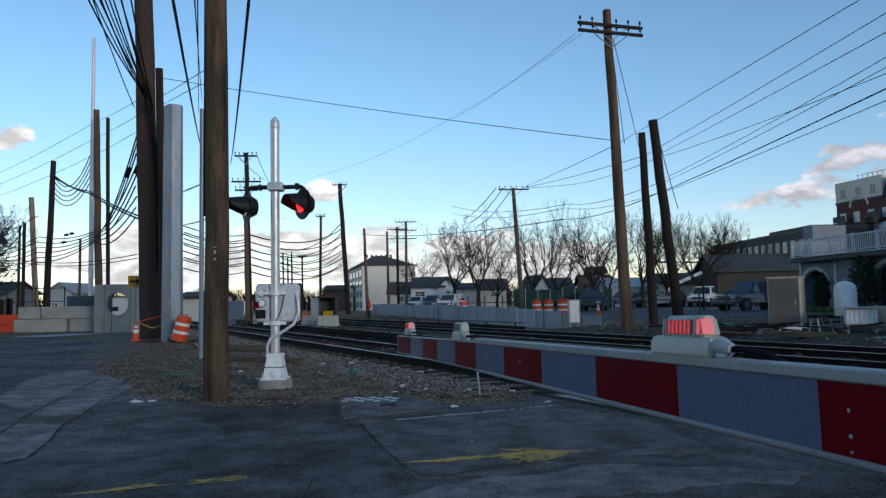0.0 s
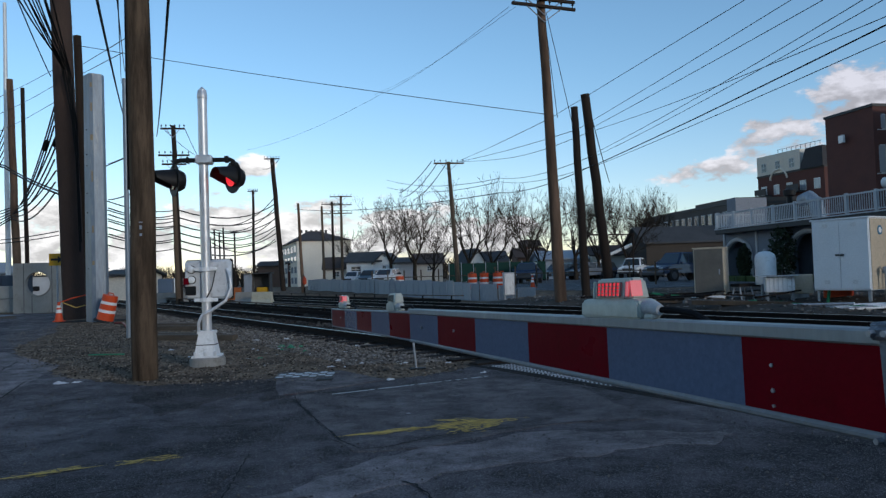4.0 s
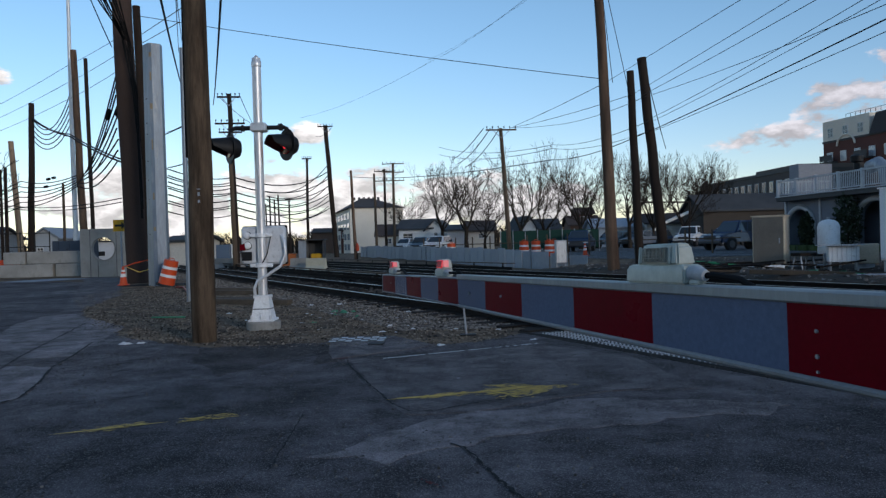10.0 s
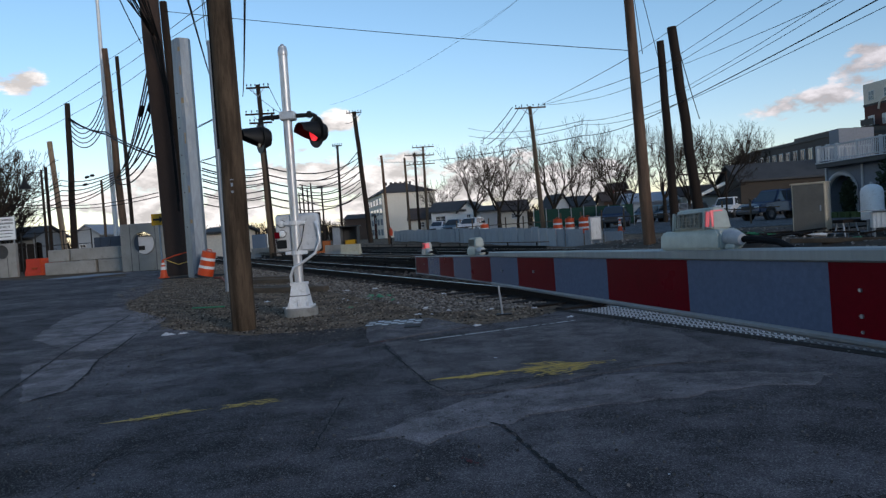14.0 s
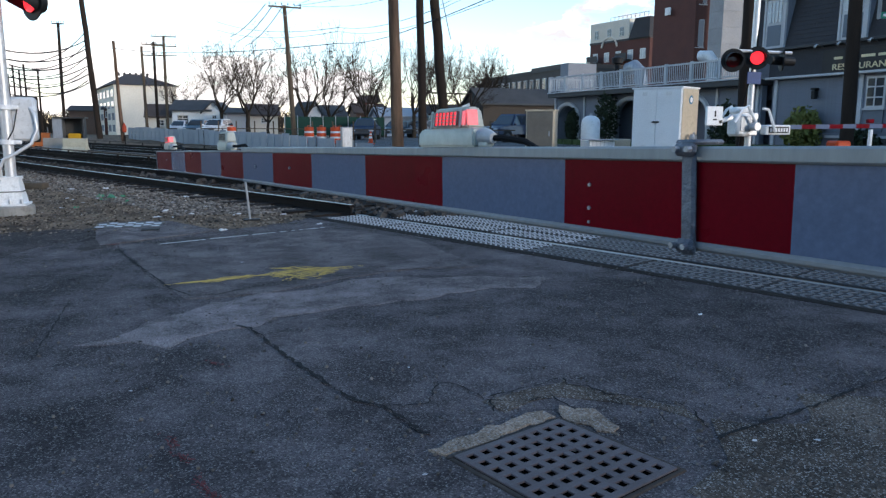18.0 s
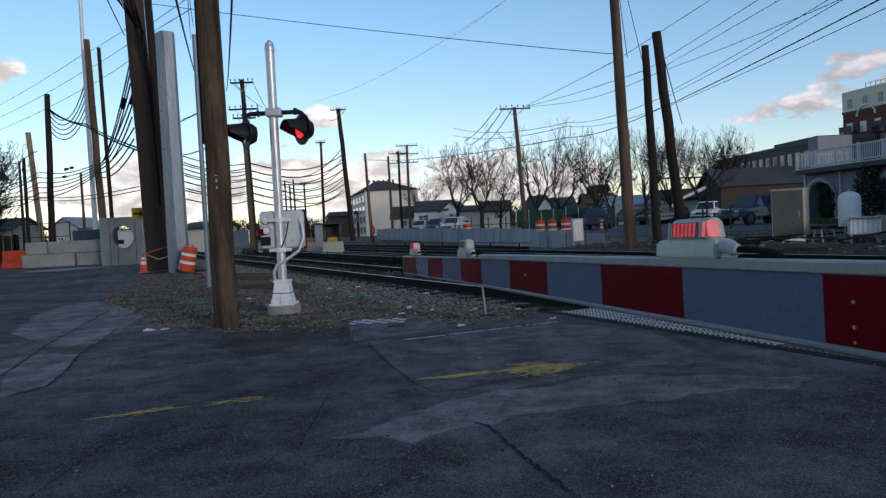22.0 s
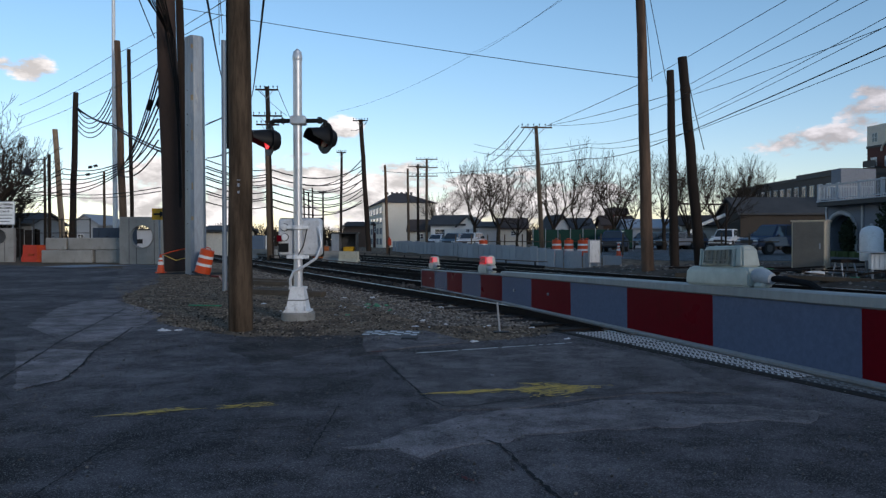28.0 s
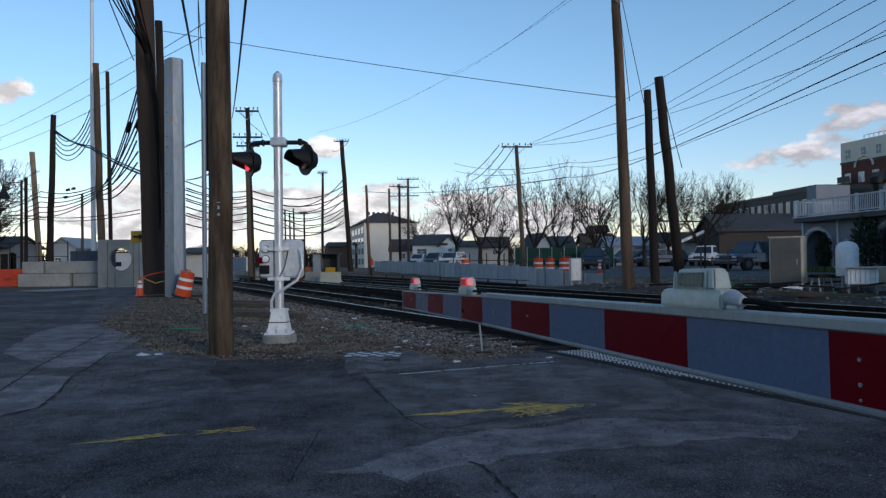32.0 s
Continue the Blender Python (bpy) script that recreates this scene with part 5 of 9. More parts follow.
def build_cover():
    ob = thing("utility_cover", (-1.0, 9.78, 0.0), -3, "checkered metal utility cover in a concrete slab", "manhole cover")
    bm = bmesh.new()
    flat_slab(bm, ragged([(-0.44, 0.5), (0.42, 0.5), (1.1, -0.55), (0.3, -1.2), (-0.05, -1.45), (-0.2, -0.9)], 0.015, 33, 0.2), -0.03, 0.013)
    part("slab", bm, ROAD_MID, ob, "grey concrete slab")
    for i in range(7):
        for j in range(4):
            if (i + j) % 2 == 0:
                boxpart("tread_block", (-0.33 + i * 0.108, -0.02 + j * 0.115, 0.018), (0.088, 0.092, 0.012), surf("worn_tread_pad", (0.50, 0.52, 0.56), (0.34, 0.36, 0.40), 0.5, big=6.0, fine=50.0), ob)
    boxpart("plate", (-0.01, 0.15, 0.012), (0.78, 0.5, 0.012), IRON, ob, "dark iron plate")
    boxpart("lid", (0.30, -0.35, 0.018), (0.2, 0.16, 0.02), RUBBER, ob, "small black lid")


build_cover()


def build_spray(marks, label, seed):
    rnd = random.Random(seed)
    bm = bmesh.new()
    for (x0, y0), (x1, y1), w, n, spread in marks:
        for i in range(n):
            a = rnd.random() if n > 1 else 0
            b = a + rnd.uniform(0.06, 0.3) if n > 1 else 1
            ox, oy = rnd.gauss(0, spread), rnd.gauss(0, spread)
            p = Vector((x0 + (x1 - x0) * a + ox, y0 + (y1 - y0) * a + oy))
            q = Vector((x0 + (x1 - x0) * b + ox, y0 + (y1 - y0) * b + oy + (rnd.gauss(0, 0.4) * spread if n > 1 else 0)))
            if (q - p).length < 0.03:
                continue
            d = (q - p).normalized()
            s = Vector((-d.y, d.x)) * w * rnd.uniform(0.5, 1.2) / 2
            k = max(int((q - p).length / 0.06), 2)
            up, lo = [], []
            for j in range(k + 1):
                c = p.lerp(q, j / k)
                f = min(1, 4 * j / k, 4 * (1 - j / k)) * rnd.uniform(0.6, 1.2) + 0.1
                up.append(bm.verts.new((*(c + s * f), 0.0125 + i * 0.00002)))
                lo.append(bm.verts.new((*(c - s * f), 0.0125 + i * 0.00002)))
            for j in range(k):
                bm.faces.new((lo[j], lo[j + 1], up[j + 1], up[j]))
    tagged(part("spray_marking", bm, YELLOW_SPRAY), label, "road marking", "spray markings", "structure")


build_spray((((-0.385, 6.03), (0.72, 6.32), 0.046, 1, 0), ((-0.36, 6.035), (0.6, 6.29), 0.016, 26, 0.014), ((-0.12, 6.08), (0.24, 6.19), 0.020, 90, 0.034), ((0.36, 6.20), (0.98, 6.37), 0.018, 110, 0.055), ((0.50, 6.52), (0.84, 6.38), 0.016, 70, 0.045), ((0.58, 6.0), (0.92, 6.22), 0.018, 90, 0.06), ((0.95, 6.3), (1.2, 6.42), 0.010, 34, 0.035)), "yellow sprayed utility arrow on the asphalt", 41)
build_spray((((-2.74, 5.21), (-1.98, 5.5), 0.042, 1, 0), ((-2.5, 5.3), (-2.2, 5.44), 0.017, 70, 0.034)), "faint yellow sprayed line on the asphalt", 42)
build_spray((((-1.9, 5.53), (-1.6, 5.63), 0.017, 80, 0.045),), "patch of yellow spray on the asphalt", 43)


def build_line(x0, y0, x1, y1, w, label, seed):
    rnd = random.Random(seed)
    bm = bmesh.new()
    n = 40
    d = Vector((x1 - x0, y1 - y0)).normalized()
    s = Vector((-d.y, d.x)) * w / 2
    for i in range(n):
        if rnd.random() < 0.18:
            continue
        a, b = Vector((x0, y0)).lerp(Vector((x1, y1)), i / n), Vector((x0, y0)).lerp(Vector((x1, y1)), (i + 1.05) / n)
        bm.faces.new([bm.verts.new((*p, 0.0135)) for p in (a - s * rnd.uniform(0.3, 1), b - s * rnd.uniform(0.3, 1), b + s * rnd.uniform(0.3, 1), a + s * rnd.uniform(0.3, 1))])
    tagged(part("road_line", bm, WHITE_LINE), label, "road marking", kind="structure")


build_line(-0.55, 8.22, 1.33, 9.07, 0.060, "thin worn white line on the asphalt", 51)
TAR = surf("open_crack", (0.006, 0.006, 0.007), (0.012, 0.012, 0.012), 0.9, big=9.0, fine=60.0)


def build_crack(pts, w, seed):
    rnd = random.Random(seed)
    bm = bmesh.new()
    fine = []
    for (x0, y0), (x1, y1) in zip(pts, pts[1:]):
        k = max(int(math.hypot(x1 - x0, y1 - y0) / 0.03), 1)
        for i in range(k):
            fine.append(Vector((x0 + (x1 - x0) * i / k + rnd.uniform(-0.009, 0.009), y0 + (y1 - y0) * i / k + rnd.uniform(-0.009, 0.009))))
    prev = None
    for i, p in enumerate(fine):
        d = (fine[min(i + 1, len(fine) - 1)] - fine[max(i - 1, 0)]).normalized()
        s = Vector((-d.y, d.x)) * w * rnd.uniform(0.1, 0.9) / 2
        cur = (bm.verts.new((*(p - s), 0.0118)), bm.verts.new((*(p + s), 0.0118)))
        if prev:
            bm.faces.new((prev[0], cur[0], cur[1], prev[1]))
        prev = cur
    tagged(part("road_crack", bm, TAR), "open dark crack in the asphalt", "crack", "cracks", kind="structure")


for k, (w, pts) in enumerate((
    (0.034, ((0.12, 4.66), (0.19, 4.577), (0.262, 4.373), (0.296, 4.183), (0.343, 3.991), (0.408, 3.749), (0.471, 3.564), (0.524, 3.363), (0.598, 3.172), (0.70, 3.07), (0.742, 2.948), (0.781, 2.767), (0.843, 2.69))),
    (0.034, ((-0.95, 8.2), (-0.901, 7.883), (-0.687, 7.116), (-0.498, 6.473), (-0.338, 5.927), (-0.165, 5.577))),
    (0.030, ((-0.165, 5.577), (0.036, 5.6), (0.295, 5.8), (0.62, 5.96), (1.004, 6.03), (1.523, 6.14), (1.9, 6.17))),
    (0.016, ((0.70, 3.07), (0.9, 3.03), (1.03, 3.3), (1.079, 3.253), (1.13, 3.188), (1.161, 3.054), (1.181, 2.989), (1.152, 2.824))),
    (0.020, ((1.196, 3.028), (1.318, 3.068), (1.456, 3.106), (1.576, 3.153), (1.657, 3.19))),
    (0.016, ((1.649, 3.174), (1.625, 3.072), (1.713, 3.029), (1.745, 2.908), (1.853, 2.845), (1.936, 2.746), (2.009, 2.724), (2.009, 2.624), (1.973, 2.497), (1.951, 2.405))),
    (0.018, ((1.494, 2.984), (1.489, 2.881), (1.52, 2.759))),
    (0.012, ((1.2, 2.99), (1.33, 2.93), (1.42, 2.96), (1.49, 2.9))),
    (0.013, ((1.837, 2.616), (1.823, 2.493), (1.83, 2.395))),
    (0.026, ((1.922, 2.333), (2.214, 2.411), (2.575, 2.502), (2.971, 2.625), (3.227, 2.699), (3.9, 2.95))),
    (0.022, ((2.7, 5.3), (3.072, 5.131), (3.347, 4.984), (3.574, 4.745))),
    (0.030, ((3.9, 3.6), (3.946, 3.532), (3.921, 3.31), (4.2, 3.1))),
    (0.020, ((-1.05, 5.0), (-1.6, 4.86), (-2.0, 4.72))),
    (0.05, ((-4.2, 6.25), (-5.21, 9.28), (-6.36, 13.52))),
    (0.05, ((-3.89, 6.14), (-3.71, 6.58), (-3.96, 7.39), (-4.33, 8.36), (-4.51, 9.21), (-4.9, 10.6))),
    (0.016, ((-2.1, 5.75), (-1.0, 5.7), (-0.95, 4.2))),
    (0.016, ((-2.25, 4.6), (-2.2, 3.6), (-1.6, 3.2))),
    (0.014, ((-3.6, 4.2), (-2.3, 4.5), (-1.3, 4.3))),
    (0.014, ((-4.8, 5.6), (-3.6, 5.8), (-2.6, 6.3))),
)):
    build_crack(pts, w, 60 + k)


def build_litter(at, size, material, label, seed, name="litter"):
    rnd = random.Random(seed)
    bm = bmesh.new()
    n = 9
    ring = [bm.verts.new((math.cos(6.283 * i / n) * size * rnd.uniform(0.5, 1.1), math.sin(6.283 * i / n) * size * 0.6 * rnd.uniform(0.5, 1.1), rnd.uniform(0.004, size * 0.10))) for i in range(n)]
    mid = [bm.verts.new((math.cos(6.283 * i / n) * size * 0.45, math.sin(6.283 * i / n) * size * 0.3, size * rnd.uniform(0.04, 0.34))) for i in range(n)]
    top = bm.verts.new((0, 0, size * 0.16))
    for i in range(n):
        bm.faces.new((ring[i], ring[(i + 1) % n], mid[(i + 1) % n], mid[i]))
        bm.faces.new((mid[i], mid[(i + 1) % n], top))
    ob = part(name, bm, material)
    ob.matrix_world = pose(*at, 0, 0, rnd.uniform(0, 360))
    tagged(ob, label, "litter", "litter")


build_litter((-1.62, 17.9, 0.02), 0.34, PAPER, "white plastic sack lying by the rail", 71, "plastic_sack")
for i, (x, y, s) in enumerate(((-0.65, 11.45, 0.10), (-0.73, 10.71, 0.08), (0.12, 9.13, 0.09), (1.32, 9.4, 0.07), (-4.25, 10.14, 0.13), (-4.05, 10.2, 0.08), (-0.43, 13.7, 0.09), (-4.0, 14.46, 0.1), (-2.64, 15.93, 0.1), (-2.01, 15.96, 0.12), (-1.2, 12.6, 0.05), (-0.1, 12.0, 0.05), (-3.3, 13.0, 0.06))):
    build_litter((x, y, 0.01), s, PAPER, "crumpled white scrap on the ground", 72 + i)
for i, (x, y, s) in enumerate(((-1.66, 13.97, 0.20), (-1.9, 14.3, 0.15), (-1.35, 13.2, 0.11), (-2.0, 12.4, 0.09), (-1.52, 14.2, 0.13), (-1.78, 13.7, 0.10))):
    build_litter((x, y, 0.0), s, GREEN_NET, "scrap of green plastic netting on the gravel", 90 + i, "netting")
DRAIN_DIRT = asphalt("dirt_filled_asphalt", (0.045, 0.036, 0.030), (0.12, 0.096, 0.078), chips=0.7, cracks=0.3)
slab("road_patch", [(1.66, 2.1), (1.9, 2.42), (2.3, 2.43), (2.95, 2.6), (3.4, 2.72), (3.6, 2.35), (3.2, 1.7), (2.4, 1.3), (1.5, 1.4), (1.35, 1.75), (1.55, 1.95)], -0.02, 0.0068, DRAIN_DIRT, "dirt-filled worn asphalt beside the drain", "road patch", 0.12, 91)
slab("road_patch", [(1.15, 3.0), (1.2, 2.84), (1.5, 2.96), (1.72, 2.82), (1.98, 2.5), (2.0, 2.66), (1.86, 2.82), (1.72, 3.02), (1.62, 3.12), (1.4, 3.08)], -0.02, 0.0071, DRAIN_DIRT, "broken sunken asphalt round the drain", "road patch", 0.03, 92)


def drain_grit(rnd):
    while True:
        x, y = rnd.uniform(0.7, 3.6), rnd.uniform(1.4, 3.2)
        if not (0.80 < x < 1.66 and 1.9 < y < 2.75) and rnd.random() < 0.2 + 0.8 * step(2.9, 2.3, y):
            return x, y


scatter_stones("drain_grit", drain_grit, 1500, 0.0048, GRIT, "pale grit washed up round the drain", 17, lambda x, y: 0.009)
RED_SPRAY = surf("faded_red_spray_paint", (0.17, 0.042, 0.045), (0.10, 0.035, 0.038), 0.85, big=12.0, fine=60.0, bump=0.2)
for i, (x, y, a) in enumerate(((-0.19, 2.95, -70), (-0.14, 2.78, -60), (-0.07, 2.55, -75), (-0.04, 2.46, -60), (0.0, 3.9, -50), (-1.0, 8.35, 20))):
    r_ = random.Random(400 + i)
    bm = bmesh.new()
    for k in range(26):
        q = r_.gauss(0, 0.035)
        c, w, l = (x + q * math.cos(radians(a)) + r_.gauss(0, 0.010), y + q * math.sin(radians(a)) + r_.gauss(0, 0.010)), r_.uniform(0.002, 0.006), r_.uniform(0.006, 0.022)
        bm_box(bm, (c[0], c[1], 0.0105), (l, w, 0.0015), rz=a + r_.gauss(0, 30))
    tagged(part("spray_marking", bm, RED_SPRAY), "faded red spray mark on the asphalt", "road marking", "spray markings")
for i, (x, y, z) in enumerate(((3.13, 4.05, 0.03), (0.70, 2.38, 0.013), (2.05, 2.27, 0.016), (2.3, 2.2, 0.015), (0.95, 3.55, 0.012), (-0.4, 3.6, 0.012), (0.25, 6.9, 0.02))):
    build_litter((x, y, 0.008), z, PAPER, "tiny white scrap on the asphalt", 500 + i)
rod = thing("marker_rod", (0.49, 10.13, 0), 0, "thin grey leaning marker rod on a foot plate", "rod")
tubepart("rod", [(0, 0, 0), (-0.045, 0, 0.52)], 0.014, GALV, rod)
boxpart("foot_plate", (0.02, 0, 0.01), (0.22, 0.12, 0.02), BLACK_PAINT, rod, bevel=0.004)
post = thing("sign_post", (-6.06, 18.3, 0), 0, "slim galvanised post behind the wooden pole", "post")
tubepart("post", [(0, 0, -0.05), (0, 0, 6.34)], 0.06, MATS["pale_galvanised_shaft"], post)
for i, (x, y, rz, ln) in enumerate(((-4.7, 17.6, -30, 2.5), (-4.2, 16.9, -26, 2.3), (-6.2, 22.0, -28, 2.6), (-5.6, 20.6, -28, 2.4))):
    t_ = thing("timber", (x, y, 0.06), rz, "old dark railway tie lying on the dirt", "timber", "timbers")
    boxpart("beam", (0, 0, 0), (ln, 0.2, 0.13), surf("old_grey_tie_wood", (0.05, 0.040, 0.030), (0.11, 0.088, 0.066), 0.9, big=3.0, fine=30.0, streak=0.3), t_, bevel=0.015)

# ---- left yard ----


def build_cone(at, label):
    ob = thing("traffic_cone", at, 12, label, "traffic cone", "cones")
    boxpart("base", (0, 0, 0.02), (0.38, 0.38, 0.04), ORANGE, ob, bevel=0.01)
    lathepart("cone", [(0.15, 0.04), (0.105, 0.32), (0.095, 0.36)], ORANGE, ob)
    lathepart("band", [(0.106, 0.32), (0.085, 0.45)], BAND, ob, "white reflective band")
    lathepart("tip", [(0.085, 0.45), (0.072, 0.52)], ORANGE, ob)
    lathepart("upper_band", [(0.073, 0.52), (0.062, 0.6)], BAND, ob, "white reflective band")
    lathepart("top", [(0.062, 0.6), (0.035, 0.72), (0.03, 0.73)], ORANGE, ob)
    return ob


def build_drum(at, tilt, label, s=1.0):
    ob = new("traffic_drum")
    ob.matrix_world = pose(*at, 0, tilt, 0)
    tagged(ob, label, "traffic drum", "drums")
    r = 0.29 * s
    z = 0
    for i, (h, mat) in enumerate(((0.07, RUBBER), (0.26, ORANGE), (0.1, BAND), (0.19, ORANGE), (0.1, BAND), (0.22, ORANGE))):
        a, b = r * (1.0 - 0.05 * i / 2), r * (0.98 - 0.05 * i / 2)
        lathepart("base" if i == 0 else "band" if mat is BAND else "body", [(a + (0.08 if i == 0 else 0), z), (b + (0.06 if i == 0 else 0), z + h * s)], mat, ob, "white reflective band" if mat is BAND else "", 20)
        z += h * s
    bm = bmesh.new()
    bm_tube(bm, [(-0.1, 0, z), (-0.08, 0, z + 0.07), (0.08, 0, z + 0.07), (0.1, 0, z)], 0.018, 8)
    part("handle", bm, ORANGE, ob)
    return ob


slab("dug_hole", [(-11.7, 27.6), (-10.7, 27.1), (-9.2, 26.75), (-8.6, 27.4), (-9.4, 28.4), (-11.2, 28.6)], -0.02, 0.012, BED_DIRT, "dark dug hole round the foot of the steel post", "hole", 0.12, 93)
build_cone((-11.85, 28.2, 0.0), "orange traffic cone with caution tape")
build_drum((-9.5, 26.2, 0.03), 14, "tilted orange and white traffic drum beside the steel post", 1.0)
tape = thing("caution_tape", (-11.76, 28.1, 0.0), 0, "orange caution tape strung from the cone", "tape")
bm = bmesh.new()
bm_tube(bm, [(0, 0, 0.72), (0.5, -0.1, 0.86), (0.95, 0.3, 0.98), (1.9, -0.3, 0.9)], 0.022, 4)
part("ribbon", bm, ORANGE, tape)
bm = bmesh.new()
bm_tube(bm, [(0.1, 0, 0.7), (0.6, -0.1, 0.5), (1.0, 0.2, 0.62)], 0.015, 4)
part("loose_end", bm, YELLOW_SPRAY, tape, "yellow loose end")
hose = thing("red_hose", (-8.8, 25.2, 0.02), 0, "red hose lying across the dirt", "hose")
tubepart("hose", [(0, 0, 0), (0.6, -1.0, 0.05), (1.4, -3.0, 0.0), (2.4, -5.4, 0.02), (3.0, -6.4, 0.0)], 0.03, RED_SHEET, hose, n=8)


def build_block(at, size, rz, label):
    ob = thing("concrete_block", at, rz, label, "concrete block", "concrete blocks")
    bm = bmesh.new()
    bm_box(bm, (0, 0, size[2] / 2), size, bevel=0.035)
    part("block", bm, CONCRETE, ob)
    for sx in (-0.25, 0.25):
        tubepart("lifting_loop", [(sx * size[0] - 0.07, 0, size[2]), (sx * size[0] - 0.04, 0, size[2] + 0.08), (sx * size[0] + 0.04, 0, size[2] + 0.08), (sx * size[0] + 0.07, 0, size[2])], 0.012, RAIL_SIDE, ob, n=6)


build_block((-22.45, 41, 0), (2.95, 0.65, 0.72), 0, "long weathered concrete block in the lower course")
build_block((-20.2, 41, 0), (1.25, 0.65, 0.72), 0, "short concrete block in the lower course")
build_block((-23.1, 41, 0.74), (1.2, 0.6, 0.68), 0, "concrete block in the upper course")
build_block((-21.0, 41, 0.74), (2.8, 0.6, 0.68), 0, "long concrete block in the upper course")
bin_ = thing("steel_bin", (-20.5, 42.4, 0), 0, "dark blue steel container behind the blocks", "container")
boxpart("body", (0, 0, 1.0), (1.9, 1.6, 2.0), surf("dark_blue_steel", (0.035, 0.05, 0.075), (0.05, 0.065, 0.09), 0.6, 0.2), bin_, bevel=0.02)
for sx in (-0.6, 0, 0.6):
    boxpart("rib", (sx, -0.82, 1.0), (0.07, 0.05, 1.9), MATS["dark_blue_steel"], bin_)


JOINT_SEAL = surf("dark_joint_seal", (0.045, 0.047, 0.05), (0.07, 0.07, 0.072), 0.85, big=4.0, fine=30.0)


def build_ring_panel(at, w, h, hole_x, hole_z, r, through, label, joints, depth=0.22):
    """An upright concrete panel with a round opening."""
    ob = thing("concrete_wall_unit", at, 0, label, "concrete panel", "concrete panels")
    bm = bmesh.new()
    n = 32
    corners = [(-w / 2, 0), (w / 2, 0), (w / 2, h), (-w / 2, h)]
    outer = []
    for i in range(n):
        a = 2 * math.pi * i / n
        dx, dz = math.cos(a), math.sin(a)
        kx = ((w / 2 - hole_x) if dx > 0 else (-w / 2 - hole_x)) / dx if abs(dx) > 1e-6 else 1e9
        kz = ((h - hole_z) if dz > 0 else (-hole_z)) / dz if abs(dz) > 1e-6 else 1e9
        k = min(kx, kz)
        outer.append((hole_x + dx * k, hole_z + dz * k))
    for cx, cz in corners:
        j = min(range(n), key=lambda i: math.hypot(outer[i][0] - cx, outer[i][1] - cz))
        outer[j] = (cx, cz)
    inner = [(hole_x + r * math.cos(2 * math.pi * i / n), hole_z + r * math.sin(2 * math.pi * i / n)) for i in range(n)]
    v = {}
    for y in (0, depth):
        v[y] = ([bm.verts.new((x, y, z)) for x, z in outer], [bm.verts.new((x, y, z)) for x, z in inner])
        for i in range(n):
            bm.faces.new((v[y][0][i], v[y][0][(i + 1) % n], v[y][1][(i + 1) % n], v[y][1][i]))
    for q in (0, 1):
        for i in range(n):
            bm.faces.new((v[0][q][i], v[0][q][(i + 1) % n], v[depth][q][(i + 1) % n], v[depth][q][i]))
    part("panel", bm, CONCRETE, ob)
    bm = bmesh.new()
    bm_tube(bm, [(hole_x + (r + 0.02) * math.cos(2 * math.pi * i / n), -0.015, hole_z + (r + 0.02) * math.sin(2 * math.pi * i / n)) for i in range(n + 1)], 0.03, 6)
    part("rim", bm, CONCRETE, ob, "raised ring round the opening")
    for jx, top in joints:
        boxpart("joint", (jx, -0.003, top / 2), (0.028, 0.006, top), JOINT_SEAL, ob, "dark joint between cast boards")
    if not through:
        boxpart("backing", (hole_x, depth - 0.03, hole_z), (2 * r, 0.04, 2 * r), JOINT_SEAL, ob, "dark board behind the opening")


build_ring_panel((-17.09, 38.4, 0), 2.5, 2.53, -0.05, 1.48, 0.6, True, "tall concrete wall panel with a round hole through it", ((-0.73, 2.53), (-0.34, 0.88), (0.63, 2.53)))
build_ring_panel((-27.3, 42, 0), 1.9, 2.0, 0.1, 1.5, 0.42, False, "pale concrete panel with a round recess", ((-0.12, 1.02), (0.42, 1.16)))


def build_water_barrier(at, w, rz, label):
    ob = thing("water_barrier", at, rz, label, "barrier", "barriers")
    bm = bmesh.new()
    prof = ((-0.28, 0), (0.28, 0), (0.28, 0.2), (0.12, 0.5), (0.1, 1.0), (-0.1, 1.0), (-0.12, 0.5), (-0.28, 0.2))
    ends = [[bm.verts.new((x, y, z)) for y, z in prof] for x in (-w / 2, w / 2)]
    for i in range(8):
        bm.faces.new((ends[0][i], ends[0][(i + 1) % 8], ends[1][(i + 1) % 8], ends[1][i]))
    bm.faces.new(ends[0])
    bm.faces.new(ends[1])
    part("shell", bm, surf("red_orange_plastic", (0.52, 0.055, 0.028), (0.42, 0.042, 0.022), 0.5, big=2.0, fine=20.0), ob, "red-orange plastic shell")
    for sx in (-0.25, 0.25):
        boxpart("slot", (sx * w, -0.2, 0.42), (0.3, 0.12, 0.12), surf("dark_orange_plastic", (0.30, 0.05, 0.015), (0.25, 0.04, 0.01), 0.6), ob)


build_water_barrier((-25.0, 42.6, 0), 2.2, 0, "orange plastic water barrier")
build_water_barrier((-28.9, 43, 0), 1.7, 0, "orange plastic water barrier")
build_water_barrier((-31.5, 43.5, 0), 2.2, 0, "orange plastic water barrier")
bar = thing("barricade", (-24.1, 41.2, 0), 0, "folded orange barricade leaning on the blocks", "barricade")
for i in range(5):
    boxpart("rail", (0, -0.05 + i * 0.04, 0.12 + i * 0.2), (0.8, 0.04, 0.13), ORANGE, bar)
for sx in (-0.35, 0.35):
    boxpart("leg", (sx, 0.06, 0.5), (0.05, 0.05, 1.05), ORANGE, bar, rx=12)


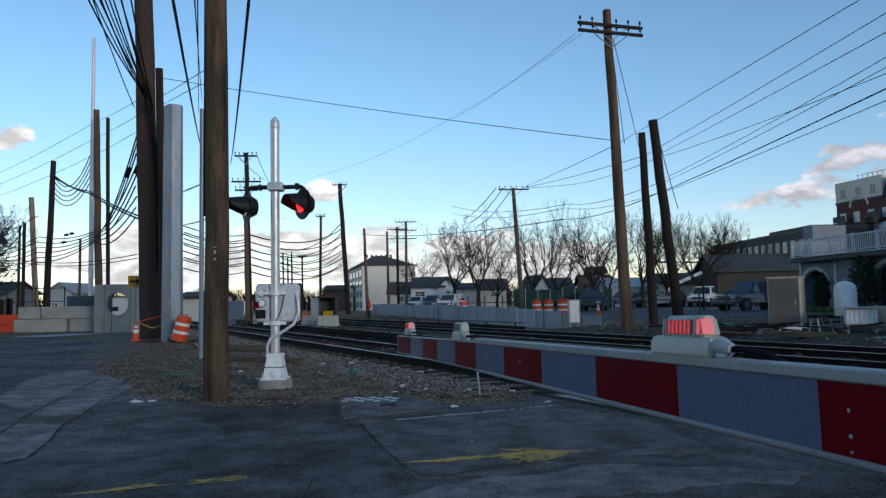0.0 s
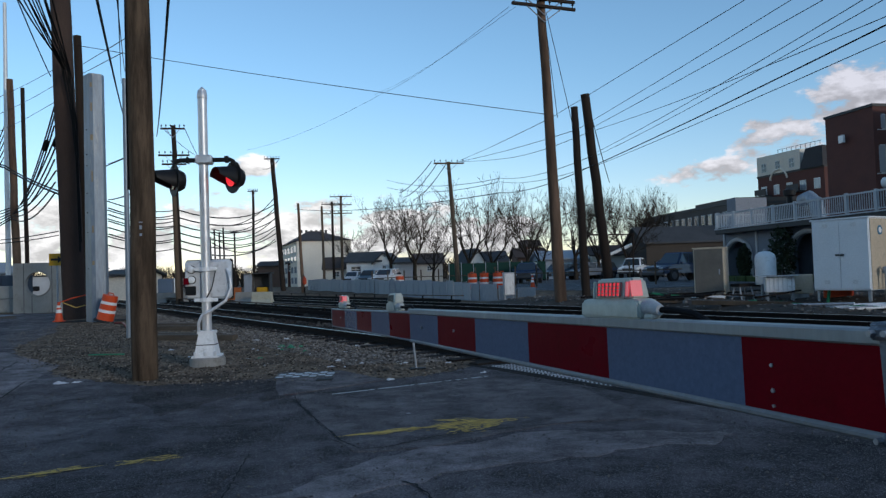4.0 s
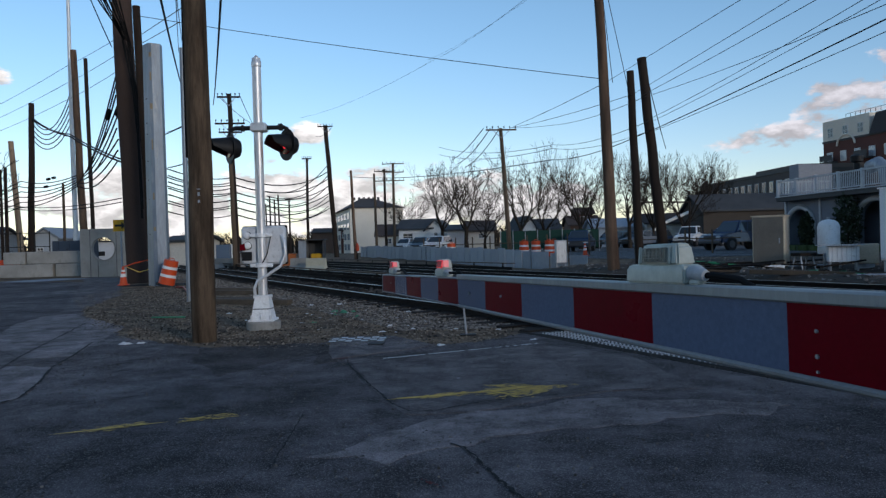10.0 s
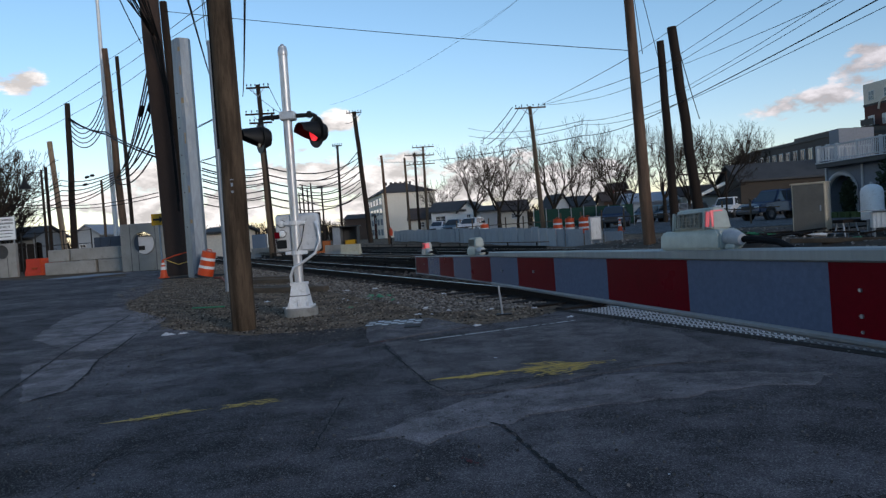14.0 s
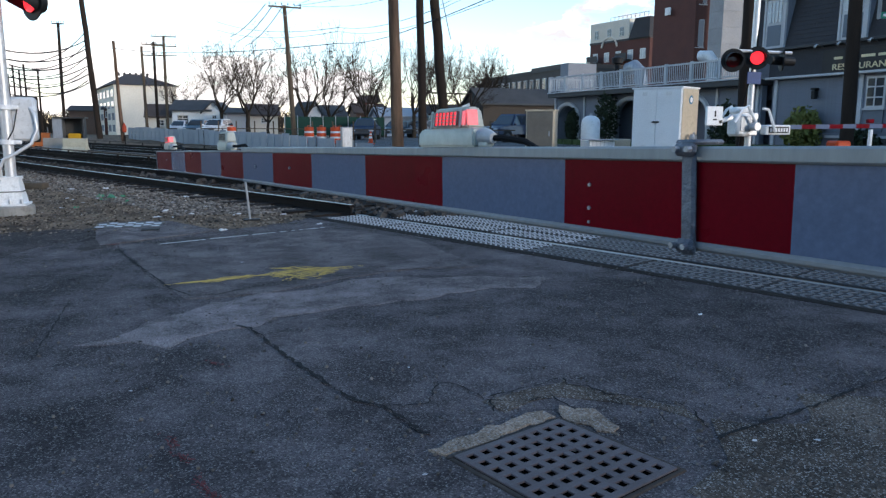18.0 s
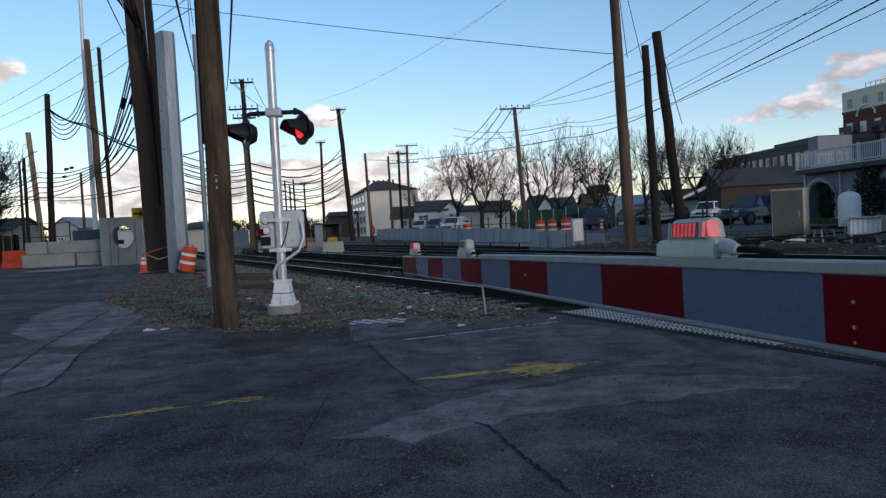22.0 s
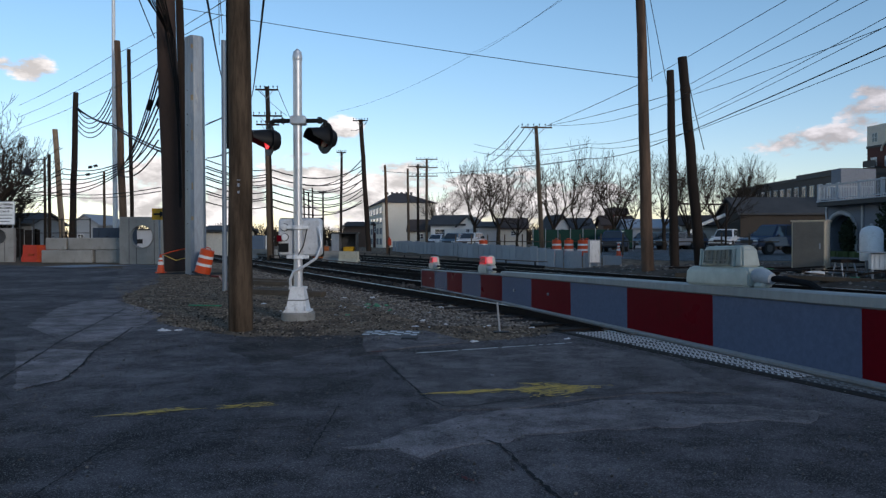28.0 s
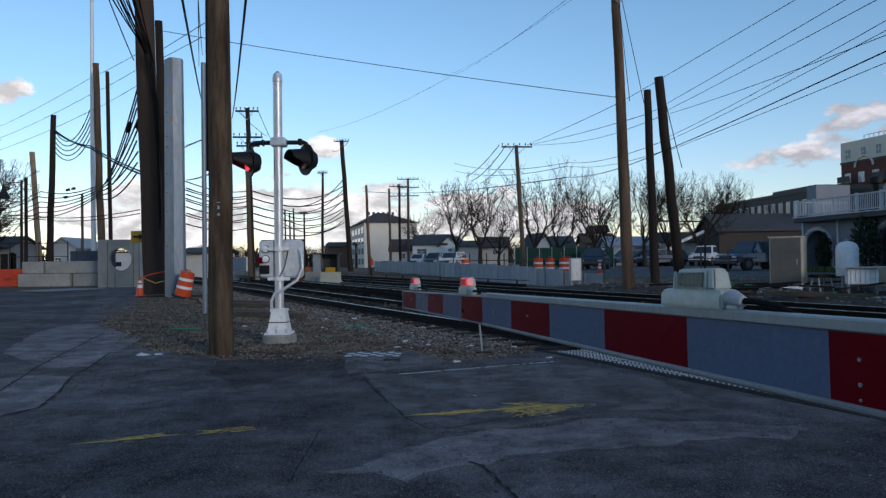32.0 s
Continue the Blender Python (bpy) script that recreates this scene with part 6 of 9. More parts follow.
def build_sign(at, w, h, z, material, label):
    """A notice board on two posts: three lines of lettering over three of smaller bars."""
    ob = thing("notice_sign", at, 0, label, "sign")
    boxpart("board", (0, 0, z), (w, 0.04, h), material, ob, "white sign board", 0.006)
    boxpart("frame", (0, 0.02, z), (w + 0.06, 0.03, h + 0.06), GALV, ob)
    for i, (words, wide) in enumerate((("VILLAGE OF MINEOLA", 0.9), ("MUNICIPAL PARKING", 0.88), ("FIELD NO. 10", 0.55))):
        txt = bpy.data.curves.new("lettering", "FONT")
        txt.body, txt.align_x, txt.align_y, txt.size, txt.extrude, txt.offset = words, "CENTER", "CENTER", h * 0.125, 0.003, 0.004
        raw = bpy.data.objects.new("lettering_curve", txt)
        bpy.context.scene.collection.objects.link(raw)
        bpy.context.view_layer.update()
        mesh = bpy.data.meshes.new_from_object(raw)
        span = max(v.co.x for v in mesh.vertices) - min(v.co.x for v in mesh.vertices)
        bpy.data.objects.remove(raw)
        mesh.transform(Matrix.Translation((0, -0.024, z + h * (0.38 - 0.155 * i))) @ Matrix.Rotation(radians(90), 4, "X") @ Matrix.Diagonal((w * wide / span, 1, 1, 1)))
        bm = bmesh.new()
        bm.from_mesh(mesh)
        part("lettering", bm, BLACK_PAINT, ob, "dark printed words")
    for i, wide in enumerate((0.86, 0.78, 0.6)):
        boxpart("text_bar", (0, -0.023, z - h * (0.09 + 0.14 * i)), (w * wide, 0.006, h * 0.028), BLACK_PAINT, ob)
    for sx in (-0.4, 0.4):
        boxpart("post", (sx * w, 0.06, z / 2), (0.06, 0.06, z), GALV, ob)


build_sign((-27.33, 42.6, 0), 1.34, 1.33, 2.9, WHITE_PAINT, "white parking notice board with dark lettering")
plate = thing("steel_plate", (-18.35, 35.0, 0.012), -27, "pale steel road plate lying on the asphalt", "steel plate")
boxpart("sheet", (0, 0, 0.016), (2.4, 3.0, 0.032), surf("worn_road_plate", (0.22, 0.235, 0.27), (0.15, 0.16, 0.19), 0.5, 0.5, big=1.2, fine=25.0, bump=0.1), plate, bevel=0.006)
for sx, sy in ((-0.9, -1.2), (0.9, 1.2)):
    boxpart("lifting_hole", (sx, sy, 0.032), (0.12, 0.06, 0.003), BLACK_PAINT, plate)
rail_fence = thing("pipe_fence", (0, 0, 0), 0, "thin dark pipe fence behind the barriers", "fence")
for i in range(8):
    tubepart("post", [(-30.4 + i * 0.92, 46.2, 0), (-30.4 + i * 0.92, 46.2, 2.7)], 0.035, BLACK_PAINT, rail_fence, n=6)
for zz in (0.9, 1.75, 2.6):
    tubepart("rail", [(-30.4, 46.2, zz), (-23.96, 46.2, zz)], 0.025, BLACK_PAINT, rail_fence, n=6)
arrow = thing("arrow_sign", (-13.25, 31.4, 0), 0, "small yellow sign with a black arrow", "sign")
YELLOW = surf("yellow_sign_sheet", (0.55, 0.30, 0.012), (0.48, 0.26, 0.01), 0.5, big=5.0, fine=60.0)
boxpart("board", (0, 0, 2.42), (0.62, 0.03, 0.5), YELLOW, arrow, "yellow board", 0.005)
boxpart("arrow_shaft", (-0.08, -0.02, 2.42), (0.3, 0.01, 0.09), BLACK_PAINT, arrow)
bm = bmesh.new()
bm.faces.new([bm.verts.new(p) for p in ((0.05, -0.026, 2.57), (0.05, -0.026, 2.27), (0.24, -0.026, 2.42))])
part("arrow_head", bm, BLACK_PAINT, arrow)
boxpart("post", (0, 0.04, 1.2), (0.06, 0.05, 2.4), GALV, arrow)

lamp_post = thing("street_lamp", (-27.36, 47, 0), 0, "dark street lamp with a hanging bell shade", "street lamp")
tubepart("column", [(0, 0, 0), (0, 0, 6.75)], [0.1, 0.07], POLE_BLACK, lamp_post)
tubepart("arm", [(0, 0, 6.55), (-0.6, 0, 6.6), (-1.13, 0, 6.55), (-1.15, 0, 6.35)], 0.035, BLACK_PAINT, lamp_post, n=8)
lathepart("shade", [(0.42, 5.55), (0.36, 5.7), (0.2, 5.95), (0.12, 6.1), (0.1, 6.35)], BLACK_PAINT, lamp_post, "black bell shade", at=(-1.15, 0, 0))

# ---- beyond the tracks ----
STUCCO = surf("cream_stucco", (0.60, 0.55, 0.47), (0.68, 0.63, 0.55), 0.85, big=0.3, fine=6.0, bump=0.1)
SIDING = surf("white_siding", (0.80, 0.79, 0.76), (0.70, 0.69, 0.67), 0.7, big=0.4, fine=8.0, bump=0.1)
ROOF = surf("dark_roof_shingle", (0.055, 0.04, 0.036), (0.085, 0.065, 0.055), 0.9, big=0.7, fine=9.0, bump=0.4)
ROOF_GREY = surf("grey_roof_shingle", (0.045, 0.047, 0.05), (0.08, 0.082, 0.085), 0.9, big=0.7, fine=9.0, bump=0.4)
PANE = glass("dark_window_glass", (0.03, 0.04, 0.05))
# pale pane: the reflected sky is put into the base colour
PANE_PALE = glass("sky_pale_window_glass", (0.36, 0.38, 0.41), 0.08)
FRAME_WHITE = surf("white_window_frame", (0.6, 0.6, 0.6), (0.52, 0.52, 0.52), 0.6, big=2.0, fine=30.0, bump=0.05)
TRIM_DARK = surf("dark_trim", (0.04, 0.04, 0.042), (0.06, 0.06, 0.062), 0.6, big=2.0, fine=20.0)
BRICK_FAR = surf("dark_red_brick", (0.085, 0.036, 0.031), (0.115, 0.05, 0.042), 0.85, big=0.6, fine=12.0, bump=0.3)
BRICK_BROWN = surf("brown_brick", (0.12, 0.075, 0.055), (0.16, 0.10, 0.075), 0.85, big=0.6, fine=12.0, bump=0.3)


def build_window(parent, c, w, h, rz_n, pane=None, frame=None, bars=(1, 1), sill=True):
    """A window on a wall that faces local -y: frame, pane, glazing bars, sill."""
    win = boxpart("window", (c[0], c[1] + 0.02, c[2]), (w, 0.06, h), frame or FRAME_WHITE, parent, "framed window")
    boxpart("pane", (c[0], c[1] - 0.015, c[2]), (w - 0.16, 0.03, h - 0.16), pane or PANE, win)
    for i in range(bars[0]):
        boxpart("glazing_bar", (c[0] - w / 2 + w * (i + 1) / (bars[0] + 1), c[1] - 0.03, c[2]), (0.05, 0.03, h - 0.14), frame or FRAME_WHITE, win)
    for i in range(bars[1]):
        boxpart("glazing_bar", (c[0], c[1] - 0.034, c[2] - h / 2 + h * (i + 1) / (bars[1] + 1)), (w - 0.14, 0.03, 0.05), frame or FRAME_WHITE, win)
    if sill:
        boxpart("sill", (c[0], c[1] - 0.05, c[2] - h / 2 - 0.04), (w + 0.1, 0.12, 0.07), frame or FRAME_WHITE, win)


def build_house(at, rz, w, d, h, rise, wall, roof, label, windows=(), hip=False, ridge_x=True, over=0.35):
    ob = thing("house", at, rz, label, "house", "houses")
    boxpart("wall", (0, d / 2, h / 2), (w, d, h), wall, ob)
    bm = bmesh.new()
    a, b = w / 2 + over, d / 2 + over
    t = 0.16
    if hip:
        lo = [bm.verts.new((sx * a, d / 2 + sy * b, h)) for sx, sy in ((-1, -1), (1, -1), (1, 1), (-1, 1))]
        in_ = min(b, a * 0.8)
        r0, r1 = bm.verts.new((-a + in_, d / 2, h + rise)), bm.verts.new((a - in_, d / 2, h + rise))
        for f in ((lo[0], lo[1], r1, r0), (lo[2], lo[3], r0, r1), (lo[3], lo[0], r0), (lo[1], lo[2], r1), lo):
            bm.faces.new(f)
    else:
        half, run = (b, a) if ridge_x else (a, b)
        drop = rise * over / (half - over)
        sec = ((-half, h - drop), (0, h + rise), (half, h - drop), (half, h - drop + t), (0, h + rise + t), (-half, h - drop + t))
        ends = [[bm.verts.new((e, d / 2 + u, z) if ridge_x else (u, d / 2 + e, z)) for u, z in sec] for e in (-run, run)]
        for i in range(6):
            bm.faces.new((ends[0][i], ends[0][(i + 1) % 6], ends[1][(i + 1) % 6], ends[1][i]))
        for e in ends:
            bm.faces.new((e[0], e[1], e[4], e[5]))
            bm.faces.new((e[1], e[2], e[3], e[4]))
    part("roof", bm, roof, ob, "pitched shingle roof")
    if not hip:
        for e in (-1, 1):
            bm = bmesh.new()
            if ridge_x:
                bm.faces.new([bm.verts.new(q) for q in ((e * w / 2, 0, h), (e * w / 2, d, h), (e * w / 2, d / 2, h + rise))])
            else:
                bm.faces.new([bm.verts.new(q) for q in ((-w / 2, d * (e + 1) / 2, h), (w / 2, d * (e + 1) / 2, h), (0, d * (e + 1) / 2, h + rise))])
            part("gable", bm, wall, ob)
    for x, z, ww, hh in windows:
        build_window(ob, (x, -0.03, z), ww, hh, 0)
    return ob


# the large cream block, turned so that its long side follows the tracks
cream = build_house((-8.1, 111.0, 0), 14, 8.2, 20, 6.9, 2.1, STUCCO, ROOF, "large cream apartment block with a brown hipped roof", (), hip=True, ridge_x=True)
for i in range(5):
    for k in range(4):
        boxpart("window", (-4.12, 1.8 + i * 3.9, 1.0 + k * 1.6), (0.08, 2.4, 0.95), PANE_PALE, cream)
for i in range(6):
    boxpart("roof_vent", (-2.0 + i * 0.8, 9.6, 8.9), (0.35, 0.35, 0.5), TRIM_DARK, cream)
for x, y, rz, w, d, h, rise, wall, roof, lab, wins, rx in (
    (-1.9, 90, -14, 4.2, 5, 2.7, 1.1, SIDING, ROOF_GREY, "white clapboard house with a grey roof", ((-0.9, 1.9, 1.3, 0.8),), True),
    (0.6, 89.2, -14, 2.2, 5, 2.6, 1.0, SIDING, ROOF_GREY, "white gabled house wing with one window", ((0.1, 1.9, 0.5, 0.8),), False),
    (-5.3, 92, 0, 2.9, 5, 2.0, 1.3, STUCCO, ROOF, "low tan house with a brown roof", ((0, 1.4, 0.8, 0.7),), True),
    (3.0, 84, 0, 2.0, 4, 2.3, 0.5, surf("pale_grey_shed_wall", (0.40, 0.41, 0.42), (0.34, 0.35, 0.36), 0.8, big=0.6, fine=10.0), ROOF_GREY, "pale grey shed behind the trees", (), True),
    (6.0, 86, 0, 3.1, 5, 2.2, 1.1, STUCCO, ROOF, "tan house with a brown roof behind the trees", ((0, 1.7, 0.6, 0.6),), True),
    (11.2, 82, 18, 1.6, 4, 2.3, 1.2, SIDING, ROOF_GREY, "white house with a steep gable", ((0, 1.9, 0.4, 0.6),), False),
    (13.3, 83, 0, 2.9, 5, 2.1, 1.1, STUCCO, ROOF_GREY, "house with a grey roof beside the trees", ((0.6, 1.6, 0.5, 0.6),), True),
    (18.5, 87, 0, 3.4, 4, 2.6, 1.0, BRICK_BROWN, ROOF, "brown house with a broad roof", ((0.8, 2.2, 0.8, 0.6),), True),
    (18.9, 88.5, 0, 1.8, 2, 4.0, 0.6, BRICK_FAR, ROOF, "small brown lookout storey with windows", ((0, 3.5, 1.0, 0.5),), True),
    (21.0, 81, 0, 5.2, 5, 2.1, 0.9, surf("pale_blue_siding", (0.36, 0.42, 0.50), (0.42, 0.47, 0.54), 0.7, big=0.5, fine=9.0), surf("pale_metal_roof", (0.33, 0.37, 0.42), (0.28, 0.32, 0.37), 0.6, big=0.7, fine=9.0), "low pale-blue building by the car park", (), True),
    (26.0, 80, 0, 4.2, 5, 2.4, 1.0, STUCCO, ROOF, "brown-roofed house behind the car park", (), True),
    (-13.2, 118, 0, 2.6, 8, 3.7, 0.5, BRICK_FAR, ROOF, "brown brick building far down the line", ((-0.8, 3.0, 0.6, 0.9), (0.8, 3.0, 0.6, 0.9)), True),
    (-18.5, 128, 0, 4.5, 8, 3.6, 0.8, BRICK_BROWN, ROOF, "dark low building far down the line", (), True),
    (-18.9, 56, 0, 2.6, 5, 1.95, 0.35, STUCCO, ROOF_GREY, "low white hut behind the poles", (), True),
    (-39.9, 76, 0, 2.7, 6, 3.0, 0.9, surf("pale_metal_cladding", (0.30, 0.32, 0.34), (0.36, 0.375, 0.39), 0.7, big=0.5, fine=9.0), surf("pale_tin_roof", (0.30, 0.32, 0.35), (0.24, 0.26, 0.29), 0.6, big=0.6, fine=9.0), "pale metal shed with a gable behind the wall", ((-0.5, 1.6, 0.7, 0.7),), False),
    (-39.5, 62, 0, 4.4, 5, 2.7, 0.9, surf("grimy_trailer_siding", (0.22, 0.225, 0.23), (0.30, 0.30, 0.30), 0.8, big=0.5, fine=8.0), ROOF_GREY, "grimy pale trailer house under the bare tree", ((-0.8, 1.9, 0.8, 1.0), (0.7, 1.9, 0.6, 1.0)), True),
):
    build_house((x, y, 0.3 if y < 100 and x > -10 else 0), rz, w, d, h + (0.15 if y < 100 and x > -10 else 0), rise, wall, roof, lab, wins, ridge_x=rx)

# grey sheet wall along the far track
def build_sheet_wall():
    ob = thing("steel_sheet_wall", (0, 0, 0), 0, "low grey wall of upright steel sheets along the track", "wall")
    line = [Vector(p) for p in ((-6.2, 64.5), (-0.95, 51.0), (2.9, 39.5), (4.6, 33.2), (6.75, 30.9))]
    hts = (1.22, 1.12, 1.0, 0.85, 0.62)
    me = None
    for k in range(len(line) - 1):
        a, b = line[k], line[k + 1]
        d = b - a
        n = max(int(d.length / 0.95), 1)
        ang = math.degrees(math.atan2(d.y, d.x))
        for i in range(n):
            f = (i + 0.5) / n
            h = hts[k] + (hts[k + 1] - hts[k]) * f + random.uniform(-0.05, 0.05)
            p = a.lerp(b, f)
            if me is None:
                bm = bmesh.new()
                bm_box(bm, (0, 0, 0.5), (0.94, 0.03, 1.0))
                for sx in (-0.45,):
                    bm_box(bm, (sx, -0.025, 0.5), (0.05, 0.03, 0.998))
                o = part("sheet", bm, SHEETPILE, ob)
                me = o.data
            else:
                o = shared("sheet", me, ob, Matrix())
            o.matrix_basis = pose(p.x, p.y, -0.03, 0, 0, ang + random.uniform(-4, 4)) @ Matrix.Diagonal((1, 1, h, 1))


build_sheet_wall()
jb = thing("junction_cabinet", (5.6, 31.2, 0), 0, "slim grey cabinet at the end of the sheet wall", "cabinet")
boxpart("body", (0, 0, 0.78), (0.48, 0.3, 1.0), GALV, jb, "grey metal box", 0.02)
boxpart("door", (0, -0.16, 0.78), (0.4, 0.02, 0.9), SILVER, jb)
for sx in (-0.18, 0.18):
    boxpart("leg", (sx, 0, 0.14), (0.05, 0.05, 0.3), GALV, jb)


def build_fence():
    ob = thing("car_park_fence", (0, 0, 0), 0, "post and rail fence along the car park edge", "fence")
    pts = [(-0.5 + i * 1.15, 54.0 - i * 1.0) for i in range(16)]
    for (x0, y0), (x1, y1) in zip(pts, pts[1:]):
        tubepart("post", [(x0, y0, 0.2), (x0, y0, 1.65)], 0.05, POLE_GREY, ob, n=6)
        tubepart("rail", [(x0, y0, 1.15), (x1, y1, 1.15)], 0.03, POLE_GREY, ob, n=5)


build_fence()
gf = thing("green_screen_fence", (0, 0, 0), 0, "dark green screened fence behind the car park", "fence")
boxpart("screen", (9.9, 60, 1.35), (8.2, 0.05, 1.5), surf("green_mesh_screen", (0.004, 0.030, 0.022), (0.007, 0.042, 0.030), 0.8, big=0.8, fine=14.0), gf, "green mesh screen")
for i in range(9):
    tubepart("post", [(5.8 + i * 1.02, 59.95, 0.28), (5.8 + i * 1.02, 59.95, 2.2)], 0.035, GALV, gf, n=6)
for x, y, z in ((5.45, 42.3, 0.3), (6.15, 42.3, 0.3), (6.85, 41.8, 0.3), (7.15, 42.0, 0.3), (1.3, 45.5, 0.28)):
    build_drum((x, y, z), 0, "orange traffic drum with white bands behind the wall", 1.03)
build_cone((8.95, 42, 0.32), "small orange cone in the car park")


def pane_on(q, u0, u1, v0, v1, lift=0.012):
    """A thin glass pane set on the four-sided face q, inset by fractions along its base and its height."""
    def at_(u, v):
        return q[0].lerp(q[1], u).lerp(q[3].lerp(q[2], u), v)
    n = (q[1] - q[0]).cross(q[3] - q[0]).normalized() * lift
    pts = [at_(u, v) for u, v in ((u0, v0), (u1, v0), (u1, v1), (u0, v1))]
    bm = bmesh.new()
    out, back = [bm.verts.new(v + n) for v in pts], [bm.verts.new(v - n) for v in pts]
    bm.faces.new(out)
    for i in range(4):
        bm.faces.new((back[i], back[(i + 1) % 4], out[(i + 1) % 4], out[i]))
    return bm


def build_car(at, rz, kind, paint, label):
    """A parked car, its nose along local x, in body, cabin, panes, wheels and lamps."""
    truck = kind == "pickup"
    L, W = (5.6, 1.98) if truck else (4.6, 1.84)
    H, hood, z0 = (1.92, 1.12, 0.5) if truck else (1.66, 1.0, 0.38)
    ob = thing("car", at, rz, label, "car", "parked cars")
    bm = bmesh.new()
    prof = [(-L / 2, z0), (-L / 2 - 0.04, 0.75), (-L / 2 + 0.04, hood + 0.02), (0.3, hood + 0.04), (L / 2 - 0.9, hood - 0.02), (L / 2 - 0.12, hood - 0.14), (L / 2, hood - 0.34), (L / 2 - 0.03, z0)]
    sides = [[bm.verts.new((x, sy * (W / 2 - (0.06 if z > 0.95 else 0)), z)) for x, z in prof] for sy in (-1, 1)]
    k = len(prof)
    for i in range(k):
        bm.faces.new((sides[0][i], sides[0][(i + 1) % k], sides[1][(i + 1) % k], sides[1][i]))
    bm.faces.new(sides[0])
    bm.faces.new(sides[1])
    bmesh.ops.recalc_face_normals(bm, faces=list(bm.faces))
    bmesh.ops.bevel(bm, geom=list(bm.edges), offset=0.05, segments=2, affect="EDGES")
    part("body", bm, paint, ob, "painted body", True)
    xa, xb, ra, rb = (-0.75, 1.45, 0.1, 0.62) if truck else (-L / 2 + 0.12, 1.3, 0.3, 0.75)
    lo = [Vector(v) for v in ((xa, -W / 2 + 0.07, hood), (xb, -W / 2 + 0.07, hood), (xb, W / 2 - 0.07, hood), (xa, W / 2 - 0.07, hood))]
    hi = [Vector(v) for v in ((xa + ra, -W / 2 + 0.26, H), (xb - rb, -W / 2 + 0.26, H), (xb - rb, W / 2 - 0.26, H), (xa + ra, W / 2 - 0.26, H))]
    bm = bmesh.new()
    vl, vh = [bm.verts.new(v) for v in lo], [bm.verts.new(v) for v in hi]
    bm.faces.new(vh)
    for i in range(4):
        bm.faces.new((vl[i], vl[(i + 1) % 4], vh[(i + 1) % 4], vh[i]))
    bmesh.ops.recalc_face_normals(bm, faces=list(bm.faces))
    bmesh.ops.bevel(bm, geom=[e for e in bm.edges if not e.is_boundary], offset=0.07, segments=2, affect="EDGES")
    cabin = part("cabin", bm, paint, ob, "roof and pillars", True)
    for i, cuts in ((0, ((0.05, 0.5), (0.54, 0.9))), (1, ((0.06, 0.94),)), (2, ((0.1, 0.46), (0.5, 0.95))), (3, ((0.06, 0.94),))):
        q = (lo[i], lo[(i + 1) % 4], hi[(i + 1) % 4], hi[i])
        for u0, u1 in cuts:
            part("pane", pane_on(q, u0, u1, 0.1, 0.88), PANE, cabin, "dark car glass")
    if truck:
        boxpart("bed", (-1.8, 0, hood + 0.03), (1.9, 1.55, 0.06), RUBBER, ob, "open load bed")
    for sx in (-L / 2 + 0.95, L / 2 - 0.95):
        for sy in (-1, 1):
            r = 0.4 if truck else 0.34
            bm = bmesh.new()
            bm_tube(bm, [(sx, sy * (W / 2 - 0.24), r + 0.02), (sx, sy * (W / 2 + 0.006), r + 0.02)], r + 0.06, 20)
            part("wheel_arch", bm, RUBBER, ob, "dark wheel arch", True)
            bm = bmesh.new()
            bm_tube(bm, [(sx, sy * (W / 2 - 0.22), r), (sx, sy * (W / 2 + 0.012), r)], r, 20)
            wheel = part("wheel", bm, RUBBER, ob, "black tyre", True)
            bm = bmesh.new()
            bm_tube(bm, [(sx, sy * (W / 2 - 0.1), r), (sx, sy * (W / 2 + 0.025), r)], r * 0.6, 14)
            part("rim", bm, surf("dull_alloy_rim", (0.13, 0.135, 0.15), (0.08, 0.085, 0.095), 0.5, 0.6, big=9.0, fine=60.0), wheel, "dull alloy rim", True)
    for sy in (-1, 1):
        boxpart("headlight", (L / 2 - 0.05, sy * 0.7, hood - 0.26), (0.1, 0.34, 0.15), FRAME_WHITE, ob, "clear headlight", 0.02)
        boxpart("tail_light", (-L / 2 - 0.01, sy * 0.78, 0.85), (0.08, 0.16, 0.26), RED_SHEET, ob, "red tail light", 0.01)
        boxpart("door_mirror", (xb - 0.25, sy * (W / 2 + 0.06), hood + 0.1), (0.12, 0.2, 0.15), paint, ob, bevel=0.03)
    boxpart("grille", (L / 2 + 0.0, 0, hood - 0.3), (0.06, 0.95, 0.24), TRIM_DARK, ob, "dark grille", 0.01)
    boxpart("bumper", (L / 2 + 0.02, 0, 0.52), (0.14, W * 0.94, 0.2), TRIM_DARK, ob, bevel=0.04)
    return ob


BLUE_CAR = surf("dark_blue_car_paint", (0.012, 0.03, 0.075), (0.016, 0.036, 0.085), 0.35, 0.2, big=3.0, fine=50.0, bump=0, coat=0.6)
WHITE_CAR = surf("white_car_paint", (0.74, 0.75, 0.77), (0.68, 0.69, 0.71), 0.3, big=3.0, fine=50.0, bump=0, coat=0.6)
GREY_CAR = surf("grey_car_paint", (0.14, 0.16, 0.19), (0.17, 0.19, 0.22), 0.35, 0.2, big=3.0, fine=50.0, bump=0, coat=0.6)
TEAL_CAR = surf("steel_blue_car_paint", (0.06, 0.12, 0.18), (0.07, 0.14, 0.2), 0.35, 0.2, big=3.0, fine=50.0, bump=0, coat=0.6)
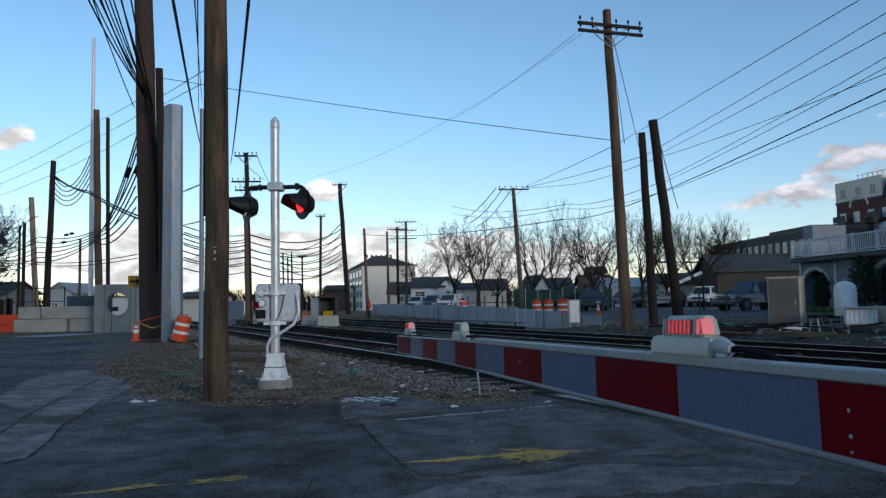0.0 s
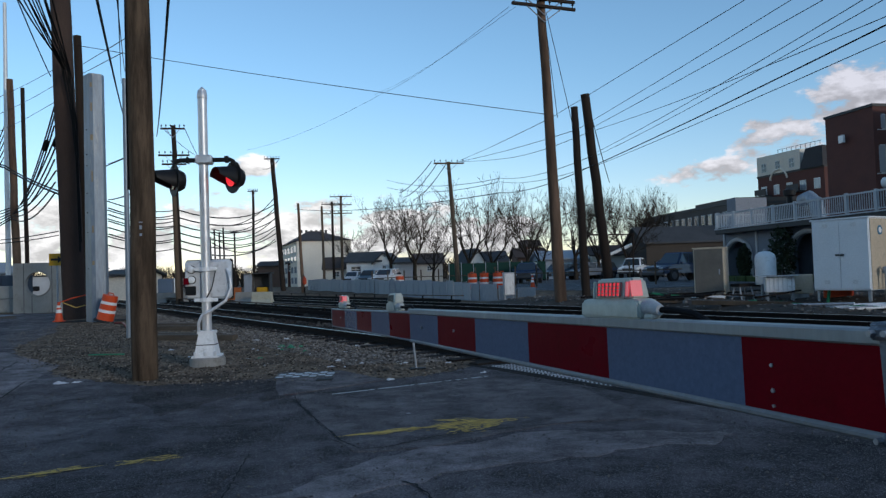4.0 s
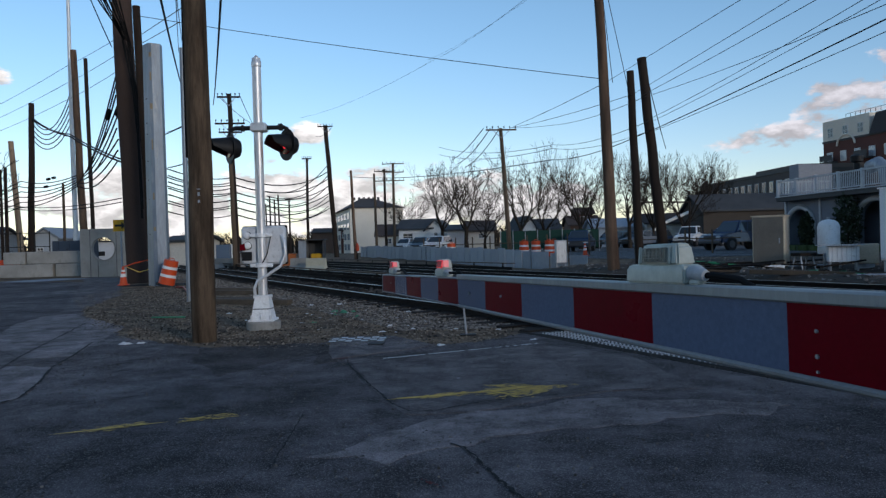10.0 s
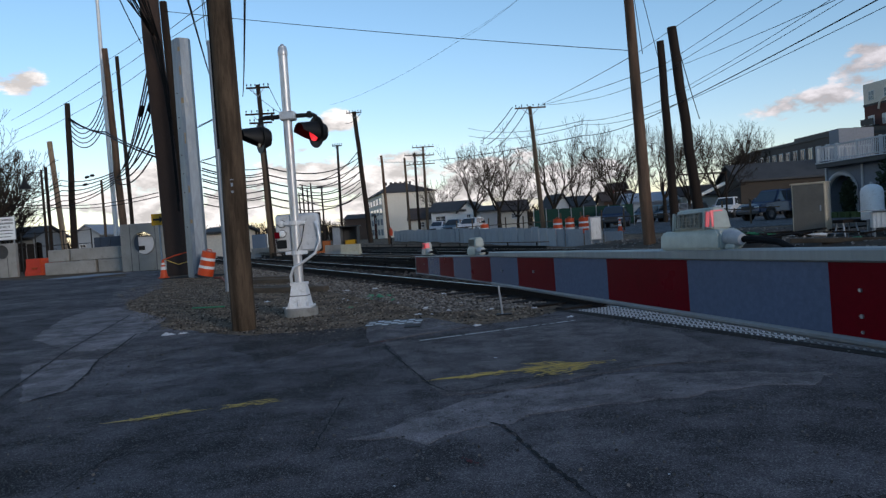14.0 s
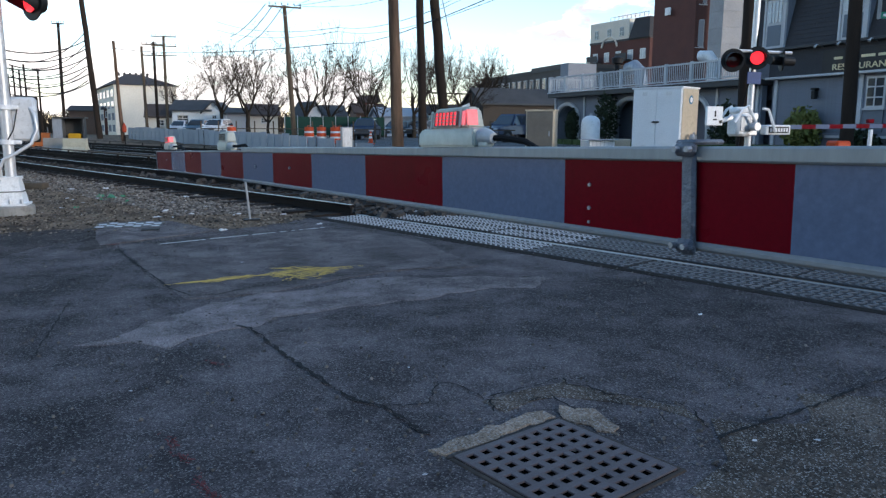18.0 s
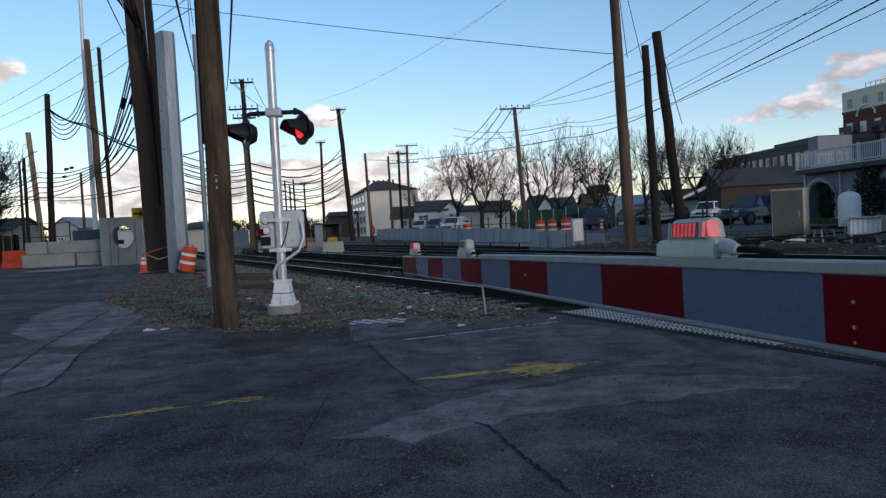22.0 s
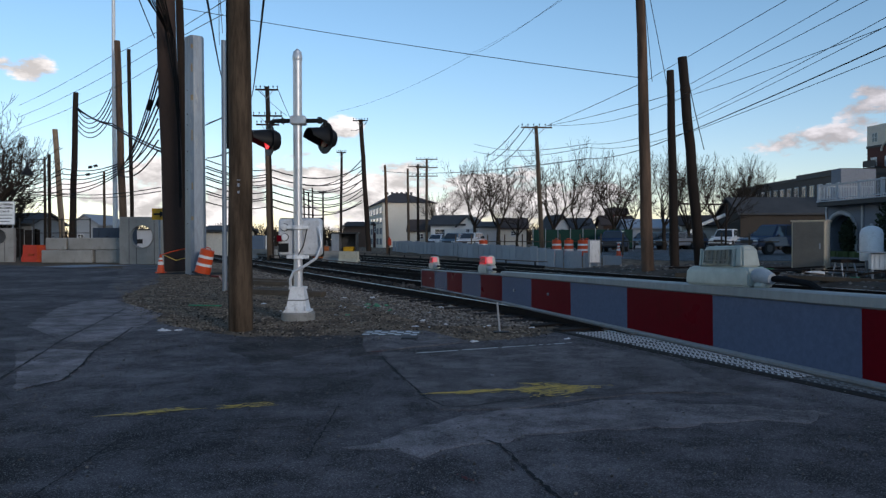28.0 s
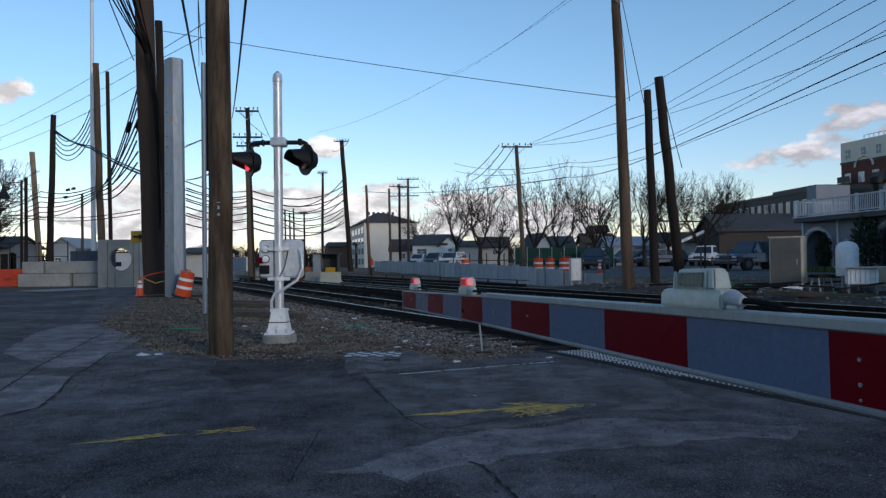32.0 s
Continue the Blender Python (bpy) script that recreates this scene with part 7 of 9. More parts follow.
for x, y, rz, kind, paint, lab in (
    (20.6, 48.0, 205, "pickup", BLUE_CAR, "dark blue pickup parked nose out"),
    (24.9, 69.0, 235, "pickup", WHITE_CAR, "white pickup truck parked in the lot"),
    (27.6, 67.5, 205, "suv", GREY_CAR, "grey car parked in the second row"),
    (28.6, 72.0, 205, "suv", WHITE_CAR, "pale car parked in the second row"),
    (18.2, 72.0, 215, "suv", TEAL_CAR, "steel-blue van parked beside the pole"),
    (20.4, 70.0, 215, "suv", GREY_CAR, "grey car parked beside the white pickup"),
    (22.4, 73.0, 215, "suv", BLUE_CAR, "dark blue car behind the white pickup"),
    (11.9, 57.5, 250, "suv", BLUE_CAR, "dark blue car before the green fence"),
    (0.8, 72.0, 250, "suv", WHITE_CAR, "white off-road car facing the tracks"),
    (-0.9, 79.0, 250, "suv", TEAL_CAR, "blue-grey parked car far off"),
    (-3.0, 90.0, 250, "suv", WHITE_CAR, "white parked car far off"),
    (30.5, 76.0, 205, "suv", TEAL_CAR, "blue-grey car at the back of the lot"),
):
    build_car((x, y, 0.32 if x > -2 else 0.3), rz, kind, paint, lab)
crane = thing("bucket_boom", (22.6, 70.5, 0.32), 0, "white folded bucket boom on the truck", "boom")
tubepart("boom", [(-0.8, 0, 1.9), (2.6, 0, 3.3)], 0.16, WHITE_PAINT, crane, n=8)
boxpart("turret", (-0.7, 0, 0.95), (0.6, 0.6, 1.9), WHITE_PAINT, crane, bevel=0.04)

gp = thing("barrier_post", (18.6, 52, 0.3), 0, "dark post with a long level bar in the car park", "post")
tubepart("post", [(0, 0, 0), (0.1, 0, 3.5)], 0.07, POLE_BLACK, gp, "dark upright", 8)
tubepart("bar", [(0.1, 0, 3.45), (-3.9, 0, 3.52)], 0.055, POLE_BLACK, gp, "level bar", 8)

# ---- equipment cabinets ----


CABINET_WHITE = surf("clean_white_sheet_metal", (0.86, 0.86, 0.87), (0.78, 0.78, 0.79), 0.45, big=1.2, fine=30.0, bump=0.03)


def build_bungalow():
    ob = thing("signal_cabinet", (13.36, 21.38, 0.0), -61, "large white signal cabinet with double doors on short legs", "cabinet", "cabinets")
    w, d, h, z0 = 1.70, 1.15, 2.12, 0.42
    boxpart("body", (w / 2, d / 2, z0 + h / 2), (w, d, h), CABINET_WHITE, ob, "white sheet-metal body", 0.02)
    boxpart("side_panel", (w + 0.012, d / 2, z0 + h / 2), (0.02, d - 0.06, h - 0.06), surf("tan_sheet_metal", (0.60, 0.50, 0.37), (0.50, 0.42, 0.31), 0.6, big=2.0, fine=20.0, bump=0.05, stain=(0.36, 0.31, 0.24)), ob, "tan side panel")
    for i in (0, 1):
        door = boxpart("door", (w * (0.255 + 0.49 * i), -0.015, z0 + h / 2), (w * 0.48, 0.03, h - 0.1), CABINET_WHITE, ob, "white door", 0.006)
        for zz in (0.12, 0.92):
            for k in range(4):
                boxpart("louvre", (w * (0.255 + 0.49 * i), -0.036, z0 + h * zz + (k - 1.5) * 0.03), (0.16, 0.012, 0.016), SILVER, door)
        boxpart("handle", (w * (0.46 + 0.08 * i), -0.05, z0 + h * 0.5), (0.1, 0.05, 0.05), BLACK_PAINT, door, "black latch")
    boxpart("roof", (w / 2, d / 2, z0 + h + 0.02), (w + 0.08, d + 0.08, 0.05), CABINET_WHITE, ob, "", 0.01)
    bm = bmesh.new()
    bm_tube(bm, [(w + 0.02, d * 0.5, z0 + h * 0.83), (w + 0.035, d * 0.5, z0 + h * 0.83)], 0.14, 20)
    seal = part("round_badge", bm, surf("blue_badge", (0.05, 0.18, 0.30), (0.06, 0.2, 0.32), 0.5), ob, "round blue badge")
    bm = bmesh.new()
    bm_tube(bm, [(w + 0.03, d * 0.5, z0 + h * 0.83), (w + 0.04, d * 0.5, z0 + h * 0.83)], 0.085, 20)
    part("badge_centre", bm, CABINET_WHITE, seal)
    for sx in (0.1, w - 0.1):
        for sy in (0.1, d - 0.1):
            boxpart("leg", (sx, sy, z0 / 2), (0.08, 0.08, z0 + 0.1), GALV, ob)
    bm = bmesh.new()
    bm_tube(bm, [(0.3, 0.3, z0), (0.32, 0.2, 0.2), (0.4, 0.0, 0.02)], 0.05, 8)
    part("conduit", bm, GREEN_NET, ob, "green conduit bundle")
    pg = thing("pipe_gauge", (14.62, 19.88, 0.05), 29, "grey standpipe with a valve beside the cabinet", "pipe")
    tubepart("pipe", [(0, 0, 0), (0, 0, 1.0), (0.12, 0, 1.08), (0.24, 0, 1.0), (0.24, 0, 0)], 0.035, GALV, pg, n=8)
    bm = bmesh.new()
    bm_lathe(bm, [(0.08, 0.85), (0.1, 0.95), (0.06, 1.05)], 10)
    part("valve", bm, GALV, pg)


build_bungalow()
TAN = MATS["tan_sheet_metal"]
gc = thing("grey_cabinet", (10.75, 24.1, 0.1), -38, "worn tan and grey equipment cabinet", "cabinet", "cabinets")
boxpart("body", (0.5, 0.35, 0.95), (1.0, 0.7, 1.65), TAN, gc, "tan metal body", 0.015)
boxpart("door", (0.5, -0.012, 0.97), (0.92, 0.024, 1.55), surf("grey_door_paint", (0.175, 0.155, 0.13), (0.125, 0.112, 0.095), 0.6, big=2.0, fine=30.0, stain=(0.16, 0.15, 0.13)), gc, "grey door", 0.005)
boxpart("latch", (0.85, -0.03, 0.97), (0.04, 0.03, 0.18), GALV, gc)
boxpart("roof", (0.5, 0.35, 1.79), (1.06, 0.76, 0.04), TAN, gc)
boxpart("plinth", (0.5, 0.35, 0.06), (0.9, 0.6, 0.14), CONCRETE, gc)
tank = thing("pressure_tank", (12.83, 23.2, 0.05), 0, "silver upright tank with a domed top", "tank")
lathepart("shell", [(0.31, 0.55), (0.33, 0.6), (0.33, 1.42), (0.29, 1.55), (0.17, 1.64), (0.02, 1.67)], WHITE_PAINT, tank, "silver shell", 24)
lathepart("neck", [(0.05, 1.66), (0.05, 1.74)], GALV, tank)
for sx, sy in ((-0.25, -0.2), (0.25, -0.2), (0, 0.28)):
    boxpart("leg", (sx, sy, 0.28), (0.06, 0.06, 0.6), GALV, tank)
bx = thing("equipment_box", (12.35, 22.35, 0.1), -20, "pale grey equipment box on legs before the tank", "cabinet", "cabinets")
boxpart("body", (0.42, 0.2, 0.52), (0.85, 0.45, 0.5), WHITE_PAINT, bx, "pale grey box", 0.02)
for k in range(6):
    boxpart("rib", (0.1 + k * 0.13, -0.035, 0.52), (0.02, 0.02, 0.46), SILVER, bx)
boxpart("shelf", (0.3, 0.0, 0.8), (1.3, 0.4, 0.03), GALV, bx)
for sx in (0.05, 0.8):
    for sy in (0.03, 0.38):
        boxpart("leg", (sx, sy, 0.14), (0.05, 0.05, 0.3), GALV, bx)
tb = thing("tan_box", (13.3, 22.6, 0.1), -30, "tan switch box between the tank and the cabinet", "cabinet", "cabinets")
boxpart("body", (0.3, 0.2, 0.5), (0.75, 0.4, 0.62), TAN, tb, "tan box", 0.02)
boxpart("leg", (0.3, 0.2, 0.1), (0.5, 0.3, 0.24), GALV, tb)
for i in range(5):
    p_ = thing("pvc_pipe", (13.6 + 0.1 * i, 18.2 + i * 0.28, 0.05 + 0.02 * (i % 2)), 4 * i - 8, "white plastic pipe lying in the dirt", "pipe", "loose pipes")
    tubepart("pipe", [(-1.6, 0, 0), (1.6, 0, 0)], 0.05, WHITE_PAINT, p_, n=8)
for i in range(12):
    p_ = thing("debris_board", (8.0 + 0.62 * (i % 6) + 0.2 * i, 20.5 + (i * 1.7) % 5.2, 0.3 + 0.03 * (i % 3)), 37 * i, "scrap board lying on the dirt mound", "board", "scrap boards")
    boxpart("board", (0, 0, 0), (random.uniform(0.8, 2.2), 0.18, 0.05), TIE if i % 3 else POLE_GREY, p_, rx=random.uniform(-6, 6), ry=random.uniform(-8, 8))

# ---- middle yard ----
sh = thing("yard_shed", (-7.7, 47.5, 0), 0, "small grey open shed with a yellow machine inside", "shed")
boxpart("left_wall", (-0.65, 0.5, 0.85), (0.5, 1.0, 1.7), GALV, sh, "grey wall")
boxpart("back_wall", (0.1, 1.0, 0.85), (1.2, 0.06, 1.7), TRIM_DARK, sh)
boxpart("right_wall", (0.7, 0.5, 0.85), (0.08, 1.0, 1.7), TRIM_DARK, sh)
boxpart("roof", (0, 0.5, 1.73), (1.7, 1.3, 0.07), TRIM_DARK, sh)
boxpart("machine", (0.2, 0.45, 0.45), (0.7, 0.6, 0.75), YELLOW, sh, "yellow machine", 0.05)
ob_ = thing("orange_crate", (-8.9, 45.5, 0), 8, "rusty orange steel crate", "crate")
boxpart("body", (0, 0.4, 0.42), (0.95, 0.8, 0.84), surf("rusty_orange_steel", (0.36, 0.11, 0.03), (0.28, 0.085, 0.03), 0.8, big=2.0, fine=20.0, stain=(0.16, 0.06, 0.03)), ob_, "rusty box", 0.02)
boxpart("rim", (0, 0.4, 0.85), (1.0, 0.85, 0.05), MATS["rusty_orange_steel"], ob_)
for i, (x, y, w) in enumerate(((-7.1, 39.6, 1.1), (-6.0, 38.2, 1.1), (-13.4, 47.5, 1.4), (-12.3, 46.2, 1.0))):
    j = thing("jersey_barrier", (x, y, 0), -20, "pale concrete jersey barrier by the tracks", "barrier", "jersey barriers")
    bm = bmesh.new()
    prof = ((-0.3, 0), (0.3, 0), (0.3, 0.08), (0.13, 0.3), (0.09, 0.68), (-0.09, 0.68), (-0.13, 0.3), (-0.3, 0.08))
    ends = [[bm.verts.new((xx, yy, z)) for yy, z in prof] for xx in (-w / 2, w / 2)]
    for q in range(8):
        bm.faces.new((ends[0][q], ends[0][(q + 1) % 8], ends[1][(q + 1) % 8], ends[1][q]))
    bm.faces.new(ends[0])
    bm.faces.new(ends[1])
    part("barrier", bm, surf("cream_plastic_barrier", (0.50, 0.47, 0.36), (0.40, 0.38, 0.30), 0.6, big=3.0, fine=20.0, stain=(0.28, 0.26, 0.2)) if i == 1 else CONCRETE, j, "pale concrete")
    boxpart("slot", (0, -0.3, 0.04), (0.5, 0.06, 0.07), TRIM_DARK, j)
bc = thing("blue_container", (-14.8, 52, 0), 0, "blue-grey steel container beside a white panel", "container")
boxpart("body", (0, 0.6, 0.8), (0.95, 1.2, 1.6), surf("blue_grey_steel", (0.09, 0.13, 0.19), (0.12, 0.16, 0.22), 0.6, 0.2, big=1.0, fine=20.0), bc, "", 0.02)
boxpart("panel", (0.8, 0.5, 0.8), (0.6, 0.1, 1.6), WHITE_PAINT, bc, "pale panel")

bag = thing("orange_sack", (-6.0, 59.7, 0), 0, "orange plastic sack hung against the pole stub", "sack")
lathepart("sack", [(0.02, 0.8), (0.12, 0.82), (0.17, 1.0), (0.15, 1.25), (0.05, 1.45), (0.03, 1.5)], surf("red_orange_mesh", (0.45, 0.07, 0.03), (0.36, 0.05, 0.025), 0.8), bag, n=10)
tubepart("tie", [(0, 0, 1.48), (-0.12, 0.2, 1.6)], 0.02, CABLE, bag, n=6)
boxpart("stake", (0.0, 0.05, 0.3), (0.08, 0.08, 0.62), TIE, bag)

rnd_ = random.Random(77)
for i in range(26):
    x, y = rnd_.uniform(-2.6, 1.6), rnd_.uniform(10.4, 14.5)
    if x + 0.5 * y > 6.6:
        continue
    build_litter((x, y, 0.02), rnd_.uniform(0.025, 0.065), PAPER if i % 3 else CONCRETE, "scrap of pale litter on the stones", 300 + i)
for i in range(22):
    x = rnd_.uniform(7.0, 15.5)
    y = rnd_.uniform(2 * (18.2 - x), 2 * (25.0 - x))
    if not 12 < y < 27:
        continue
    o = thing("scrap_plank", (x, y, ground_height(x, y) + 0.05), rnd_.uniform(0, 180), "weathered scrap timber lying on the soil", "timber", "scrap timber")
    boxpart("plank", (0, 0, 0), (rnd_.uniform(0.8, 2.6), rnd_.uniform(0.12, 0.24), rnd_.uniform(0.05, 0.14)), (TIE, POLE_GREY, TIE, WHITE_PAINT)[i % 4], o, bevel=0.008, rx=rnd_.uniform(-4, 4), ry=rnd_.uniform(-2, 3))

fen = thing("board_fence", (0, 0, 0), 0, "dark weathered board fence behind the notice sign", "fence")
for i in range(30):
    boxpart("board", (-46.0 + i * 0.56, 50 + 0.02 * (i % 3), 1.0 + 0.03 * (i % 4)), (0.5, 0.04, 2.0), TIE, fen)
for i in range(7):
    boxpart("post", (-46.0 + i * 2.7, 50.08, 1.0), (0.12, 0.12, 2.2), TIE, fen)

slab("pavement", [(16.3, 34.0), (17.0, 20.0), (18.2, 6.0), (22.4, 6.0), (20.6, 34.0)], -0.1, 0.3, LOT, "grey paved strip before the restaurant", "pavement", 0.06, 19)
blk = thing("barricade_block", (14.35, 21.7, 0.02), -48, "orange and white barrier block behind the cabinet", "barrier")
boxpart("lower", (0, 0, 0.2), (0.8, 0.3, 0.4), ORANGE, blk, "orange plastic base", 0.03)
boxpart("upper", (0, 0, 0.47), (0.76, 0.26, 0.14), BAND, blk, "white band", 0.02)
for i in range(30):
    x = rnd_.uniform(8.0, 15.2)
    y = rnd_.uniform(2 * (18.4 - x), 2 * (24.5 - x))
    if not 11 < y < 27:
        continue
    h = ground_height(x, y)
    if i % 3 == 0:
        o = thing("green_hose", (x, y, h + 0.04), rnd_.uniform(0, 180), "loose green hose lying on the soil", "hose", "loose hoses")
        tubepart("hose", [(-0.8, 0, 0), (-0.4, 0.2, 0.03), (0, 0.05, 0.06), (0.5, 0.25, 0.02), (0.9, 0.0, 0.0)], 0.03, GREEN_NET, o, n=7)
    else:
        o = thing("scrap_pipe", (x, y, h + 0.06), rnd_.uniform(-30, 30), "thin scrap pipe lying on the soil", "pipe", "scrap pipes")
        ln = rnd_.uniform(0.6, 1.8)
        tubepart("pipe", [(-ln, 0, 0), (ln, 0, rnd_.uniform(0, 0.08))], rnd_.uniform(0.02, 0.045), (WHITE_PAINT, GALV, RAIL_SIDE, CABLE)[i % 4], o, n=7)
saw = thing("saw_stand", (11.9, 23.0, 0.0), 20, "dark folding work stand on thin legs", "stand")
boxpart("top", (0, 0, 0.62), (0.7, 0.4, 0.1), TIE, saw, bevel=0.01)
for sx in (-0.3, 0.3):
    for sy in (-0.25, 0.25):
        tubepart("leg", [(sx * 0.8, sy * 0.4, 0.6), (sx, sy, -0.03)], 0.025, GALV, saw, n=6)

strip = thing("green_strip", (-5.0, 13.9, 0.02), 4, "flat strip of green plastic on the gravel", "litter", "litter")
boxpart("strip", (0, 0, 0.012), (0.62, 0.07, 0.02), GREEN_NET, strip, bevel=0.004, ry=1.5)

# ---- restaurant ----
BLUE_SIDING = surf("blue_grey_clapboard", (0.15, 0.17, 0.21), (0.18, 0.20, 0.245), 0.7, big=0.7, fine=14.0, bump=0.1)
SHINGLE = surf("black_mansard_shingle", (0.035, 0.036, 0.042), (0.055, 0.056, 0.062), 0.85, big=1.0, fine=12.0, bump=0.4)
WHITE_WOOD = surf("white_painted_wood", (0.52, 0.53, 0.55), (0.42, 0.43, 0.45), 0.6, big=1.0, fine=20.0, bump=0.05)
SIGN_BOARD = surf("black_sign_board", (0.014, 0.014, 0.016), (0.02, 0.02, 0.022), 0.5, big=2.0, fine=30.0)
LETTER = surf("cream_lettering", (0.78, 0.66, 0.42), (0.70, 0.58, 0.36), 0.5, big=5.0, fine=30.0)
HEDGE = surf("dark_evergreen_leaf", (0.016, 0.026, 0.014), (0.03, 0.045, 0.022), 0.8, big=3.0, fine=30.0)
HEDGE_PALE = surf("yellow_green_leaf", (0.12, 0.14, 0.035), (0.19, 0.20, 0.06), 0.8, big=3.0, fine=30.0)


def leaf_mass(parent, c, r, n, size, material, name, seed, label=""):
    """A shrub crown of many small leaf clumps with an uneven outline."""
    rnd = random.Random(seed)
    verts, faces = [], []
    for _ in range(n):
        v = Vector((rnd.gauss(0, 1), rnd.gauss(0, 1), rnd.gauss(0, 1))).normalized() * rnd.random() ** 0.35
        v *= 1 + 0.22 * noise.noise(v * 2.5 + Vector((seed, 0, 0)))
        p = Vector((c[0] + v.x * r[0], c[1] + v.y * r[1], c[2] + v.z * r[2]))
        a, b = Vector((rnd.gauss(0, 1), rnd.gauss(0, 1), rnd.gauss(0, 1))).normalized() * size, Vector((rnd.gauss(0, 1), rnd.gauss(0, 1), rnd.gauss(0, 1))).normalized() * size * 0.6
        k = len(verts)
        verts += [p - a, p + b, p + a, p - b]
        faces.append((k, k + 1, k + 2, k + 3))
    me = bpy.data.meshes.new(name)
    me.from_pydata(verts, [], faces)
    me.materials.append(material)
    ob = new(name, me)
    ob.parent = parent
    return tagged(ob, label)


def build_shrub(at, r, material, label, seed, n=900):
    ob = thing("shrub", at, 0, label, "shrub", "shrubs")
    tubepart("stem", [(0, 0, 0), (0.03, 0, r[2] * 0.9)], [0.06, 0.03], BARK, ob, n=6)
    leaf_mass(ob, (0, 0, r[2] * 1.05), r, n, 0.11, material, "leaves", seed)


def build_restaurant():
    ob = thing("restaurant", (21.48, 42.24, 0.0), -84, "blue-grey restaurant with black mansard roof, dormers and a roof deck", "restaurant")
    # low wing with arches and a deck on its roof: u from 0 to 15.6
    arches = [(0.36, 1.2, 1.75), (6.5, 1.25, 1.85), (11.2, 1.25, 1.85)]
    bm = bmesh.new()
    edges = [-1.0] + [v for u, r, _ in arches for v in (u - r, u + r)] + [15.6]
    for a, b in zip(edges[::2], edges[1::2]):
        bm_box(bm, ((a + b) / 2, 0.15, 1.6), (b - a, 0.3, 3.2))
    for u, r, z in arches:
        n = 14
        ring = [(u + r * math.cos(math.pi * i / n), z + r * 0.8 * math.sin(math.pi * i / n)) for i in range(n + 1)]
        for y in (0.0, 0.3):
            for (xa, za), (xb, zb) in zip(ring, ring[1:]):
                bm.faces.new([bm.verts.new(p) for p in ((xa, y, za), (xb, y, zb), (xb, y, 3.2), (xa, y, 3.2))])
        for (xa, za), (xb, zb) in zip(ring, ring[1:]):
            bm.faces.new([bm.verts.new(p) for p in ((xa, 0, za), (xb, 0, zb), (xb, 0.3, zb), (xa, 0.3, za))])
    part("arcade_wall", bm, BLUE_SIDING, ob, "blue-grey wall with round arches")
    for u, r, z in arches:
        bm = bmesh.new()
        n = 16
        bm_tube(bm, [(u - r - 0.08, -0.03, 0.3)] + [(u - (r + 0.08) * math.cos(math.pi * i / n), -0.03, z + (r * 0.8 + 0.08) * math.sin(math.pi * i / n)) for i in range(n + 1)] + [(u + r + 0.08, -0.03, 0.3)], 0.13, 8)
        part("arch_trim", bm, WHITE_WOOD, ob, "white arch moulding")
    boxpart("arcade_back", (7.3, 1.2, 1.6), (16.4, 0.1, 3.2), BLUE_SIDING, ob, "recessed blue-grey wall")
    boxpart("end_wall", (-0.9, 1.2, 1.6), (0.2, 2.2, 3.2), BLUE_SIDING, ob)
    for u in (-1.02, 2.2, 4.6, 8.4, 9.5, 13.0, 15.4):
        boxpart("pilaster", (u, -0.03, 1.6), (0.14, 0.08, 3.2), WHITE_WOOD, ob, "white corner board")
    boxpart("deck_fascia", (7.4, 0.5, 3.3), (16.6, 2.4, 0.26), TRIM_DARK, ob, "dark deck edge", 0.02)
    boxpart("deck_moulding", (7.4, -0.72, 3.46), (16.6, 0.08, 0.06), WHITE_WOOD, ob)
    rail = boxpart("deck_rail", (7.4, -0.68, 4.36), (16.4, 0.09, 0.08), WHITE_WOOD, ob, "white handrail")
    boxpart("bottom_rail", (7.4, -0.68, 3.58), (16.4, 0.06, 0.06), WHITE_WOOD, rail)
    for i in range(10):
        boxpart("rail_post", (-0.75 + i * 1.81, -0.68, 3.95), (0.13, 0.13, 1.0), WHITE_WOOD, rail, "white rail post")
    me = None
    for i in range(118):
        m = Matrix.Translation((-0.7 + i * 0.1385, -0.68, 3.97))
        if me is None:
            o = boxpart("baluster", (0, 0, 0), (0.032, 0.032, 0.78), WHITE_WOOD, rail)
            o.matrix_basis = m
            me = o.data
        else:
            shared("baluster", me, rail, m)
    boxpart("side_rail", (-0.75, 1.0, 4.36), (0.09, 3.3, 0.08), WHITE_WOOD, ob)
    for i in range(20):
        shared("side_baluster", me, ob, Matrix.Translation((-0.75, -0.5 + i * 0.165, 3.97)))
    # roof plant
    boxpart("penthouse", (-4.2, 3.75, 2.85), (1.0, 2.3, 5.7), surf("grey_stucco", (0.20, 0.21, 0.24), (0.24, 0.25, 0.28), 0.8, big=0.6, fine=10.0), ob, "plain grey rear block")
    bm = bmesh.new()
    bm_tube(bm, [(5.4, 1.6, 3.6), (5.2, 1.6, 4.5), (4.7, 1.6, 4.85), (4.1, 1.6, 4.7)], 0.36, 12)
    part("roof_duct", bm, GALV, ob, "bent grey duct", True)
    bm = bmesh.new()
    bm_lathe(bm, [(0.16, 3.6), (0.16, 5.0), (0.32, 5.06), (0.34, 5.35), (0.16, 5.45)], 14, (3.6, 1.2, 0))
    part("roof_fan", bm, BLACK_PAINT, ob, "black roof fan", True)
    bm = bmesh.new()
    bm_tube(bm, [(11.3, 1.2, 3.4), (11.3, 1.2, 4.6), (11.1, 1.15, 4.85), (10.5, 1.1, 4.9)], 0.26, 12)
    part("roof_vent", bm, WHITE_PAINT, ob, "curved white vent", True)
    # main house, u from 16 to 32
    u0, u1 = 16.2, 34.0
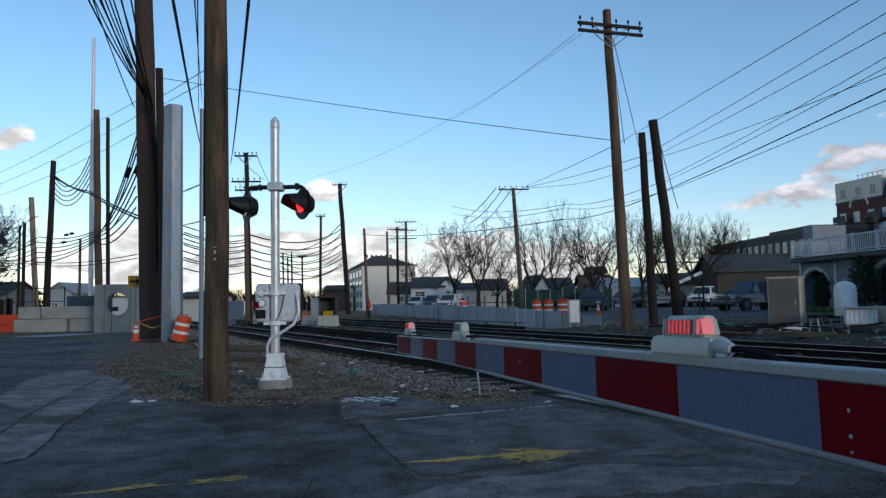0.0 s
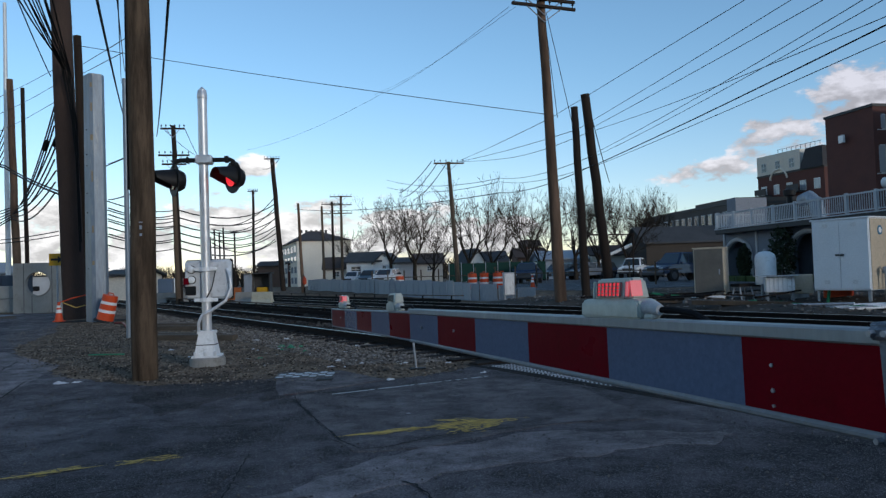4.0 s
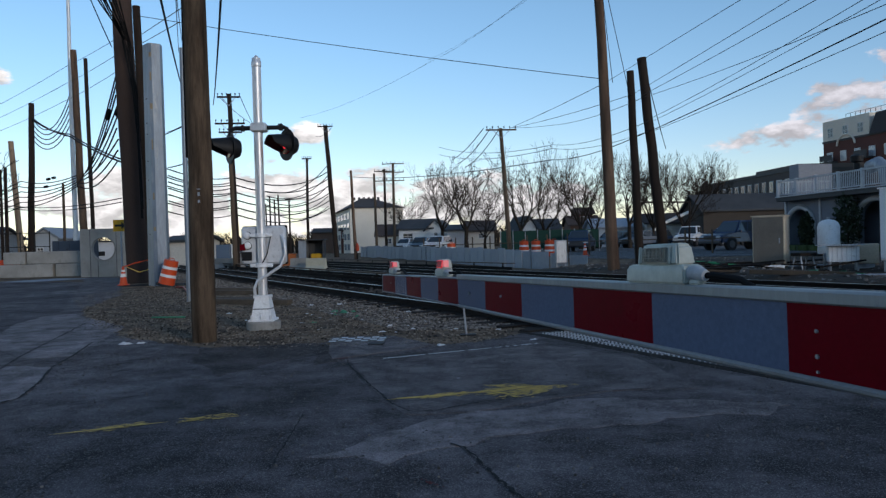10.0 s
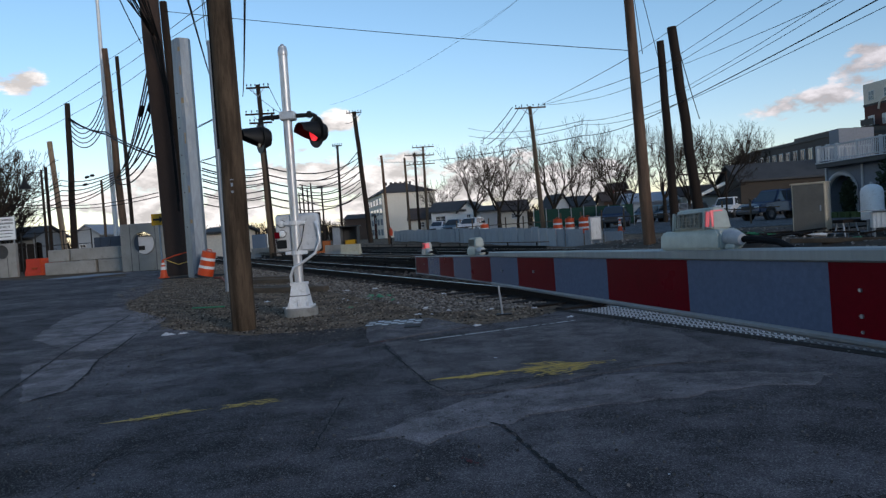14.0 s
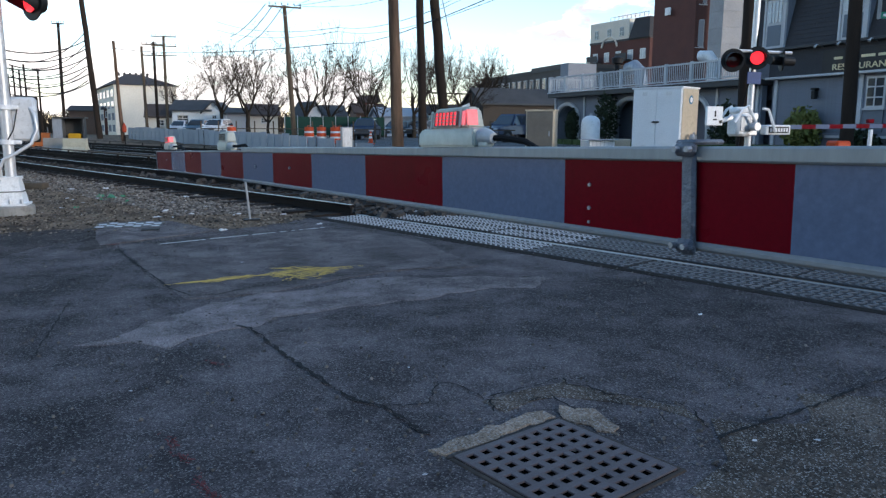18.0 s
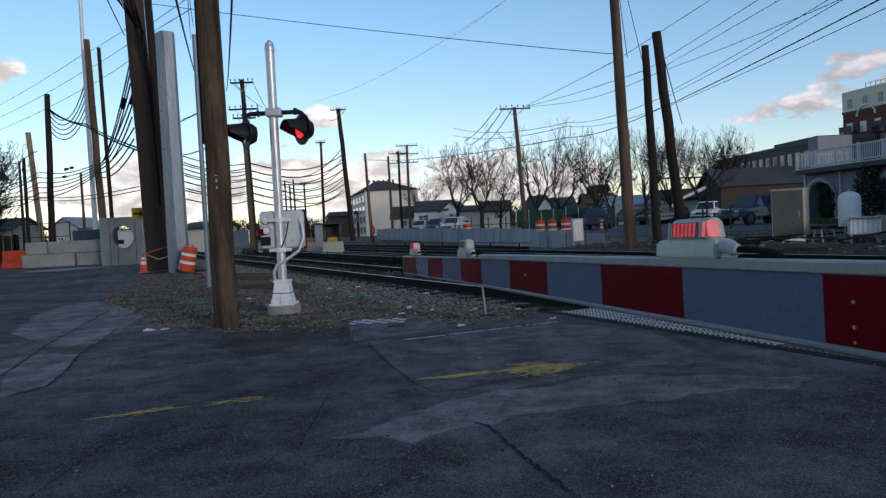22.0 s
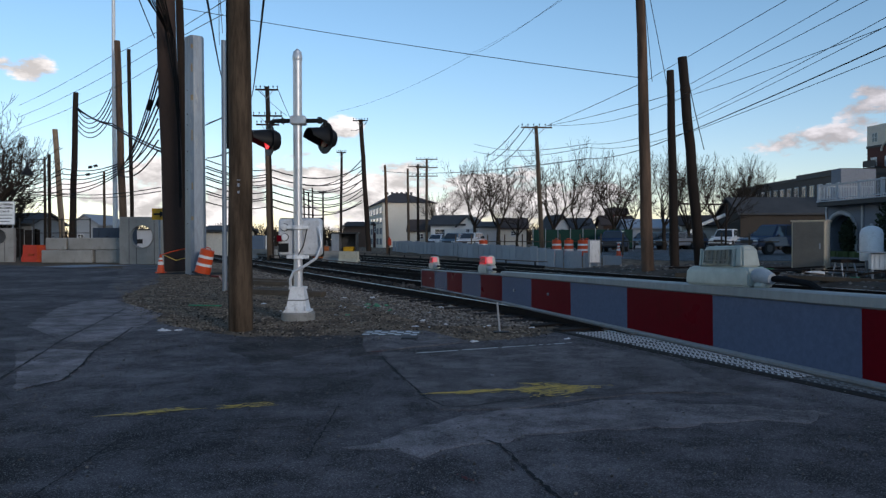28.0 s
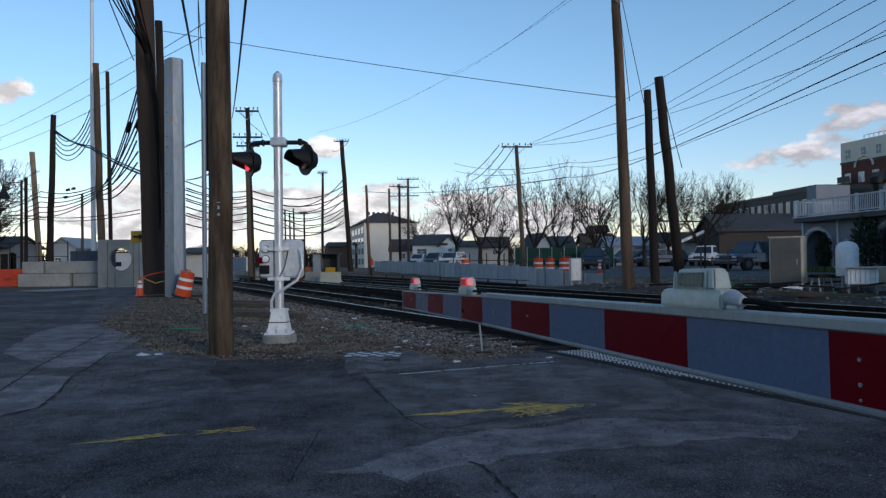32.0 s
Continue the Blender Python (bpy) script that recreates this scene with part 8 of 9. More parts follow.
    boxpart("main_wall", ((u0 + u1) / 2, 3.0, 1.7), (u1 - u0, 6.0, 3.4), BLUE_SIDING, ob, "blue-grey clapboard wall")
    me = None
    for i in range(27):
        m = Matrix.Translation(((u0 + u1) / 2, -0.012, 0.16 + i * 0.122))
        if me is None:
            o = boxpart("clapboard", (0, 0, 0), (u1 - u0, 0.03, 0.112), BLUE_SIDING, ob, rx=-5)
            me = o.data
            o.matrix_basis = m
        else:
            shared("clapboard", me, ob, m)
    boxpart("sign_band", ((u0 + u1) / 2, 0.1, 3.99), (u1 - u0 + 0.3, 0.5, 1.1), SHINGLE, ob, "dark shingled band")
    boxpart("cornice", ((u0 + u1) / 2, -0.1, 4.58), (u1 - u0 + 0.5, 0.6, 0.12), TRIM_DARK, ob, "moulded cornice", 0.02)
    boxpart("lower_cornice", ((u0 + u1) / 2, -0.1, 3.40), (u1 - u0 + 0.4, 0.5, 0.1), WHITE_WOOD, ob, "pale moulding", 0.02)
    bm = bmesh.new()
    lo = [bm.verts.new(p) for p in ((u0 - 2.2, 0.0, 4.6), (u1, 0.0, 4.6), (u1, 6, 4.6), (u0 - 2.2, 6, 4.6))]
    hi = [bm.verts.new(p) for p in ((u0 - 1.6, 0.9, 8.5), (u1, 0.9, 8.5), (u1, 5.2, 8.5), (u0 - 1.6, 5.2, 8.5))]
    bm.faces.new(hi)
    for i in range(4):
        bm.faces.new((lo[i], lo[(i + 1) % 4], hi[(i + 1) % 4], hi[i]))
    part("mansard", bm, SHINGLE, ob, "steep black shingle roof")
    boxpart("link_wall", (u0 - 1.0, 3.2, 3.6), (2.4, 5.0, 2.1), BLUE_SIDING, ob, "grey wall under the roof end")
    for r in range(1, 22):
        z = 4.6 + r * 0.18
        boxpart("shingle_course", ((u0 + u1) / 2 - 0.7, 0.0 + 0.9 * (z - 4.6) / 3.9 - 0.001, z), (u1 - u0 + 1.6, 0.03, 0.012), SHINGLE, ob)
    for u, w in ((16.05, 0.95), (19.75, 1.05), (22.8, 1.05), (25.8, 1.05)):
        d = boxpart("dormer", (u, 0.75, 5.68), (w + 0.16, 1.5, 2.2), BLUE_SIDING, ob, "grey dormer")
        for sx in (-1, 1):
            boxpart("dormer_trim", (u + sx * (w / 2 + 0.04), -0.03, 5.68), (0.1, 0.1, 2.3), WHITE_WOOD, d)
        bm = bmesh.new()
        a = w / 2 + 0.4
        f = [[bm.verts.new(p) for p in ((u - a, y, 6.78), (u + a, y, 6.78), (u, y, 7.48))] for y in (-0.25, 1.6)]
        bm.faces.new(f[0])
        bm.faces.new(f[1])
        for i in range(3):
            bm.faces.new((f[0][i], f[0][(i + 1) % 3], f[1][(i + 1) % 3], f[1][i]))
        part("dormer_roof", bm, WHITE_WOOD, d, "white gabled dormer roof")
        win = boxpart("window", (u, -0.03, 5.68), (w - 0.05, 0.06, 2.0), WHITE_WOOD, d, "sash window")
        boxpart("upper_pane", (u, -0.07, 6.16), (w - 0.25, 0.03, 0.85), PANE_PALE, win)
        boxpart("lower_pane", (u, -0.06, 5.20), (w - 0.25, 0.03, 0.85), surf("blue_blind", (0.10, 0.13, 0.17), (0.12, 0.15, 0.19), 0.4), win)
        for i in range(3):
            boxpart("glazing_bar", (u - (w - 0.25) / 2 + (w - 0.25) * (i + 1) / 4, -0.095, 6.16), (0.03, 0.02, 0.85), WHITE_WOOD, win)
        boxpart("glazing_bar", (u, -0.095, 6.16), (w - 0.25, 0.02, 0.03), WHITE_WOOD, win)
    boxpart("sign_board", (20.4, -0.2, 3.90), (3.4, 0.06, 0.84), SIGN_BOARD, ob, "black sign board")
    txt = bpy.data.curves.new("lettering", "FONT")
    txt.body, txt.size, txt.extrude, txt.align_x = "RESTAURANT", 0.335, 0.012, "CENTER"
    letters = new("lettering", txt)
    letters.parent = ob
    letters.matrix_basis = pose(20.4, -0.245, 3.55, 90, 0, 0) @ Matrix.Diagonal((1.2, 1, 1, 1))
    txt.materials.append(LETTER)
    tagged(letters, "cream capital lettering")
    for x, w in ((19.4, 0.36), (20.0, 0.5), (20.65, 0.55), (21.3, 0.5)):
        boxpart("text_bar", (x, -0.24, 4.0), (w, 0.02, 0.1), LETTER, ob)
    for u in (16.4, 20.35, 22.6, 23.9, 26.5, 29.5):
        boxpart("corner_board", (u, -0.05, 1.68), (0.16, 0.08, 3.34), WHITE_WOOD, ob, "white corner board")
    for u in (20.95, 21.95, 24.6, 25.6, 27.5):
        build_window(ob, (u, -0.06, 2.66), 0.78, 1.16, 0, PANE, WHITE_WOOD, (1, 2))
        boxpart("lower_panel", (u, -0.06, 1.6), (0.78, 0.06, 0.8), surf("blue_blind", (0.10, 0.13, 0.17), (0.12, 0.15, 0.19), 0.4), ob)
    for u in (18.6, 19.6, 20.9, 22.2):
        tubepart("sign_lamp", [(u, -0.15, 4.5), (u, -0.5, 4.58), (u, -0.62, 4.46)], [0.02, 0.02, 0.06], WHITE_WOOD, ob, "small white sign lamp", 7)
    boxpart("base_rail", (24.0, -0.08, 1.0), (10.0, 0.1, 0.1), WHITE_WOOD, ob)
    lan = boxpart("wall_lantern", (18.45, -0.22, 2.65), (0.2, 0.2, 0.34), BLACK_PAINT, ob, "black wall lantern", 0.03)
    boxpart("lantern_bracket", (18.45, -0.1, 2.85), (0.06, 0.2, 0.06), BLACK_PAINT, lan)
    boxpart("lantern_cap", (18.45, -0.22, 2.88), (0.26, 0.26, 0.08), BLACK_PAINT, lan, "", 0.03)
    boxpart("rear_wall", (8.0, 7.6, 2.0), (16.0, 0.3, 4.0), BLUE_SIDING, ob)
    boxpart("low_roof", (7.8, 4.4, 3.32), (16.0, 6.4, 0.12), ROOF_GREY, ob, "flat low roof")


build_restaurant()
PLOT = pose(21.48, 42.24, 0, 0, 0, -84) @ pose(19.9, 40.3, 0, 0, 0, -86).inverted()
for x, y, r, mat, lab, sd, n in (
    (19.68, 38.85, (0.44, 0.44, 1.08), HEDGE, "narrow dark cypress inside the arch", 201, 1300),
    (19.7, 35.1, (0.7, 0.8, 1.55), HEDGE, "tall dark evergreen shrub between the arches", 202, 1200),
    (20.0, 31.8, (0.6, 0.7, 1.0), HEDGE, "dark evergreen shrub by the deck", 203, 1200),
    (20.4, 26.2, (0.7, 0.8, 1.1), HEDGE, "dark evergreen shrub by the wall", 204, 1200),
    (20.6, 22.0, (0.75, 0.75, 0.95), HEDGE_PALE, "clipped yellow-green shrub by the restaurant wall", 205, 1500),
    (20.8, 19.4, (0.7, 0.7, 0.5), HEDGE, "dark low shrub by the wall", 206, 900),
    (20.8, 17.4, (0.7, 0.7, 0.5), HEDGE, "dark low shrub by the wall", 207, 900),
):
    q = PLOT @ Vector((x, y, 0))
    build_shrub((q.x, q.y, 0.25), r, mat, lab, sd, n)
GRASS = surf("winter_grass", (0.035, 0.06, 0.02), (0.06, 0.085, 0.03), 0.9, big=1.0, fine=30.0, bump=0.5)
slab("lawn", [(20.3, 43.0), (20.9, 33), (21.9, 17), (23.6, 17), (21.6, 43.2)], 0.1, 0.62, GRASS, "strip of grass before the restaurant", "grass", 0.1, 15)


# ---- far signal with its own gate ----
def build_far_signal():
    ob = thing("crossing_signal", (11.8, 14.0, 0), 0, "far crossing signal with gate mechanism and red lamps", "crossing signal", "crossing signals")
    boxpart("foundation", (0, 0, 0.1), (0.6, 0.6, 0.2), CONCRETE, ob)
    lathepart("mast", [(0.075, 0.15), (0.07, 4.6)], SILVER, ob, "silver tubular mast", 18)
    bm = bmesh.new()
    bm_tube(bm, [(-0.65, -0.1, 2.98), (0.95, -0.1, 2.98)], 0.035, 8)
    part("crossarm", bm, SILVER, ob, "crossarm for the lamps", True)
    lights = [build_head(ob, (-0.68, -0.16, 2.76), -30), build_head(ob, (-0.06, -0.18, 2.83), -35)]
    bm = bmesh.new()
    bm_tube(bm, [(0.72, -0.05, 2.82), (0.74, -0.06, 2.82)], 0.25, 24)
    part("rear_disc", bm, BLACK_PAINT, ob, "backing plate seen from behind")
    bm = bmesh.new()
    bm_tube(bm, [(0.45, 0.0, 2.82), (1.1, 0.0, 2.8)], 0.1, 12)
    part("rear_hood", bm, BLACK_PAINT, ob)
    boxpart("blue_plate", (-0.05, -0.12, 2.4), (0.36, 0.02, 0.26), surf("blue_sign_sheet", (0.02, 0.05, 0.16), (0.025, 0.06, 0.18), 0.5), ob, "small blue plate")
    bm = bmesh.new()
    bm_box(bm, (-0.22, 0.05, 1.36), (0.42, 0.40, 0.52), bevel=0.06)
    bm_box(bm, (-0.26, 0.05, 1.68), (0.34, 0.34, 0.16), bevel=0.05)
    part("gate_mechanism", bm, WHITE_PAINT, ob, "white gate motor housing", True)
    boxpart("housing_hatch", (-0.22, -0.16, 1.38), (0.28, 0.02, 0.34), GALV, ob, "dark hatch", 0.01)
    boxpart("mast_clamp", (0.02, -0.02, 1.55), (0.24, 0.24, 0.16), SILVER, ob, "cast clamp round the mast", 0.02)
    boxpart("mast_clamp", (0.02, -0.02, 1.18), (0.24, 0.24, 0.12), SILVER, ob, "cast clamp round the mast", 0.02)
    for sy in (-0.30, 0.26):
        bm = bmesh.new()
        bm_tube(bm, [(-0.64, sy, 1.42), (-0.42, sy, 1.70), (-0.30, sy, 1.78), (-0.12, sy, 1.5), (0.05, sy, 1.26)], 0.032, 6)
        part("counter_arm", bm, WHITE_PAINT, ob, "white counterweight arm")
        bm = bmesh.new()
        bm_tube(bm, [(0.10, sy, 1.72), (0.26, sy, 1.70), (0.42, sy, 1.36), (0.50, sy, 1.2)], 0.03, 6)
        part("arm_yoke", bm, WHITE_PAINT, ob, "white bent yoke")
    bm = bmesh.new()
    bm_tube(bm, [(-0.05, -0.36, 1.32), (-0.05, 0.32, 1.32)], 0.09, 14)
    part("crank_hub", bm, SILVER, ob, "round crank hub", True)
    boxpart("counterweight", (-1.0, -0.05, 1.55), (0.42, 0.08, 0.42), WHITE_PAINT, ob, "square white plate with a dark mark", 0.01)
    boxpart("plate_mark", (-1.0, -0.095, 1.60), (0.035, 0.01, 0.13), BLACK_PAINT, ob)
    boxpart("plate_mark", (-1.0, -0.095, 1.47), (0.10, 0.01, 0.03), BLACK_PAINT, ob)
    boxpart("weight_link", (-0.7, -0.05, 1.47), (0.42, 0.08, 0.10), SILVER, ob, "", 0.02, ry=-18)
    boxpart("weight_link", (-0.76, 0.08, 1.40), (0.30, 0.06, 0.06), SILVER, ob, "", 0.015, ry=-30)
    bm = bmesh.new()
    bm_box(bm, (0.65, -0.12, 1.25), (0.7, 0.2, 0.22), bevel=0.02)
    part("arm_socket", bm, WHITE_PAINT, ob, "white arm socket")
    boxpart("maker_plate", (0.65, -0.23, 1.25), (0.55, 0.01, 0.14), BLACK_PAINT, ob)
    for i in range(7):
        boxpart("text_bar", (0.42 + i * 0.075, -0.24, 1.25), (0.045, 0.008, 0.09), WHITE_PAINT, ob)
    s = 0.406
    for i in range(24):
        a = 1.0 + i * s
        boxpart("stripe", (a + s / 2, -0.1, 1.32 + 0.006 * i), (s, 0.03, 0.1), WHITE_SHEET_SHADED if i % 2 == 0 else RED_SHEET, ob, "white reflective stripe" if i % 2 == 0 else "red reflective stripe")
    for x in (3.45, 6.6):
        bm = bmesh.new()
        bm_box(bm, (x, -0.1, 1.47), (0.2, 0.09, 0.1), bevel=0.02)
        part("gate_lamp", bm, RED_SHEET, ob, "small red gate lamp")
    tubepart("rest_post", [(3.5, -0.1, 0), (3.5, -0.1, 1.27)], 0.05, WHITE_PAINT, ob, "white arm rest post", 8)
    tubepart("cable", [(0.08, 0.05, 4.4), (0.0, -0.1, 3.0), (-0.25, -0.05, 1.8), (-0.3, 0, 0.2)], 0.02, CABLE, ob, n=6)
    return lights


FAR_LIGHTS = build_far_signal()
build_pole("utility_pole", (19.95, 19.0, 0.2), (19.68, 19.0, 9.5), 0.22, 0.19, POLE_BLACK, "thick dark pole before the restaurant")
build_pole("utility_pole", (12.42, 14.9, 0.0), (12.27, 14.9, 8.6), 0.17, 0.14, POLE_BLACK, "dark wooden pole behind the far signal")
ss = thing("street_sign", (20.05, 18.6, 0.2), 0, "green street name blades on the dark pole", "street sign")
SIGN_GREEN = surf("green_sign_sheet", (0.015, 0.24, 0.15), (0.02, 0.27, 0.17), 0.4)
for z, x, w, rz in ((5.35, 0.62, 0.86, 12), (4.62, 0.46, 0.55, -20)):
    blade = boxpart("blade", (x, -0.22, z), (w, 0.03, 0.2), SIGN_GREEN, ss, "green blade", rz=rz)
    boxpart("text_bar", (x, -0.245, z), (w * 0.7, 0.012, 0.08), WHITE_PAINT, blade, rz=rz)
boxpart("bracket", (0.12, -0.16, 5.0), (0.06, 0.1, 1.0), GALV, ss)
hb = thing("hazard_box", (15.9, 15.4, 0.0), 0, "orange and white hazard drum behind the far gate", "traffic drum", "drums")
boxpart("body", (0, 0, 0.7), (0.5, 0.4, 0.55), ORANGE, hb, "orange body", 0.05)
boxpart("band", (0, 0, 0.48), (0.52, 0.42, 0.14), BAND, hb, "white band")
boxpart("base", (0, 0, 0.2), (0.5, 0.4, 0.42), ORANGE, hb, "", 0.03)

# ---- street of far buildings ----
sh = thing("white_shed", (-33.5, 75, 0), 0, "small white shed with a dark opening beyond the blocks", "shed")
boxpart("wall", (0, 0, 1.15), (3.6, 3.0, 2.3), WHITE_WOOD, sh, "white boarded wall")
boxpart("roof", (0, 0, 2.36), (3.9, 3.3, 0.12), ROOF_GREY, sh, "flat grey roof")
boxpart("opening", (0.45, -1.51, 1.15), (0.75, 0.05, 0.45), BLACK_PAINT, sh, "dark opening")


def build_block_house(name, at, rz, w, d, h, wall, label, rows, cols, zs, win, pane=PANE, parapet=None):
    ob = thing(name, at, rz, label, "building", "far buildings")
    boxpart("wall", (w / 2, d / 2, h / 2), (w, d, h), wall, ob)
    boxpart("parapet", (w / 2, d / 2, h + 0.12), (w + 0.2, d + 0.2, 0.3), parapet or TRIM_DARK, ob, "roof edge")
    for r in range(rows):
        for c in range(cols):
            build_window(ob, (w * (c + 0.5) / cols, -0.04, zs[r]), win[0], win[1], 0, pane, FRAME_WHITE, (1, 0), False)
    return ob


apt = build_block_house("apartment_building", (59.6, 108.8, 0), -78, 13.1, 12, 14.6, BRICK_FAR, "brown brick apartment building with a pale top storey", 4, 5, (3.5, 6.5, 9.6, 12.4), (1.15, 1.5), PANE_PALE)
boxpart("top_storey", (4.4, 6, 16.2), (8.8, 12.1, 3.2), STUCCO, apt, "pale grey top storey")
for c in (1.5, 4.4, 7.2):
    build_window(apt, (c, -0.08, 16.0), 1.0, 1.4, 0, PANE, FRAME_WHITE, (1, 1), False)
bm = bmesh.new()
f = [[bm.verts.new(p) for p in ((8.9, y, 14.7), (13.2, y, 14.7), (13.2, y, 17.6), (10.2, y, 17.6))] for y in (-0.3, 11)]
bm.faces.new(f[0])
bm.faces.new(f[1])
for i in range(4):
    bm.faces.new((f[0][i], f[0][(i + 1) % 4], f[1][(i + 1) % 4], f[1][i]))
part("slate_roof", bm, SHINGLE, apt, "dark slate roof")
bm = bmesh.new()
bm_tube(bm, [(4.5 - 1.7 * math.cos(math.pi * i / 12), -0.1, 13.9 + 1.5 * math.sin(math.pi * i / 12)) for i in range(13)], 0.16, 6)
part("arched_moulding", bm, STUCCO, apt, "pale arched moulding")
for i in range(10):
    boxpart("roof_rail_post", (4.2 + i * 0.9, 0.3, 18.1), (0.05, 0.05, 0.6), TRIM_DARK, apt)
boxpart("roof_rail", (8.3, 0.3, 18.4), (8.4, 0.05, 0.05), TRIM_DARK, apt)
for c in (0, 2):
    for z in (8.6, 11.6):
        boxpart("balcony", (13.1 * (c + 0.5) / 4, -0.6, z), (2.4, 1.1, 0.2), TRIM_DARK, apt, "dark balcony")
        boxpart("balcony_rail", (13.1 * (c + 0.5) / 4, -1.1, z + 0.6), (2.4, 0.06, 0.9), TRIM_DARK, apt)
brick = thing("brick_building", (44.4, 62.0, 0), 0, "plain dark red brick building with few windows", "building", "far buildings")
boxpart("wall", (3.4, 2.9, 7.6), (6.8, 5.8, 15.2), BRICK_FAR, brick, "dark red brick wall", rz=8)
boxpart("parapet", (3.4, 2.9, 15.3), (7.0, 6.0, 0.25), TRIM_DARK, brick, "roof edge", rz=8)
build_window(brick, (1.1, -0.35, 10.4), 0.95, 2.6, 0, PANE_PALE, FRAME_WHITE, (0, 0))
build_window(brick, (1.3, -0.3, 13.8), 0.9, 1.4, 0, PANE_PALE, FRAME_WHITE, (0, 0))
boxpart("side_vent", (-0.45, 2.8, 12.8), (0.2, 0.7, 0.7), WHITE_PAINT, brick, "small white vent")
shaft = thing("stair_tower", (45.2, 58.0, 0), 0, "pale metal-clad stair tower", "tower", "far buildings")
CLAD = surf("pale_metal_panels", (0.30, 0.30, 0.31), (0.24, 0.24, 0.25), 0.7, 0.0, big=0.7, fine=8.0, stain=(0.30, 0.30, 0.30), vary=0.08)
boxpart("core", (1.2, 1.0, 7.6), (2.3, 1.9, 15.2), CLAD, shaft)
for i in range(10):
    boxpart("panel", (1.2, 0.02, 0.9 + i * 1.48), (2.38, 0.04, 1.44), CLAD, shaft)
    boxpart("side_sheet", (0.02, 1.0, 0.9 + i * 1.48), (0.04, 1.96, 1.44), CLAD, shaft)
low = build_block_house("long_building", (36.7, 98.0, 0), -87.5, 23, 10, 7.8, surf("dark_taupe_cladding", (0.075, 0.065, 0.06), (0.10, 0.088, 0.08), 0.8, big=0.5, fine=8.0), "long dark building with bands of narrow windows", 2, 14, (4.2, 6.4), (0.9, 1.3))
boxpart("upper_block", (18.0, 5, 8.15), (9.0, 8, 0.8), MATS["dark_taupe_cladding"], low, "raised roof block")
build_house((31.6, 71, 0.4), 0, 9.5, 6, 3.4, 1.55, surf("dull_tan_wall", (0.042, 0.035, 0.029), (0.068, 0.056, 0.047), 0.85, big=0.4, fine=8.0), ROOF_GREY, "low house with a broad grey gable roof", (), ridge_x=True)

# ---- unseen row added behind the crossing to block low sun and sky ----
row = boxpart("building_behind", (40, -34, 3.4), (190, 18, 6.8), surf("blocker_brick", (0.09, 0.055, 0.042), (0.13, 0.08, 0.06), 0.9, big=0.6, fine=14.0), None, "unseen brick block added to hold off the low sun")
tagged(row, "unseen dark brick block added behind the crossing to hold off the sun", "building", kind="structure")
# ---- bare trees ----


def build_tree(at, height, seed, label, spread=0.5, limbs=4, twig=0.0052):
    """A leafless tree: tapered trunk, forked limbs and a dome of fine twigs, its top at the given height."""
    rnd = random.Random(seed)
    ob = thing("bare_tree", at, 0, label, "tree", "trees")
    th = height * rnd.uniform(0.20, 0.27)
    tubes = []

    def grow(p, d, length, r, level):
        n = 4 if level < 2 else 2
        pts, q = [p], p
        for i in range(n):
            d = (d + Vector((rnd.gauss(0, 0.13), rnd.gauss(0, 0.13), rnd.gauss(0.05, 0.08)))).normalized()
            q = q + d * (length / n)
            pts.append(q)
        tubes.append((pts, [max(r * (1 - 0.45 * i / n), twig) for i in range(n + 1)], 5 if level < 2 else 3))
        if level >= 5:
            return
        for k in range(2):
            a = Vector((rnd.gauss(0, 1), rnd.gauss(0, 1), rnd.gauss(0, 0.6))).normalized()
            grow(pts[-1], (d + a * rnd.uniform(0.3, 0.6) + Vector((0, 0, 0.12))).normalized(), length * rnd.uniform(0.6, 0.8), r * 0.54, level + 1)
        for k in range(2 if level in (1, 2, 3) else 1):
            a = Vector((rnd.gauss(0, 1), rnd.gauss(0, 1), rnd.gauss(0, 0.4))).normalized()
            grow(pts[rnd.randrange(1, n)], (d + a * rnd.uniform(0.8, 1.2)).normalized(), length * rnd.uniform(0.35, 0.55), r * 0.4, level + 1)

    for k in range(limbs):
        a = 6.283 * (k + rnd.random() * 0.6) / limbs
        d = Vector((math.cos(a) * spread * rnd.uniform(0.4, 1.2), math.sin(a) * spread, 1)).normalized()
        grow(Vector((0, 0, th * rnd.uniform(0.8, 1.0))), d, height * rnd.uniform(0.27, 0.34), height * 0.0105, 0)
    top = max(q.z for pts, _, _ in tubes for q in pts)
    k = (height - th) / (top - th)
    bm = bmesh.new()
    bm_tube(bm, [(0, 0, -0.1), (rnd.uniform(-0.1, 0.1), 0, th * 0.5), (0, 0, th)], [height * 0.025, height * 0.019, height * 0.017], 8)
    part("trunk", bm, BARK, ob, "dark bare trunk", True)
    bm = bmesh.new()
    for pts, radii, n in tubes:
        bm_tube(bm, [(q.x * k, q.y * k, th + (q.z - th) * k) for q in pts], radii, n, caps=False)
    part("crown", bm, BARK, ob, "spreading bare limbs and twigs")


